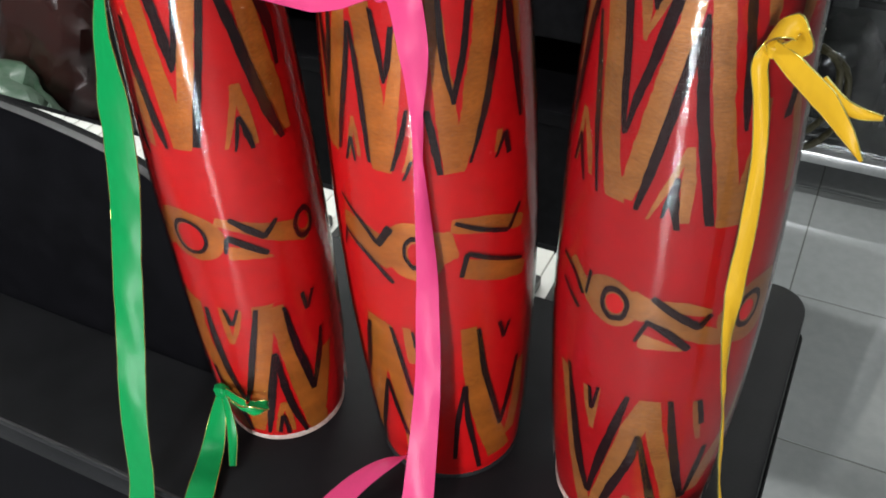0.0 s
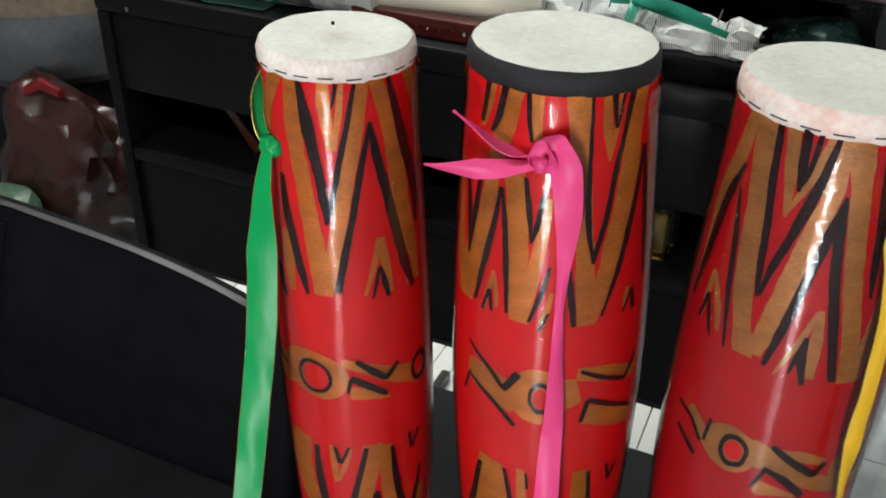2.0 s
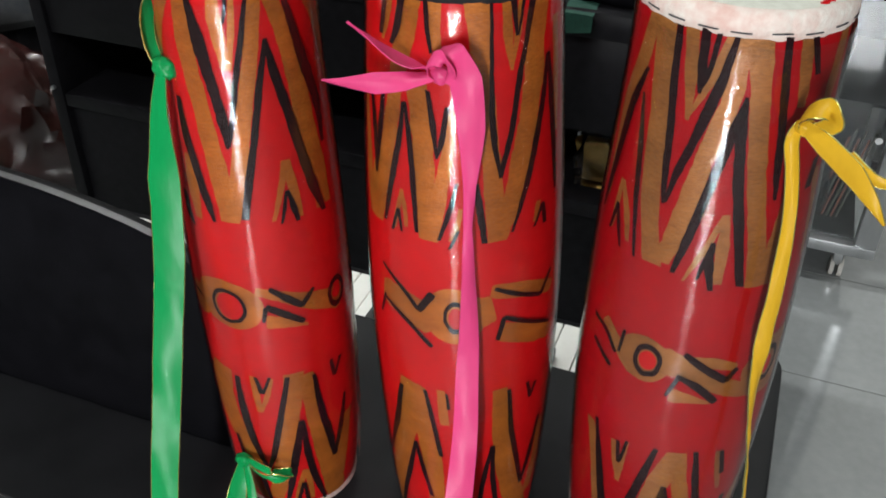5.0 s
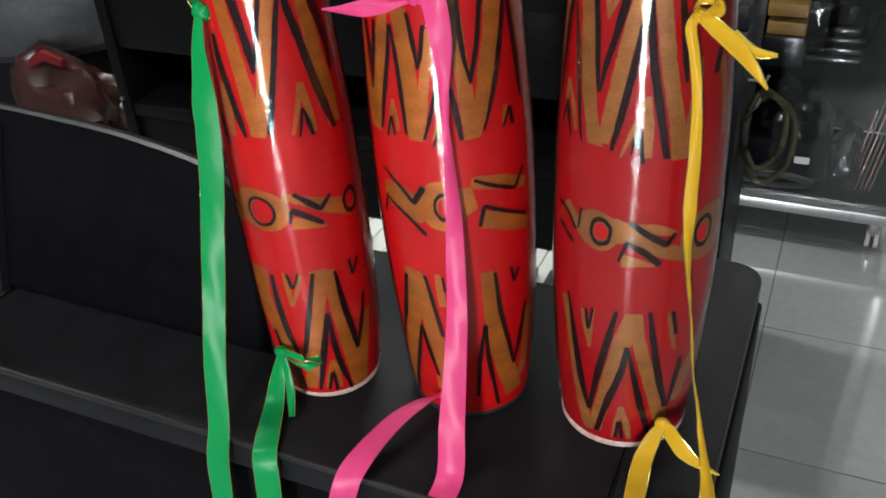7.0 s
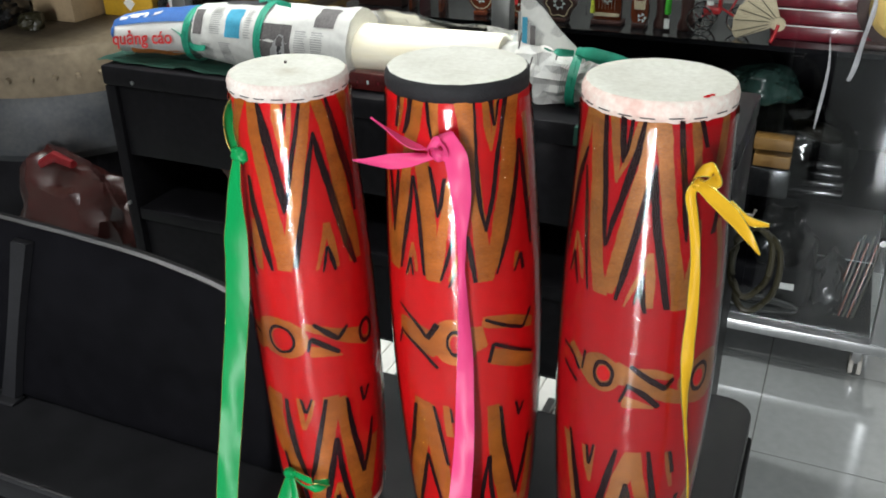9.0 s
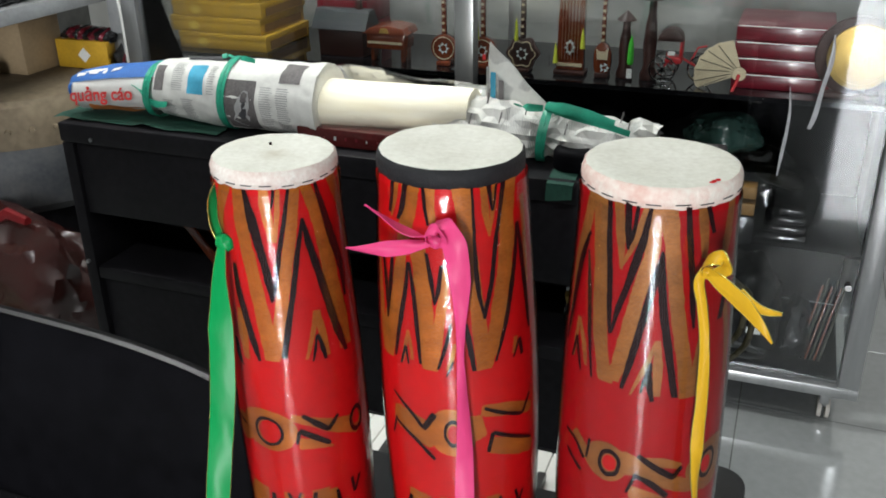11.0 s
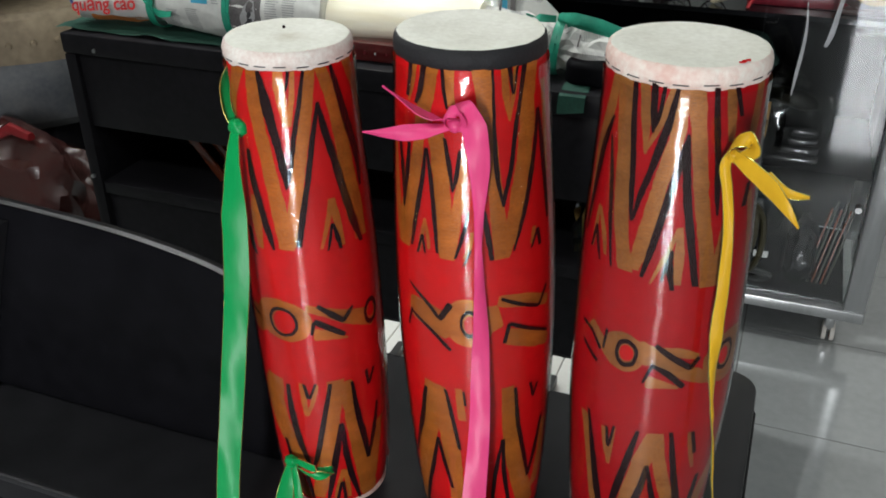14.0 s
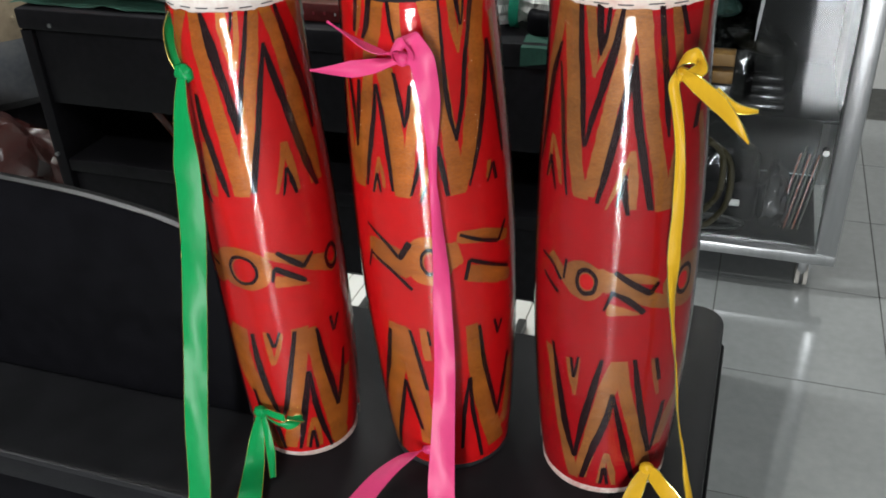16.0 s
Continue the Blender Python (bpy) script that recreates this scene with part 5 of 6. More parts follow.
def wrap_patch(x0, x1, a0, a1, lift=0.0012, r=None, skew=0.0):
    """A printed patch on the newspaper roll, between x0 and x1 and the angles a0 to a1 (degrees, 0 faces the room, 90 up)."""
    bm = bmesh.new()
    nx, na = 6, 8
    grid = []
    for i in range(nx + 1):
        row = []
        for k in range(na + 1):
            a = a0 + (a1 - a0) * k / na
            x = x0 + (x1 - x0) * i / nx + skew * (a - a0) / 90
            rr = (r or news_r(x)) * news_w(x, -math.cos(radians(a)), math.sin(radians(a))) + lift
            row.append(bm.verts.new((x, NYC - rr * math.cos(radians(a)), NZ + rr * math.sin(radians(a)))))
        grid.append(row)
    for a, b in zip(grid, grid[1:]):
        for k in range(na):
            bm.faces.new((a[k], a[k + 1], b[k + 1], b[k]))
    return bm


def news_r(x):
    u = (x - NX0) / (NX1 - NX0)
    return 0.0600 + 0.0125 * min(1, max(0, u * 2.5)) + 0.003 * max(0.0, u - 0.9) * 10


parcel = thing("newspaper_parcel", (-0.9, NYC, CT), "long parcel wrapped in newspaper and tied with green tape", "parcel")
xs = [NX0 + (NX1 - NX0) * i / 90 for i in range(91)]
roll = bmesh.new()
rows = []
for x in xs:
    rows.append([])
    for k in range(72):
        a = 2 * math.pi * k / 72
        rr = news_r(x) * news_w(x, math.cos(a), math.sin(a))
        rows[-1].append(roll.verts.new((x, NYC + rr * math.cos(a), max(CT + 0.0005, NZ + rr * math.sin(a)))))
for a, b in zip(rows, rows[1:]):
    for k in range(72):
        roll.faces.new((a[k], a[(k + 1) % 72], b[(k + 1) % 72], b[k]))
roll.faces.new(rows[0])
roll.faces.new(rows[-1])
part("newspaper_wrap", roll, NEWS, parcel, "grey newspaper sheet", 60)
for px0, px1, a0, a1, m_ in ((-1.148, -1.108, 8, 62, PRINT_SKY), (-1.058, -0.985, -52, 38, PRINT_GREY), (-0.935, -0.888, 38, 80, PRINT_GREY), (-1.235, -1.212, 8, 60, PRINT_GREY), (-1.17, -1.06, 76, 100, PRINT_DARK)):
    part("printed_picture", wrap_patch(px0, px1, a0, a1), m_, parcel)
for col0, a0, a1, n_ in ((-1.19, 10, 68, 15), (-1.215, -48, -8, 11), (-1.165, -48, -2, 12), (-0.975, -50, 30, 22), (-0.937, -50, 30, 22), (-1.098, 8, 60, 13)):
    for i in range(n_):
        a = a0 + (a1 - a0) * (i + 0.5) / n_
        part("text_line", wrap_patch(col0, col0 + 0.030 * random.uniform(0.75, 1.0) * (0.6 if col0 == -1.098 else 1), a, a + 1.5, 0.0011), PRINT_TEXT, parcel)
# car drawn on the grey picture
car_body = [(-1.042, -30), (-1.034, -5), (-1.022, 10), (-1.01, 22), (-1.0, 20), (-0.997, 0), (-1.003, -28), (-1.015, -44), (-1.032, -42)]
for shift, m_, lift_, sc in ((0, PRINT_TEXT, 0.0019, 1.0), (0.004, PRINT_DARK, 0.0023, 0.45)):
    bm = bmesh.new()
    vs = []
    for x, a in car_body:
        x, a = -1.019 + (x + 1.019) * sc + shift, -10 + (a + 10) * sc
        rr = news_r(x) * news_w(x, -math.cos(radians(a)), math.sin(radians(a))) + lift_
        vs.append(bm.verts.new((x, NYC - rr * math.cos(radians(a)), NZ + rr * math.sin(radians(a)))))
    mid = bm.verts.new((-1.019 + shift, NYC - (news_r(-1.019) + lift_ + 0.0016) * math.cos(radians(-10)), NZ + (news_r(-1.019) + lift_ + 0.0016) * math.sin(radians(-10))))
    for i in range(len(vs)):
        bm.faces.new((vs[i], vs[(i + 1) % len(vs)], mid))
    part("car_picture", bm, m_, parcel)
# rolled end page in blue, white and orange
ex = [-1.468, -1.46, -1.445, -1.415, -1.37, -1.32, -1.275, -1.228]
er = [0.026, 0.036, 0.043, 0.047, 0.05, 0.053, 0.055, 0.056]


def end_strip(a0, a1, lift=0.0, x0=None, x1=None):
    bm = bmesh.new()
    rows = []
    fx = [x for x in ex if (x0 is None or x0 <= x <= x1)]
    if x0 is not None:
        fx = [x0] + [x for x in fx if x0 < x < x1] + [x1]
    for x in fx:
        r = float(np.interp(x, ex, er)) + lift
        zc = CT + 0.05 + 0.02 * (x + 1.53) / 0.26
        yc = NYC - 0.035 + 0.035 * (x + 1.53) / 0.26
        row = []
        for k in range(13):
            a = radians(a0 + (a1 - a0) * k / 12)
            w = 1 + 0.16 * noise.noise((x * 22, math.cos(a) * 2, math.sin(a) * 2)) - 0.08 * abs(noise.noise((x * 45, math.cos(a) * 4, math.sin(a) * 4)))
            row.append(bm.verts.new((x, yc - r * w * math.cos(a), zc + r * w * 0.95 * math.sin(a))))
        rows.append(row)
    for a, b in zip(rows, rows[1:]):
        for k in range(12):
            bm.faces.new((a[k], a[k + 1], b[k + 1], b[k]))
    if a1 - a0 > 300:
        bm.faces.new(rows[0])
    return bm


part("end_page", end_strip(-180, 180), WHITE_CARD, parcel, "colour printed page round the end", 60)
part("blue_print", end_strip(36, 120, 0.0012), PRINT_BLUE, parcel)
part("orange_print", end_strip(-66, -38, 0.0012, -1.42, -1.29), PRINT_ORANGE, parcel)
part("blue_print", end_strip(-8, 34, 0.0012, -1.468, -1.45), PRINT_BLUE, parcel)
for k, (bx0, bx1) in enumerate(((-1.44, -1.42), (-1.41, -1.39), (-1.38, -1.372), (-1.36, -1.335))):
    part("white_lettering", end_strip(52 + 3 * k, 66 + 3 * k, 0.002, bx0, bx1), WHITE_CARD, parcel)


def lettering(word, size, m, material, parent, name):
    cu = bpy.data.curves.new("word", "FONT")
    cu.body, cu.size, cu.extrude, cu.offset = word, size, 0.0002, size * 0.02
    tmp = new("word", cu)
    bpy.context.view_layer.update()
    me = bpy.data.meshes.new_from_object(tmp.evaluated_get(bpy.context.evaluated_depsgraph_get()))
    bpy.data.objects.remove(tmp)
    bm = bmesh.new()
    bm.from_mesh(me)
    bpy.data.meshes.remove(me)
    bmesh.ops.transform(bm, matrix=m, verts=bm.verts[:])
    return part(name, bm, material, parent)


lettering("qu\u1ea3ng c\u00e1o", 0.038, pose(-1.444, NYC - 0.0795, CT + 0.044, 78, -5, 4) @ Matrix.Shear("XZ", 4, (0, 0)), PRINT_RED, parcel, "red_lettering")


def tape_ring(x, r, tails, yc=NYC, zc=NZ):
    root = part("tape", tube([(x + 0.004 * math.sin(a * 0.6), yc - r * math.cos(a * 0.2618), zc + r * math.sin(a * 0.2618)) for a in range(24)], 0.0022, 6, True), TAPE, parcel, "green plastic tape")
    bm = bmesh.new()
    rows = []
    for i in range(25):
        a = 2 * math.pi * i / 24
        rows.append([bm.verts.new((x + s + 0.006 * math.sin(a), yc - (r + 0.001) * math.cos(a), zc + (r + 0.001) * math.sin(a))) for s in (-0.009, 0, 0.009)])
    for a, b in zip(rows, rows[1:]):
        for k in range(2):
            bm.faces.new((a[k], a[k + 1], b[k + 1], b[k]))
    part("tape_band", bm, TAPE, parcel)
    for pts, ws_ in tails:
        t_, _, _ = strip(pts, ws_, [70] * len(pts))
        part("tape_end", t_, TAPE, parcel)


tape_ring(-1.255, 0.058, [([(-1.255, 1.342, 0.895), (-1.23, 1.336, 0.89), (-1.20, 1.332, 0.893)], [0.012, 0.014, 0.012]), ([(-1.255, 1.342, 0.895), (-1.27, 1.34, 0.915), (-1.29, 1.342, 0.925)], [0.01, 0.01, 0.008])], NYC - 0.006, NZ - 0.006)
tape_ring(-1.065, 0.0745, [([(-1.06, 1.40, 0.98), (-1.04, 1.39, 0.985), (-1.01, 1.385, 0.982)], [0.01, 0.016, 0.014]), ([(-1.06, 1.40, 0.98), (-1.075, 1.395, 0.99), (-1.09, 1.39, 0.988)], [0.01, 0.012, 0.01])])
# pale bare wood in clear film, with an inlaid red side
part("wood_neck", ridged(lerp_path((-0.875, NYC + 0.005, NZ - 0.005), (-0.555, NYC + 0.02, NZ + 0.004), 12), [0.058, 0.057, 0.056, 0.055, 0.054, 0.053, 0.052, 0.051, 0.05, 0.049, 0.048, 0.047], 24, 0.85), BAMBOO, parcel, "pale bare wood")
part("inlaid_side", box(-0.9, -0.56, NYC - 0.064, NYC - 0.02, CT + 0.002, CT + 0.038, 0.004), DARK_LACQUER, parcel, "dark red side with pearl inlay")
for i in range(14):
    ix = -0.885 + 0.023 * i
    part("pearl_chip", box(ix, ix + random.uniform(0.002, 0.005), NYC - 0.0655, NYC - 0.0635, CT + 0.014 + random.uniform(0, 0.006), CT + 0.020 + random.uniform(0, 0.004)), RED_BOX if i % 3 else PEARL, parcel)
fb = ridged(lerp_path((-0.88, NYC + 0.01, NZ), (-0.53, NYC + 0.02, NZ), 16), [0.075 - 0.0012 * i for i in range(16)], 26, 0.95, 0.14, 5.0)
part("clear_film", fb, FILM, parcel, "clear crinkled film", 24).visible_shadow = False
# crumpled newspaper at the other end
pc = bmesh.new()
rows = []
for i in range(30):
    u = i / 29
    row = []
    for k in range(26):
        a = 2 * math.pi * k / 26
        q = Vector((u * 7.0, math.cos(a) * 2.1, math.sin(a) * 2.1))
        fold = abs(noise.noise(q)) * 0.030 + abs(noise.noise(q * 2.3 + Vector((5, 1, 2)))) * 0.014 + random.uniform(-0.0015, 0.0015)
        pinch = 0.62 if i == 15 else (0.78 if i in (14, 16) else 1.0)
        rr = (0.052 - 0.012 * u + fold * (1 if u < 0.9 else 1.4)) * pinch
        row.append(pc.verts.new((-0.62 + 0.42 * u + 0.012 * noise.noise(q * 1.7), NYC + 0.03 - 0.03 * u - rr * math.cos(a), max(CT + 0.001, CT + 0.052 - 0.014 * u + 0.86 * rr * math.sin(a)))))
    rows.append(row)
for a, b in zip(rows, rows[1:]):
    for k in range(26):
        pc.faces.new((a[k], a[(k + 1) % 26], b[(k + 1) % 26], b[k]))
bmesh.ops.triangulate(pc, faces=pc.faces[:])
part("crumpled_sheet", pc, NEWS_ROWS, parcel, "crumpled newspaper end", 12)
flap = bmesh.new()
rows = []
for i in range(11):
    u = i / 10
    rows.append([flap.verts.new((-0.545 + 0.15 * u + 0.01 * v * (1 - u) + 0.004 * noise.noise((u * 4, v * 4, 1)), NYC + 0.055 + 0.012 * noise.noise((u * 3, v * 3, 4)) - 0.02 * u, CT + 0.05 + (0.134 * (1 - u) ** 0.9 + 0.02) * v)) for v in (0, 0.2, 0.4, 0.6, 0.8, 1.0)])
for a, b in zip(rows, rows[1:]):
    for k in range(5):
        flap.faces.new((a[k], a[k + 1], b[k + 1], b[k]))
fl = part("paper_flap", flap, NEWS_ROWS, parcel, "raised newspaper corner")
for x0, x1, z0, z1, m_ in ((-0.532, -0.527, 0.93, 1.00, PRINT_TEXT), (-0.524, -0.514, 0.93, 0.99, PRINT_SKY), (-0.508, -0.498, 0.93, 0.975, PRINT_GREY), (-0.540, -0.534, 1.012, 1.022, PRINT_RED)):
    part("printed_picture", box(x0, x1, NYC + 0.026, NYC + 0.0275, z0, z1), m_, fl)
for i in range(10):
    ang = radians(random.uniform(8, 82))
    x = random.uniform(-0.58, -0.25)
    rr = 0.062 - 0.05 * max(0, (x + 0.45))
    y, z = NYC + 0.018 - rr * math.cos(ang) * 1.02, CT + 0.05 + rr * 0.95 * math.sin(ang) - 0.02 * (x + 0.6)
    part("print_mark", tube([(x, y, z), (x + 0.004, y + 0.004, z + 0.02)], 0.0014, 5), PRINT_GREY, parcel)
tape_ring(-0.405, 0.055, [([(-0.405, 1.39, 0.945), (-0.37, 1.36, 0.952), (-0.32, 1.35, 0.948), (-0.27, 1.345, 0.938)], [0.012, 0.02, 0.018, 0.012]), ([(-0.405, 1.39, 0.942), (-0.36, 1.365, 0.94), (-0.30, 1.36, 0.93), (-0.245, 1.36, 0.917)], [0.01, 0.014, 0.014, 0.012]), ([(-0.41, 1.39, 0.94), (-0.44, 1.372, 0.945), (-0.46, 1.37, 0.95)], [0.012, 0.016, 0.014])], NYC + 0.012, CT + 0.05)

# green cloth under the parcel and a scrap hanging over the front
cl = bmesh.new()
rows = []
for i in range(15):
    x = -1.50 + 0.03 * i
    rows.append([cl.verts.new((x, CY + 0.02 + 0.03 * k + 0.012 * noise.noise((x * 12, k, 1)), CT + 0.004 + 0.012 * max(0, noise.noise((x * 14, k * 0.8, 3))))) for k in range(6)])
for a, b in zip(rows, rows[1:]):
    for k in range(5):
        cl.faces.new((a[k], a[k + 1], b[k + 1], b[k]))
cloth_green = node_mat("dark green cloth", (0.005, 0.05, 0.033), 0.8, var=0.3, scale=20, bump=0.3, bump_scale=200)
tagged(part("cloth", cl, cloth_green), "dark green cloth lying under the newspaper parcel", "cloth")
sc = bmesh.new()
rows = []
for i in range(7):
    x = -0.375 + 0.008 * i
    rows.append([sc.verts.new((x + 0.004 * noise.noise((k, i, 2)), CY + (0.05 - 0.02 * k if k < 2 else -0.004 - 0.002 * k + 0.003 * noise.noise((x * 30, k, 2))), CT + 0.004 if k < 2 else CT - 0.0095 * (k - 1.6) + 0.004 * (i - 3) / 3 * (k == 5))) for k in range(6)])
for a, b in zip(rows, rows[1:]):
    for k in range(5):
        sc.faces.new((a[k], a[k + 1], b[k + 1], b[k]))
tagged(part("cloth", sc, cloth_green), "green cloth scrap hanging over the cabinet edge", "cloth")
tagged(part("instrument_case", prism([(-0.40 + p[0], p[1]) for p in rounded(0.02, 0.24, CY + 0.03, CY + 0.13, (0.02, 0.03, 0.03, 0.02))], CT, CT + 0.045, 0.012, "z", 4), BLACK_PANEL), "small dull black padded case on the cabinet", "case")

# things in the cabinet's open compartment
for i, (x0, lean_) in enumerate(((-1.17, 0.10), (-1.13, 0.085), (-1.09, 0.07))):
    bm = box(-0.011, 0.011, -0.004, 0.004, 0.0, 0.17, 0.002)
    bmesh.ops.transform(bm, matrix=pose(x0, CY + 0.10 + 0.02 * i, 0.4905, 0, -38, 0) @ Matrix.Translation((0, 0, 0.008)), verts=bm.verts[:])
    tagged(part("wooden_rod", bm, ROSEWOOD), "thin brown wooden rod leaning in the cabinet", "rod", "wooden rods in the cabinet")
pk = crumple(box(-0.345, -0.275, CY + 0.06, CY + 0.12, 0.4915, 0.60), 0.0, 1)
bmesh.ops.subdivide_edges(pk, edges=pk.edges[:], cuts=5, use_grid_fill=True)
crumple(pk, 0.012, 40, 2, lambda c: c.z < 0.495)
tagged(part("wrapped_packet", pk, FILM, angle=25), "small packet in clear crinkled film on the shelf", "packet")
tagged(part("gold_packet", crumple(box(-0.335, -0.285, CY + 0.075, CY + 0.105, 0.4915, 0.575, 0.01, 3), 0.006, 50, 1, lambda c: c.z < 0.5), BRASS), "small dull gold packet on the shelf", "packet")

# hanging cable coil at the end of the cabinet
coil = thing("cable_coil", (CX1 + 0.02, CY + 0.1, 0.66), "olive cable coil hanging on the cabinet side", "cable")
part("hook", tube([(CX1 - 0.002, CY + 0.1, 0.668), (CX1 + 0.03, CY + 0.1, 0.668), (CX1 + 0.034, CY + 0.1, 0.68)], 0.003, 6), STEEL, coil)
for k in range(2):
    cxk, czk, rx, rz = CX1 + 0.06 + 0.008 * k, 0.58 - 0.025 * k, 0.036 + 0.008 * k, 0.075 + 0.012 * k
    part("loop", tube([(cxk - 0.02 + rx * math.cos(a * 0.2618), CY + 0.09 + 0.015 * k + 0.01 * math.sin(a), czk + rz * math.sin(a * 0.2618)) for a in range(24)], 0.006, 8, True), OLIVE, coil)


# ---- on the top shelf of the display case ----
SH = 0.8315
FY = GY + 0.10


def flat_box(x0, x1, y0, y1, z0, z1, m_front, m_side, label, group):
    b = thing("card_box", ((x0 + x1) / 2, (y0 + y1) / 2, z0), label, "box", group)
    part("carton", box(x0, x1, y0, y1, z0, z1 - 0.003, 0.0015), m_front, b)
    part("lid", box(x0 - 0.0009, x1 + 0.0009, y0 - 0.0009, y1 + 0.0009, z1 - 0.016, z1, 0.001), m_front, b)
    part("side_label", box(x1 + 0.0022, x1 + 0.0032, y0 + 0.02, y1 - 0.02, z0 + 0.006, z1 - 0.016), m_side, b)
    return b


z = SH
for i, (dx, h) in enumerate(((0.012, 0.046), (-0.012, 0.044), (0.0, 0.045), (-0.004, 0.044), (0.006, 0.045))):
    yb = flat_box(-1.69 + dx, -1.395 + dx * 0.6, FY - 0.01, FY + 0.24, z, z + h, CARD_YELLOW, CARD_EDGE, "flat yellow cardboard box in a stack", "stacked yellow boxes")
    part("emblem", prism([(-1.61 + dx + 0.02 * math.cos(k * 1.2566), z + h * 0.42 + 0.014 * math.sin(k * 1.2566)) for k in range(5)], FY - 0.0135, FY - 0.0122, 0, "y"), node_mat("pale yellow print", (0.62, 0.42, 0.05), 0.6) if i == 0 else bpy.data.materials["pale yellow print"], yb)
    z += h + 0.001
for i in range(3):
    rb2 = thing("card_box", (-1.22, FY + 0.26, SH + 0.07 * i), "dark red box lying at the back of the case", "box", "dark red boxes at the back")
    part("carton", box(-1.30, -1.14, FY + 0.14, FY + 0.30, SH + 0.066 * i, SH + 0.066 * i + 0.064, 0.003), RED_BOX, rb2)
    part("pale_stripe", box(-1.29, -1.15, FY + 0.1375, FY + 0.1395, SH + 0.066 * i + 0.03, SH + 0.066 * i + 0.036), WHITE_CARD, rb2)

# model house with a grey roof
mh = thing("model_house", (-1.16, FY + 0.05, SH), "small dark wooden model house with a grey roof", "model")
part("walls", box(-1.235, -1.10, FY + 0.02, FY + 0.09, SH, SH + 0.075, 0.002), DARK_WOOD, mh)
part("roof", prism([(FY + 0.005, SH + 0.076), (FY + 0.105, SH + 0.076), (FY + 0.07, SH + 0.125), (FY + 0.04, SH + 0.125)], -1.25, -1.085, 0.002, "x"), BLUE_GREY, mh)
part("chimney", box(-1.13, -1.115, FY + 0.045, FY + 0.06, SH + 0.1255, SH + 0.155, 0.001), DARK_WOOD, mh)

# small wooden piano model
mp_ = thing("toy_piano", (-1.02, FY, SH), "small varnished red wooden toy piano", "toy")
part("case", box(-1.075, -0.965, FY - 0.01, FY + 0.06, SH + 0.035, SH + 0.075, 0.003), ROSEWOOD, mp_)
part("lid", prism([(-1.085, SH + 0.0755), (-0.955, SH + 0.0755), (-0.965, SH + 0.092), (-1.01, SH + 0.099), (-1.06, SH + 0.092)], FY - 0.018, FY + 0.07, 0.002, "y"), ROSEWOOD, mp_)
part("key_strip", box(-1.07, -0.97, FY - 0.0135, FY - 0.0105, SH + 0.05, SH + 0.056), CREAM, mp_)
part("plaque", prism([(-1.032, SH + 0.08), (-1.004, SH + 0.08), (-1.01, SH + 0.093), (-1.026, SH + 0.093)], FY - 0.021, FY - 0.0185, 0, "y"), BRASS, mp_)
for lx in (-1.068, -0.98):
    part("leg", box(lx, lx + 0.01, FY, FY + 0.05, SH, SH + 0.0345, 0.002), ROSEWOOD, mp_)


def small_lute(x, z, r, neck, body, flower=False, tassel=True):
    lu = thing("model_lute", (x, FY + 0.02, SH), "small model lute with a %s body and pearl inlay" % ("flower-shaped" if flower else "round"), "instrument model", "model lutes in a row")
    out = [(x + r * (1 + (0.1 * math.cos(6 * a) if flower else 0)) * math.cos(a), z + r * (1 + (0.1 * math.cos(6 * a) if flower else 0)) * math.sin(a)) for a in [2 * math.pi * k / 48 for k in range(48)]]
    part("body", prism(out, FY + 0.01, FY + 0.03, 0.002, "y"), body, lu)
    rimm = tube([(px * 0.8 + x * 0.2, FY + 0.0085, pz * 0.8 + z * 0.2) for px, pz in out], 0.0012, 5, True)
    part("inlaid_ring", rimm, CREAM, lu)
    for k in range(7):
        a = k * 0.9
        part("pearl_chip", prism([(x + 0.3 * r * math.cos(a) + 0.005 * math.cos(a + t * 2.1), z + 0.3 * r * math.sin(a) + 0.005 * math.sin(a + t * 2.1)) for t in range(3)], FY + 0.0075, FY + 0.0095, 0, "y"), PEARL, lu)
    part("neck", box(x - 0.006, x + 0.006, FY + 0.012, FY + 0.026, z + r * 0.95, z + r + neck, 0.002), body, lu)
    for k in range(int(neck / 0.018)):
        part("fret", box(x - 0.0035, x + 0.0035, FY + 0.0095, FY + 0.0118, z + r + 0.008 + 0.018 * k, z + r + 0.014 + 0.018 * k), CREAM, lu)
    for k in (0, 1):
        part("peg", tube([(x - 0.022, FY + 0.018, z + r + neck - 0.012 - 0.02 * k), (x + 0.022, FY + 0.018, z + r + neck - 0.012 - 0.02 * k)], 0.0022, 6), DARK_WOOD, lu)
    part("stand", box(x - r * 0.5, x + r * 0.5, FY, FY + 0.05, SH, max(SH + 0.006, z - r * 0.93), 0.002), body, lu)
    if tassel:
        part("tassel", lathe([(0.001, z + r + 0.05), (0.0035, z + r + 0.035), (0.005, z + r + 0.005), (0.0055, z + r - 0.005)], (x - r * 0.35, FY + 0.004), 10), LIME, lu)
    return lu


small_lute(-0.86, SH + 0.045, 0.036, 0.16, ROSEWOOD, False, False)
small_lute(-0.752, SH + 0.045, 0.036, 0.16, ROSEWOOD)
small_lute(-0.645, SH + 0.045, 0.040, 0.165, DARK_WOOD, True)

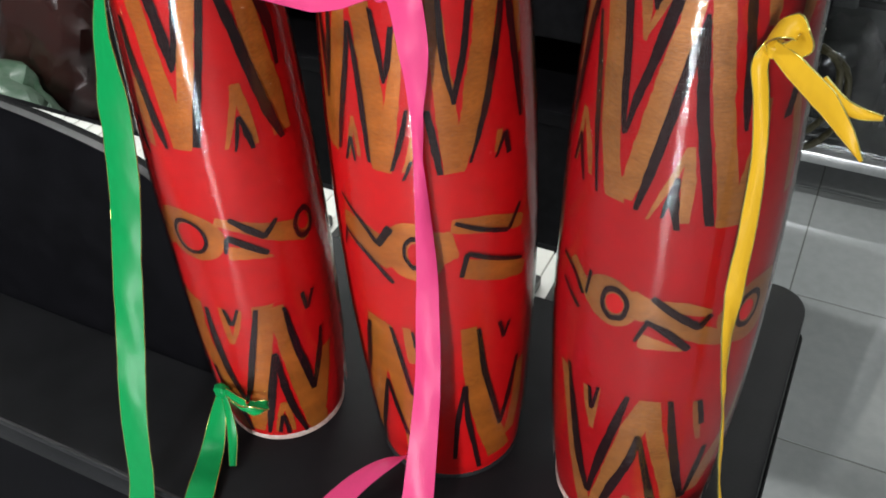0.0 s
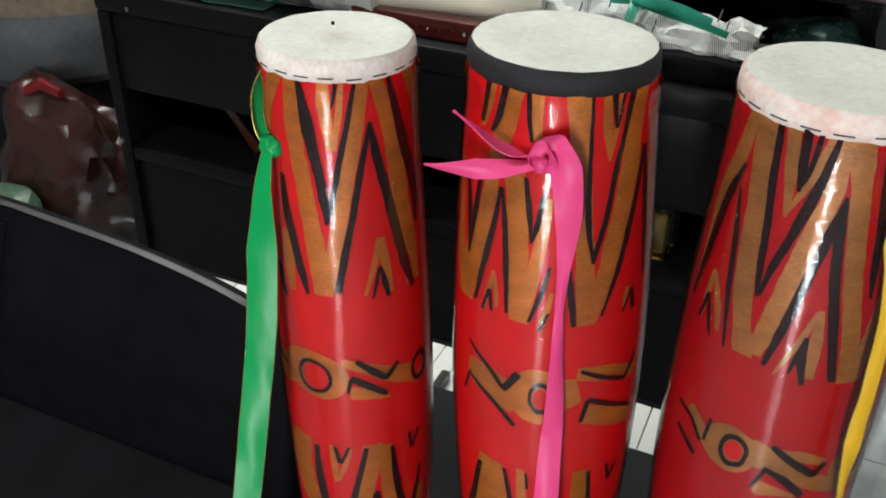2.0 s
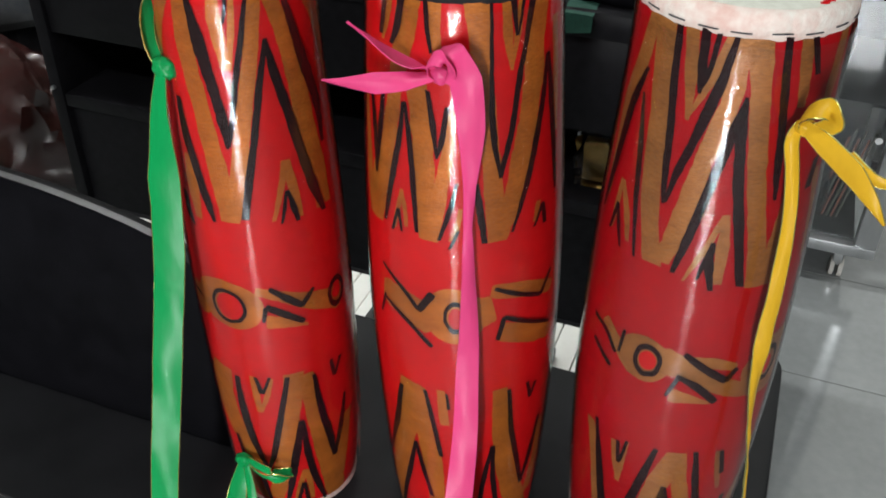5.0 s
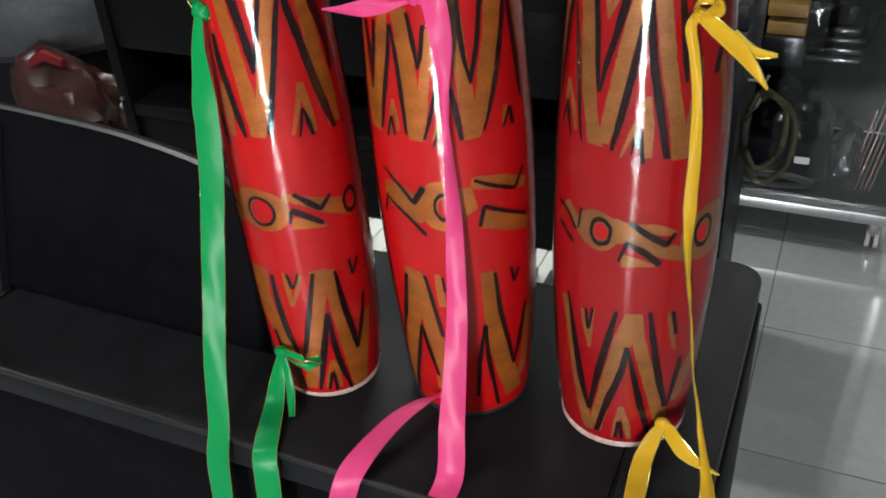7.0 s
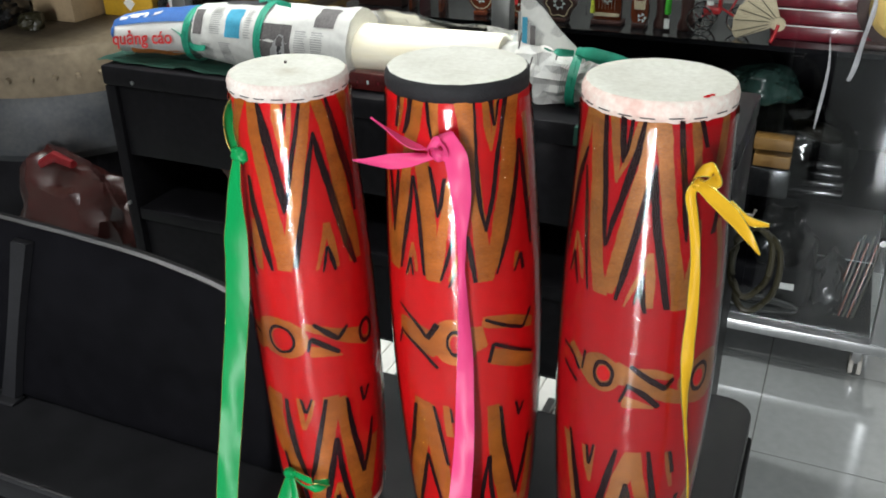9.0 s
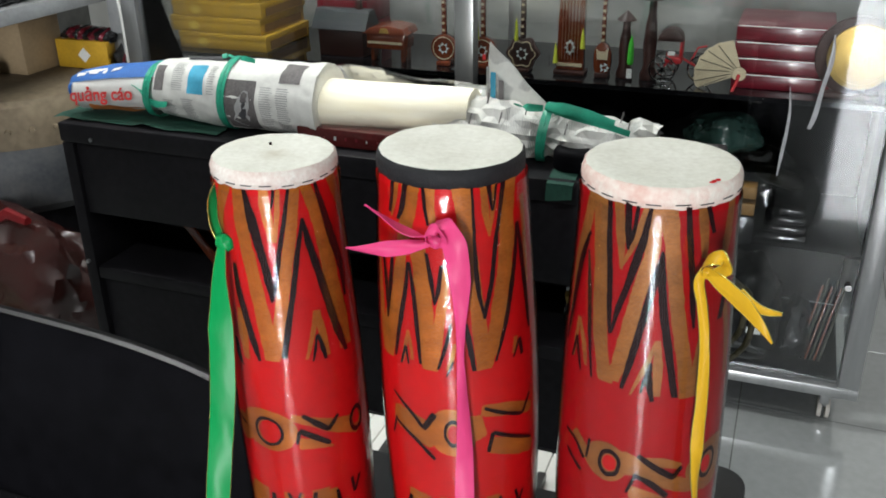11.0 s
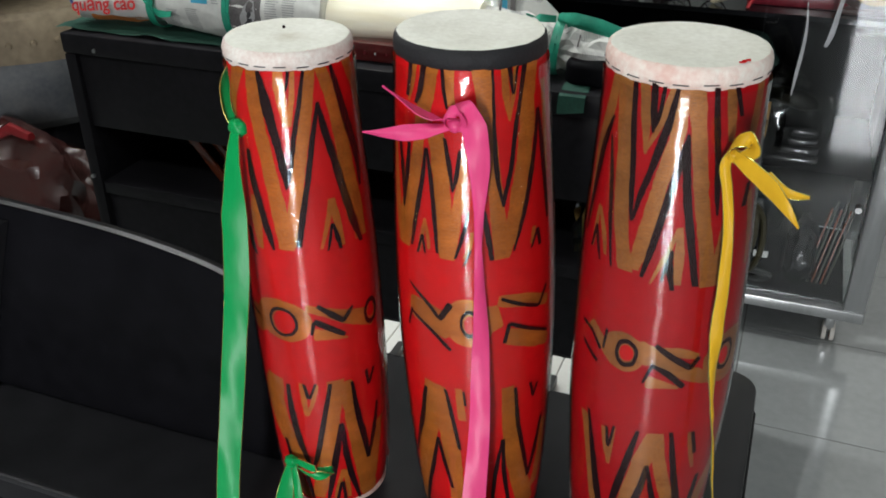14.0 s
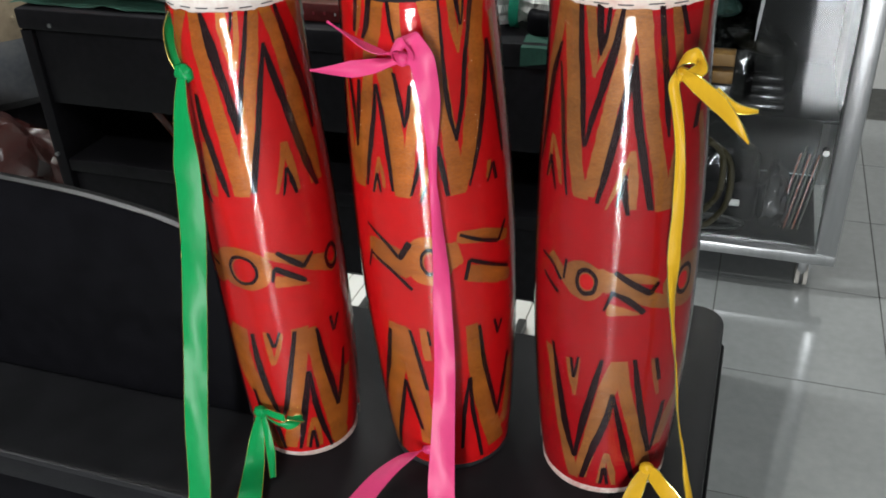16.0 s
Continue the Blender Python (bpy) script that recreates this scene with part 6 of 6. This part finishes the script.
# long zither standing on end
zi = thing("model_zither", (-0.52, FY + 0.03, SH), "tall varnished model zither standing on end", "instrument model")
part("body", prism([(-0.555, SH + 0.012), (-0.485, SH + 0.012), (-0.488, SH + 0.26), (-0.55, SH + 0.26)], FY + 0.01, FY + 0.035, 0.004, "y"), ROSEWOOD, zi)
part("foot", box(-0.56, -0.48, FY, FY + 0.05, SH, SH + 0.0115, 0.003), DARK_WOOD, zi)
part("pale_band", box(-0.553, -0.488, FY + 0.006, FY + 0.0095, SH + 0.022, SH + 0.03), CREAM, zi)
for k in range(8):
    a = k * 0.8
    part("pearl_chip", prism([(-0.52 + 0.009 * math.cos(a) + 0.006 * math.cos(a + t * 2.1), SH + 0.07 + 0.014 * math.sin(a) + 0.006 * math.sin(a + t * 2.1)) for t in range(3)], FY + 0.007, FY + 0.0095, 0, "y"), PEARL, zi)
for k in range(6):
    part("string", tube([(-0.54 + 0.008 * k, FY + 0.006, SH + 0.04), (-0.54 + 0.008 * k, FY + 0.006, SH + 0.25)], 0.0005, 4), STEEL, zi)
for tx_, tz_ in ((-0.555, 0.03), (-0.487, 0.07)):
    part("tassel", lathe([(0.001, SH + tz_ + 0.05), (0.0035, SH + tz_ + 0.035), (0.006, SH + tz_ + 0.004), (0.006, SH + tz_)], (tx_, FY + 0.002), 10), LIME, zi)
part("clear_bag", ridged([(-0.575, FY + 0.02, SH + 0.02 + 0.02 * i) for i in range(2)], [0.004, 0.004], 8), FILM, zi)

# small guitar model
gu = thing("model_guitar", (-0.437, FY, SH), "small varnished model guitar with a cream plate", "instrument model")
part("body", prism([(-0.437 + rr * math.cos(a), SH + 0.045 + 1.25 * rr * math.sin(a)) for a, rr in [(2 * math.pi * k / 32, 0.028 + 0.006 * math.cos(4 * math.pi * k / 32 + math.pi)) for k in range(32)]], FY + 0.005, FY + 0.022, 0.003, "y"), ROSEWOOD, gu)
part("plate", prism([(-0.452, SH + 0.072), (-0.446, SH + 0.066), (-0.430, SH + 0.066), (-0.422, SH + 0.075), (-0.424, SH + 0.046), (-0.449, SH + 0.046)], FY + 0.002, FY + 0.0045, 0, "y"), CREAM, gu)
part("neck", box(-0.442, -0.432, FY + 0.006, FY + 0.018, SH + 0.083, SH + 0.23, 0.002), ROSEWOOD, gu)
for k in range(7):
    part("fret", box(-0.4405, -0.4335, FY + 0.0035, FY + 0.0058, SH + 0.09 + 0.018 * k, SH + 0.096 + 0.018 * k), CREAM, gu)
part("stand", box(-0.455, -0.42, FY, FY + 0.04, SH, SH + 0.012, 0.002), DARK_WOOD, gu)
for k in range(5):
    part("pearl_chip", prism([(-0.43 + 0.008 * math.cos(k * 1.3) + 0.005 * math.cos(t * 2.1), SH + 0.026 + 0.008 * math.sin(k * 1.3) + 0.005 * math.sin(t * 2.1)) for t in range(3)], FY + 0.0015, FY + 0.0042, 0, "y"), PEARL, gu)

# two carved figurines with cone hats, plain shapes
for fx_, hh in ((-0.385, 0.165), (-0.325, 0.225)):
    tagged(part("figurine", lathe([(0.020, SH), (0.022, SH + 0.01), (0.014, SH + 0.03), (0.017, SH + hh * 0.4), (0.014, SH + hh * 0.6), (0.009, SH + hh * 0.72), (0.010, SH + hh * 0.80), (0.008, SH + hh * 0.85), (0.026, SH + hh * 0.86), (0.012, SH + hh * 0.94), (0.002, SH + hh)], (fx_, FY + 0.03), 20, wob=0.12), DARK_WOOD), "dark carved wooden figurine with a cone hat", "figurine", "carved figurines")
tagged(part("tassel", lathe([(0.001, SH + 0.11), (0.006, SH + 0.09), (0.008, SH + 0.045), (0.006, SH + 0.04)], (-0.366, FY - 0.002), 10), node_mat("bright green silk", (0.05, 0.45, 0.03), 0.7)), "bright green silk tassel hanging in the case", "tassel")
tagged(part("price_tag", box(-0.373, -0.360, FY - 0.004, FY - 0.0035, SH + 0.006, SH + 0.03), WHITE_CARD), "small white paper price tag", "tag")

# model rickshaw
rk = thing("model_rickshaw", (-0.27, FY, SH), "small red model rickshaw with spoked chrome wheels", "model")
for wx_, wy_ in ((-0.288, FY), (-0.288, FY + 0.06), (-0.20, FY + 0.03)):
    wz = SH + 0.0335
    wheel = part("wheel", tube([(wx_ + 0.031 * math.cos(a * 0.2618), wy_, wz + 0.031 * math.sin(a * 0.2618)) for a in range(24)], 0.0025, 6, True), CHROME, rk)
    for k in range(8):
        a = k * math.pi / 4
        part("spoke", tube([(wx_, wy_, wz), (wx_ + 0.03 * math.cos(a), wy_, wz + 0.03 * math.sin(a))], 0.0013, 5), CHROME, wheel)
    part("hub", tube([(wx_, wy_ - 0.004, wz), (wx_, wy_ + 0.004, wz)], 0.006, 10), CHROME, wheel)
part("seat", box(-0.285, -0.245, FY + 0.012, FY + 0.05, SH + 0.045, SH + 0.062, 0.004), RED_PAINT, rk)
part("backrest", box(-0.252, -0.245, FY + 0.012, FY + 0.05, SH + 0.062, SH + 0.10, 0.003), RED_PAINT, rk)
part("hood", prism([(-0.29 + 0.03 * math.cos(a) + 0.015, SH + 0.10 + 0.03 * math.sin(a)) for a in [math.pi * k / 8 for k in range(9)]], FY + 0.01, FY + 0.052, 0.001, "y"), DARK_WOOD, rk)
part("frame_bar", tube([(-0.288, FY + 0.03, SH + 0.034), (-0.25, FY + 0.03, SH + 0.06), (-0.20, FY + 0.03, SH + 0.034)], 0.003, 6), RED_PAINT, rk)
part("handlebar", tube([(-0.225, FY + 0.03, SH + 0.05), (-0.21, FY + 0.03, SH + 0.085), (-0.19, FY + 0.03, SH + 0.09)], 0.0025, 6), RED_PAINT, rk)
part("number_card", box(-0.278, -0.262, FY + 0.0095, FY + 0.0115, SH + 0.066, SH + 0.076), WHITE_CARD, rk)

# open fan of cream leaves
fn = thing("woven_fan", (-0.15, FY - 0.02, SH), "cream folding fan made of woven leaves", "fan")
for k in range(6):
    a = radians(116 + 17.5 * k)
    ln = 0.088 + 0.004 * k
    leafo = [(-0.106 + (ln - 0.03 * t * t) * math.cos(a + t), SH + 0.045 + (ln - 0.03 * t * t) * 0.9 * math.sin(a + t)) for t in (-0.21, -0.1, 0, 0.1, 0.21)] + [(-0.104, SH + 0.038), (-0.102, SH + 0.052)]
    leafo = [(p, max(SH + 0.001, q)) for p, q in leafo]
    leaf = part("fan_leaf", prism(leafo, FY - 0.034 + 0.0035 * k, FY - 0.0315 + 0.0035 * k, 0.0006, "y"), CREAM, fn)
    ye = FY - 0.0348 + 0.0035 * k
    part("leaf_edge", tube([(-0.103, ye, SH + 0.046), (-0.106 + ln * math.cos(a + 0.2), ye, max(SH + 0.002, SH + 0.045 + ln * 0.9 * math.sin(a + 0.2)))], 0.0011, 5), OLIVE, leaf)
part("fan_pivot", tube([(-0.106, FY - 0.042, SH + 0.045), (-0.106, FY - 0.036, SH + 0.045)], 0.016, 20), CREAM, fn)
part("red_cord", tube([(-0.106, FY - 0.043, SH + 0.045), (-0.11, FY - 0.043, SH + 0.025), (-0.118, FY - 0.043, SH + 0.004)], 0.004, 6), RED_PAINT, fn)

# stack of dark red boxes with pale edges
for k in range(4):
    z0 = SH + 0.038 * k
    bx = thing("lacquer_box", (0.0, FY + 0.1, z0), "flat dark red box with a pale edge in a stack", "box", "stacked dark red boxes")
    part("carton", box(-0.125, 0.095 - 0.004 * (k % 2), FY + 0.01, FY + 0.22, z0, z0 + 0.0365, 0.003), RED_BOX, bx)
    part("pale_edge", box(-0.122, 0.088, FY + 0.0075, FY + 0.0096, z0 + 0.0325, z0 + 0.0345), WHITE_CARD, bx)

# gold disc on a dark stand
gd = thing("gold_disc", (0.145, FY - 0.02, SH), "round embossed gold disc on a dark carved stand", "ornament")
part("stand", prism([(0.142 + 0.09 * math.cos(a), SH + 0.094 + 0.09 * math.sin(a)) for a in [2 * math.pi * k / 40 for k in range(40)]], FY - 0.006, FY + 0.012, 0.003, "y"), DARK_WOOD, gd)
part("foot", box(0.08, 0.2, FY - 0.02, FY + 0.03, SH, SH + 0.012, 0.003), DARK_WOOD, gd)
part("disc", prism([(0.15 + 0.073 * math.cos(a), SH + 0.095 + 0.073 * math.sin(a)) for a in [2 * math.pi * k / 56 for k in range(56)]], FY - 0.015, FY - 0.007, 0.002, "y"), BRASS, gd)
part("embossed_ring", tube([(0.15 + 0.062 * math.cos(a * 0.1963), FY - 0.0155, SH + 0.095 + 0.062 * math.sin(a * 0.1963)) for a in range(32)], 0.0015, 5, True), BRASS, gd)
for k in range(5):
    part("embossed_bar", box(0.118 + 0.012 * k, 0.126 + 0.012 * k, FY - 0.017, FY - 0.0152, SH + 0.07 + 0.01 * (k % 2), SH + 0.10 - 0.008 * (k % 3), 0.001), BRASS, gd)

# hanging strips of clear film on the glass
bm, _, _ = strip([(0.085, GY + 0.03, 0.985), (0.087, GY + 0.03, 0.93), (0.078, GY + 0.03, 0.87), (0.07, GY + 0.03, 0.80), (0.062, GY + 0.03, 0.77)], [0.003, 0.011, 0.010, 0.012, 0.009], [0, 10, -5, 10, 0])
tagged(part("plastic_strip", bm, PALE_STRIP), "narrow white plastic strip hanging inside the glass", "strip", "strips inside the glass")
bm, _, _ = strip([(0.009, GY + 0.03, 0.865), (0.016, GY + 0.03, 0.81), (0.016, GY + 0.03, 0.76), (0.012, GY + 0.03, 0.70), (0.009, GY + 0.03, 0.65)], [0.002, 0.005, 0.008, 0.008, 0.003], [0, 10, -5, 10, 0])
tagged(part("plastic_strip", bm, PALE_STRIP), "narrow white plastic strip hanging inside the glass", "strip", "strips inside the glass")
tagged(part("folded_cover", box(-0.12, -0.025, GY + 0.026, GY + 0.078, 0.4605, 0.540, 0.008, 3), BLACK_FILM), "black folded plastic cover under yellow boxes", "cover", "folded covers")


# ---- below the shelf: bags, cases, cables ----
def bag(x0, x1, y0, y1, z0, h, material, label, seed, sag=0.35):
    bm = bmesh.new()
    bmesh.ops.create_icosphere(bm, subdivisions=4, radius=1)
    for v in bm.verts:
        c = v.co.copy()
        q = 1 + 0.28 * noise.noise(c * 1.6 + Vector((seed, 0, 0))) + 0.13 * abs(noise.noise(c * 5 + Vector((0, seed, 0)))) + 0.05 * noise.noise(c * 14)
        v.co = Vector(((x0 + x1) / 2 + c.x * q * (x1 - x0) / 2, (y0 + y1) / 2 + c.y * q * (y1 - y0) / 2, max(z0, z0 + h * (1 - sag) * 0.5 + c.z * q * h * 0.5)))
    ob = tagged(part("plastic_bag", bm, material, angle=28), label, "bag")
    BASE[ob.name] = Vector((0, 0, 0))
    return ob


bag(-0.30, -0.02, GY + 0.08, GY + 0.34, 0.4605, 0.34, GREY_FILM, "crumpled smoky plastic bag in the display case", 1.0)
for k in range(2):
    z0 = 0.5405 + 0.043 * k
    tagged(part("card_box", box(-0.115 - 0.004 * k, -0.03, GY + 0.028, GY + 0.075, z0, z0 + 0.030, 0.002), CARD_EDGE), "small flat dull yellow card box in the display case", "box", "small yellow boxes")
bag(-0.13, 0.10, GY + 0.06, GY + 0.24, 0.4605, 0.24, GREY_FILM, "smoky clear plastic bag in the display case", 4.0)
bag(-0.62, -0.28, GY + 0.08, GY + 0.34, 0.4605, 0.30, BLACK_FILM, "crumpled black plastic bag in the display case", 7.0)
bag(-1.0, -0.63, GY + 0.08, GY + 0.34, 0.4605, 0.26, BLACK_FILM, "crumpled black plastic bag in the display case", 8.0)
bag(-0.22, -0.04, GY + 0.06, GY + 0.2, 0.68, 0.1, node_mat("dark green film", (0.018, 0.040, 0.034), 0.2, var=0.4, scale=9, coat=0.4, bump=0.8, bump_scale=24), "dark green plastic bag on top of others", 2.5)
tagged(part("wooden_shoe_shape", ridged(lerp_path((-0.04, GY + 0.14, 0.62), (0.075, GY + 0.12, 0.60), 8), [0.012, 0.022, 0.026, 0.028, 0.028, 0.027, 0.022, 0.012], 16, 0.8, 0.1, 3.0), OLIVE), "olive brown polished wooden piece on the bags", "ornament")
for k in range(4):
    zz = 0.461 + 0.024 * k
    tagged(part("folded_cover", box(-0.03 + 0.01 * k, 0.10 - 0.004 * k, GY + 0.07, GY + 0.26, zz, zz + 0.022, 0.008, 3), BLACK_FILM), "black folded plastic cover in the case", "cover", "folded covers")
tagged(part("instrument_case", box(-0.16, 0.07, GY + 0.12, GY + 0.36, 0.1175, 0.235, 0.02, 3), BLACK_PANEL), "black instrument case on the case floor", "case")
tagged(part("paper_tag", box(-0.01, 0.027, GY + 0.1165, GY + 0.119, 0.17, 0.188), WHITE_CARD), "small white paper tag on a black case", "tag")
for k in range(3):
    cb = tube([(-0.05 + (0.07 + 0.012 * k) * math.cos(a * 0.2618), GY + 0.085 - 0.006 * k, 0.131 + (0.012 + 0.004 * k) * math.sin(a * 0.2618) + 0.004 * k) for a in range(24)], 0.005, 6, True)
    tagged(part("cable", cb, KEY_BLACK), "black cable coiled on the case floor", "cable", "coiled cables")
bag(-0.11, 0.05, GY + 0.10, GY + 0.24, 0.2355, 0.17, GREY_FILM, "clear plastic bag with small parts", 12.0)
bag(0.07, 0.15, GY + 0.09, GY + 0.22, 0.1175, 0.2, BLACK_FILM, "black soft bag standing in the display case", 13.0)
for k in range(6):
    x0 = 0.125 + 0.011 * k
    bmx = tube([(x0, GY + 0.12, 0.1195), (x0 + 0.02, GY + 0.13, 0.24), (x0 + 0.035, GY + 0.14, 0.33 + 0.02 * (k % 2))], 0.0028, 6)
    tagged(part("drum_stick", bmx, OLIVE if k % 2 else ROSEWOOD), "thin wooden stick leaning in the display case", "stick", "sticks in the case")
part("lock", tube([(0.205, GY - 0.006, 0.40), (0.205, GY + 0.016, 0.40)], 0.008, 14), CHROME, case, "small round lock")
for gx in (-1.6, -1.3, -1.05):
    bag(gx - 0.14, gx + 0.14, GY + 0.1, GY + 0.34, 0.4605, 0.28, BLACK_FILM, "crumpled black plastic bag in the display case", gx * 3)


# ---- left of the cabinet: big drum, bags, rack ----
BX, BY, BR = -2.235, 1.93, 0.43
stool = thing("plinth", (BX, BY, 0), "low black wooden plinth under a big drum", "plinth")
part("block", box(BX - 0.3, BX + 0.3, BY - 0.25, BY + 0.3, 0, 0.42, 0.01), BLACK_BOX, stool)
big = thing("barrel_drum", (BX, BY, 0.42), "large old drum with a brown hide head and grey-blue body", "drum")
part("body", lathe([(BR * 0.93, 0.4205), (BR * 1.0, 0.45), (BR * 1.03, 0.53), (BR * 1.02, 0.60), (BR * 0.99, 0.625)], (BX, BY), 64), BLUE_GREY, big, "worn grey-blue body")
part("hide_edge", lathe([(BR * 0.985, 0.60), (BR * 1.005, 0.63), (BR * 1.0, 0.70), (BR * 0.985, 0.735), (BR * 0.95, 0.75)], (BX, BY), 64, False, False, wob=0.01), OLD_HIDE, big, "wrinkled hide edge")
part("head", lathe([(BR * 0.955, 0.749), (BR * 0.9, 0.753), (BR * 0.5, 0.755), (BR * 0.1, 0.755)], (BX, BY), 64, False, True), OLD_HIDE, big, "brown stretched hide head")
for k in range(44):
    a = 2 * math.pi * k / 44
    rr = BR * 1.003
    part("stud", tube([(BX + rr * 0.99 * math.cos(a), BY + rr * 0.99 * math.sin(a), 0.672), (BX + (rr + 0.012) * math.cos(a), BY + (rr + 0.012) * math.sin(a), 0.672)], [0.010, 0.006], 8), OLD_HIDE, big)
part("cord", tube([(BX + BR * 1.02 * math.cos(a), BY + BR * 1.02 * math.sin(a), z_) for a, z_ in ((-1.35, 0.66), (-1.4, 0.62), (-1.5, 0.60), (-1.7, 0.595), (-1.9, 0.59))], 0.004, 6), CREAM, big, "pale cord")
DT = 0.7562
yb2 = thing("card_box", (-2.0, 2.06, DT), "open yellow box filled with small dark things", "box")
part("carton", box(-2.09, -1.90, 1.98, 2.11, DT, DT + 0.085, 0.002), CARD_YELLOW, yb2)
part("emblem", prism([(-1.985 + 0.022 * math.cos(k * 1.57), DT + 0.042 + 0.022 * math.sin(k * 1.57)) for k in range(4)], 1.976, 1.979, 0, "y"), WHITE_CARD, yb2)
for k in range(9):
    bag(-2.085 + 0.02 * k, -2.045 + 0.02 * k, 1.99, 2.09, DT + 0.08, 0.04, RED_BOX if k % 2 else BLACK_FILM, "small dark wrapped thing in a yellow box", 20.0 + k)
tb = thing("card_box", (-2.17, 1.85, DT), "plain tan cardboard box on the big drum", "box")
part("carton", box(-2.27, -2.10, 1.86, 2.02, DT, DT + 0.15, 0.002), CARD_TAN, tb)
part("flap", box(-2.27, -2.10, 1.858, 2.022, DT + 0.1505, DT + 0.153, 0.001), CARD_TAN, tb)
bag(-2.42, -2.22, 1.62, 1.86, DT, 0.13, BLACK_FILM, "black plastic bag on the big drum", 31.0)
bag(-2.20, -2.13, 1.72, 1.80, DT, 0.06, OLIVE, "small olive plastic bag on the big drum", 33.0)
bag(-1.93, -1.80, 1.97, 2.10, DT, 0.13, FILM, "clear plastic bag with small dark parts", 35.0)
for k in range(7):
    bag(-1.92 + 0.015 * k, -1.895 + 0.015 * k, 2.0, 2.07, DT + 0.005, 0.05 + 0.02 * (k % 3), RED_BOX if k % 3 == 0 else BLACK_FILM, "small dark part in a clear bag", 50.0 + k)
red_bag = bag(-2.10, -1.68, 1.40, 1.66, 0.0, 0.50, RED_FILM, "dark red translucent plastic bag standing on the floor", 40.0, 0.1)
bag(-2.25, -1.74, 1.17, 1.40, 0.0, 0.29, GREEN_FILM, "pale green and white plastic bag on the floor", 44.0, 0.1)
part("bag_neck", crumple(tube([(-1.95, 1.49, 0.46), (-1.90, 1.50, 0.485), (-1.83, 1.49, 0.475)], [0.012, 0.018, 0.012], 8), 0.006, 60, 2), RED_NECK, red_bag, "dull red twisted neck")

rack = thing("steel_rack", (-2.2, 2.1, 0), "grey slotted steel rack with plastic bags", "rack")
for px_, py_ in ((-1.885, 2.02), (-1.885, 2.32), (-2.7, 1.5), (-2.7, 2.32)):
    part("post", put_on(box(px_ - 0.02, px_ + 0.02, py_ - 0.002, py_ + 0.002, 0, 1.9), box(px_ - 0.02, px_ - 0.016, py_ + 0.0025, py_ + 0.035, 0, 1.9)), RACK, rack)
part("shelf", box(-2.7, -1.915, 1.45, 2.33, 0.985, 0.99), RACK, rack)
part("shelf_edge", box(-1.914, -1.908, 1.45, 2.33, 0.955, 0.995, 0.001), RACK, rack)
part("shelf_edge", box(-2.7, -1.916, 1.444, 1.449, 0.955, 0.995, 0.001), RACK, rack)
bag(-2.3, -1.95, 1.5, 1.9, 0.9905, 0.18, BLACK_FILM, "black plastic bag on the steel rack", 60.0)
bag(-2.35, -1.95, 1.92, 2.25, 0.9905, 0.2, GREY_FILM, "smoky plastic bag on the steel rack", 62.0)
wire = tube(curve_points([(-1.84, 1.98, 1.2), (-1.835, 1.975, 1.05), (-1.82, 1.972, 0.95), (-1.815, 1.968, 0.86), (-1.813, 1.965, 0.5)], 6), 0.006, 8)
tagged(part("cable", wire, WHITE_CARD), "white cable running down beside the display case", "cable")

# ---- floor tiles: the near ones singly, those by the entrance joined ----
TS = 0.4
tile_mesh, far_bm = None, bmesh.new()
for i in range(-8, 7):
    for j in range(-18, 9):
        x0, y0 = i * TS, 1.58 + (j - 4) * TS
        if x0 < -3.25 or x0 + TS > 2.65 or y0 + TS > 3.55:
            continue
        if y0 < -2.9:
            if y0 > -5.5:
                slab(far_bm, x0 + 0.0012, x0 + TS - 0.0012, y0 + 0.0012, y0 + TS - 0.0012, -0.0019, 0.0)
            continue
        if tile_mesh is None:
            tl = part("tile", box(0.0012, TS - 0.0012, 0.0012, TS - 0.0012, -0.0019, 0.0, 0.0006, 1), TILE)
            tile_mesh = tl.data
        else:
            tl = new("tile", tile_mesh)
        tl.parent, tl.location = floor, (x0, y0, 0)
far_tiles = part("tile_field", far_bm, TILE, None)
far_tiles.parent = floor
far_tiles["kind"] = "stuff"
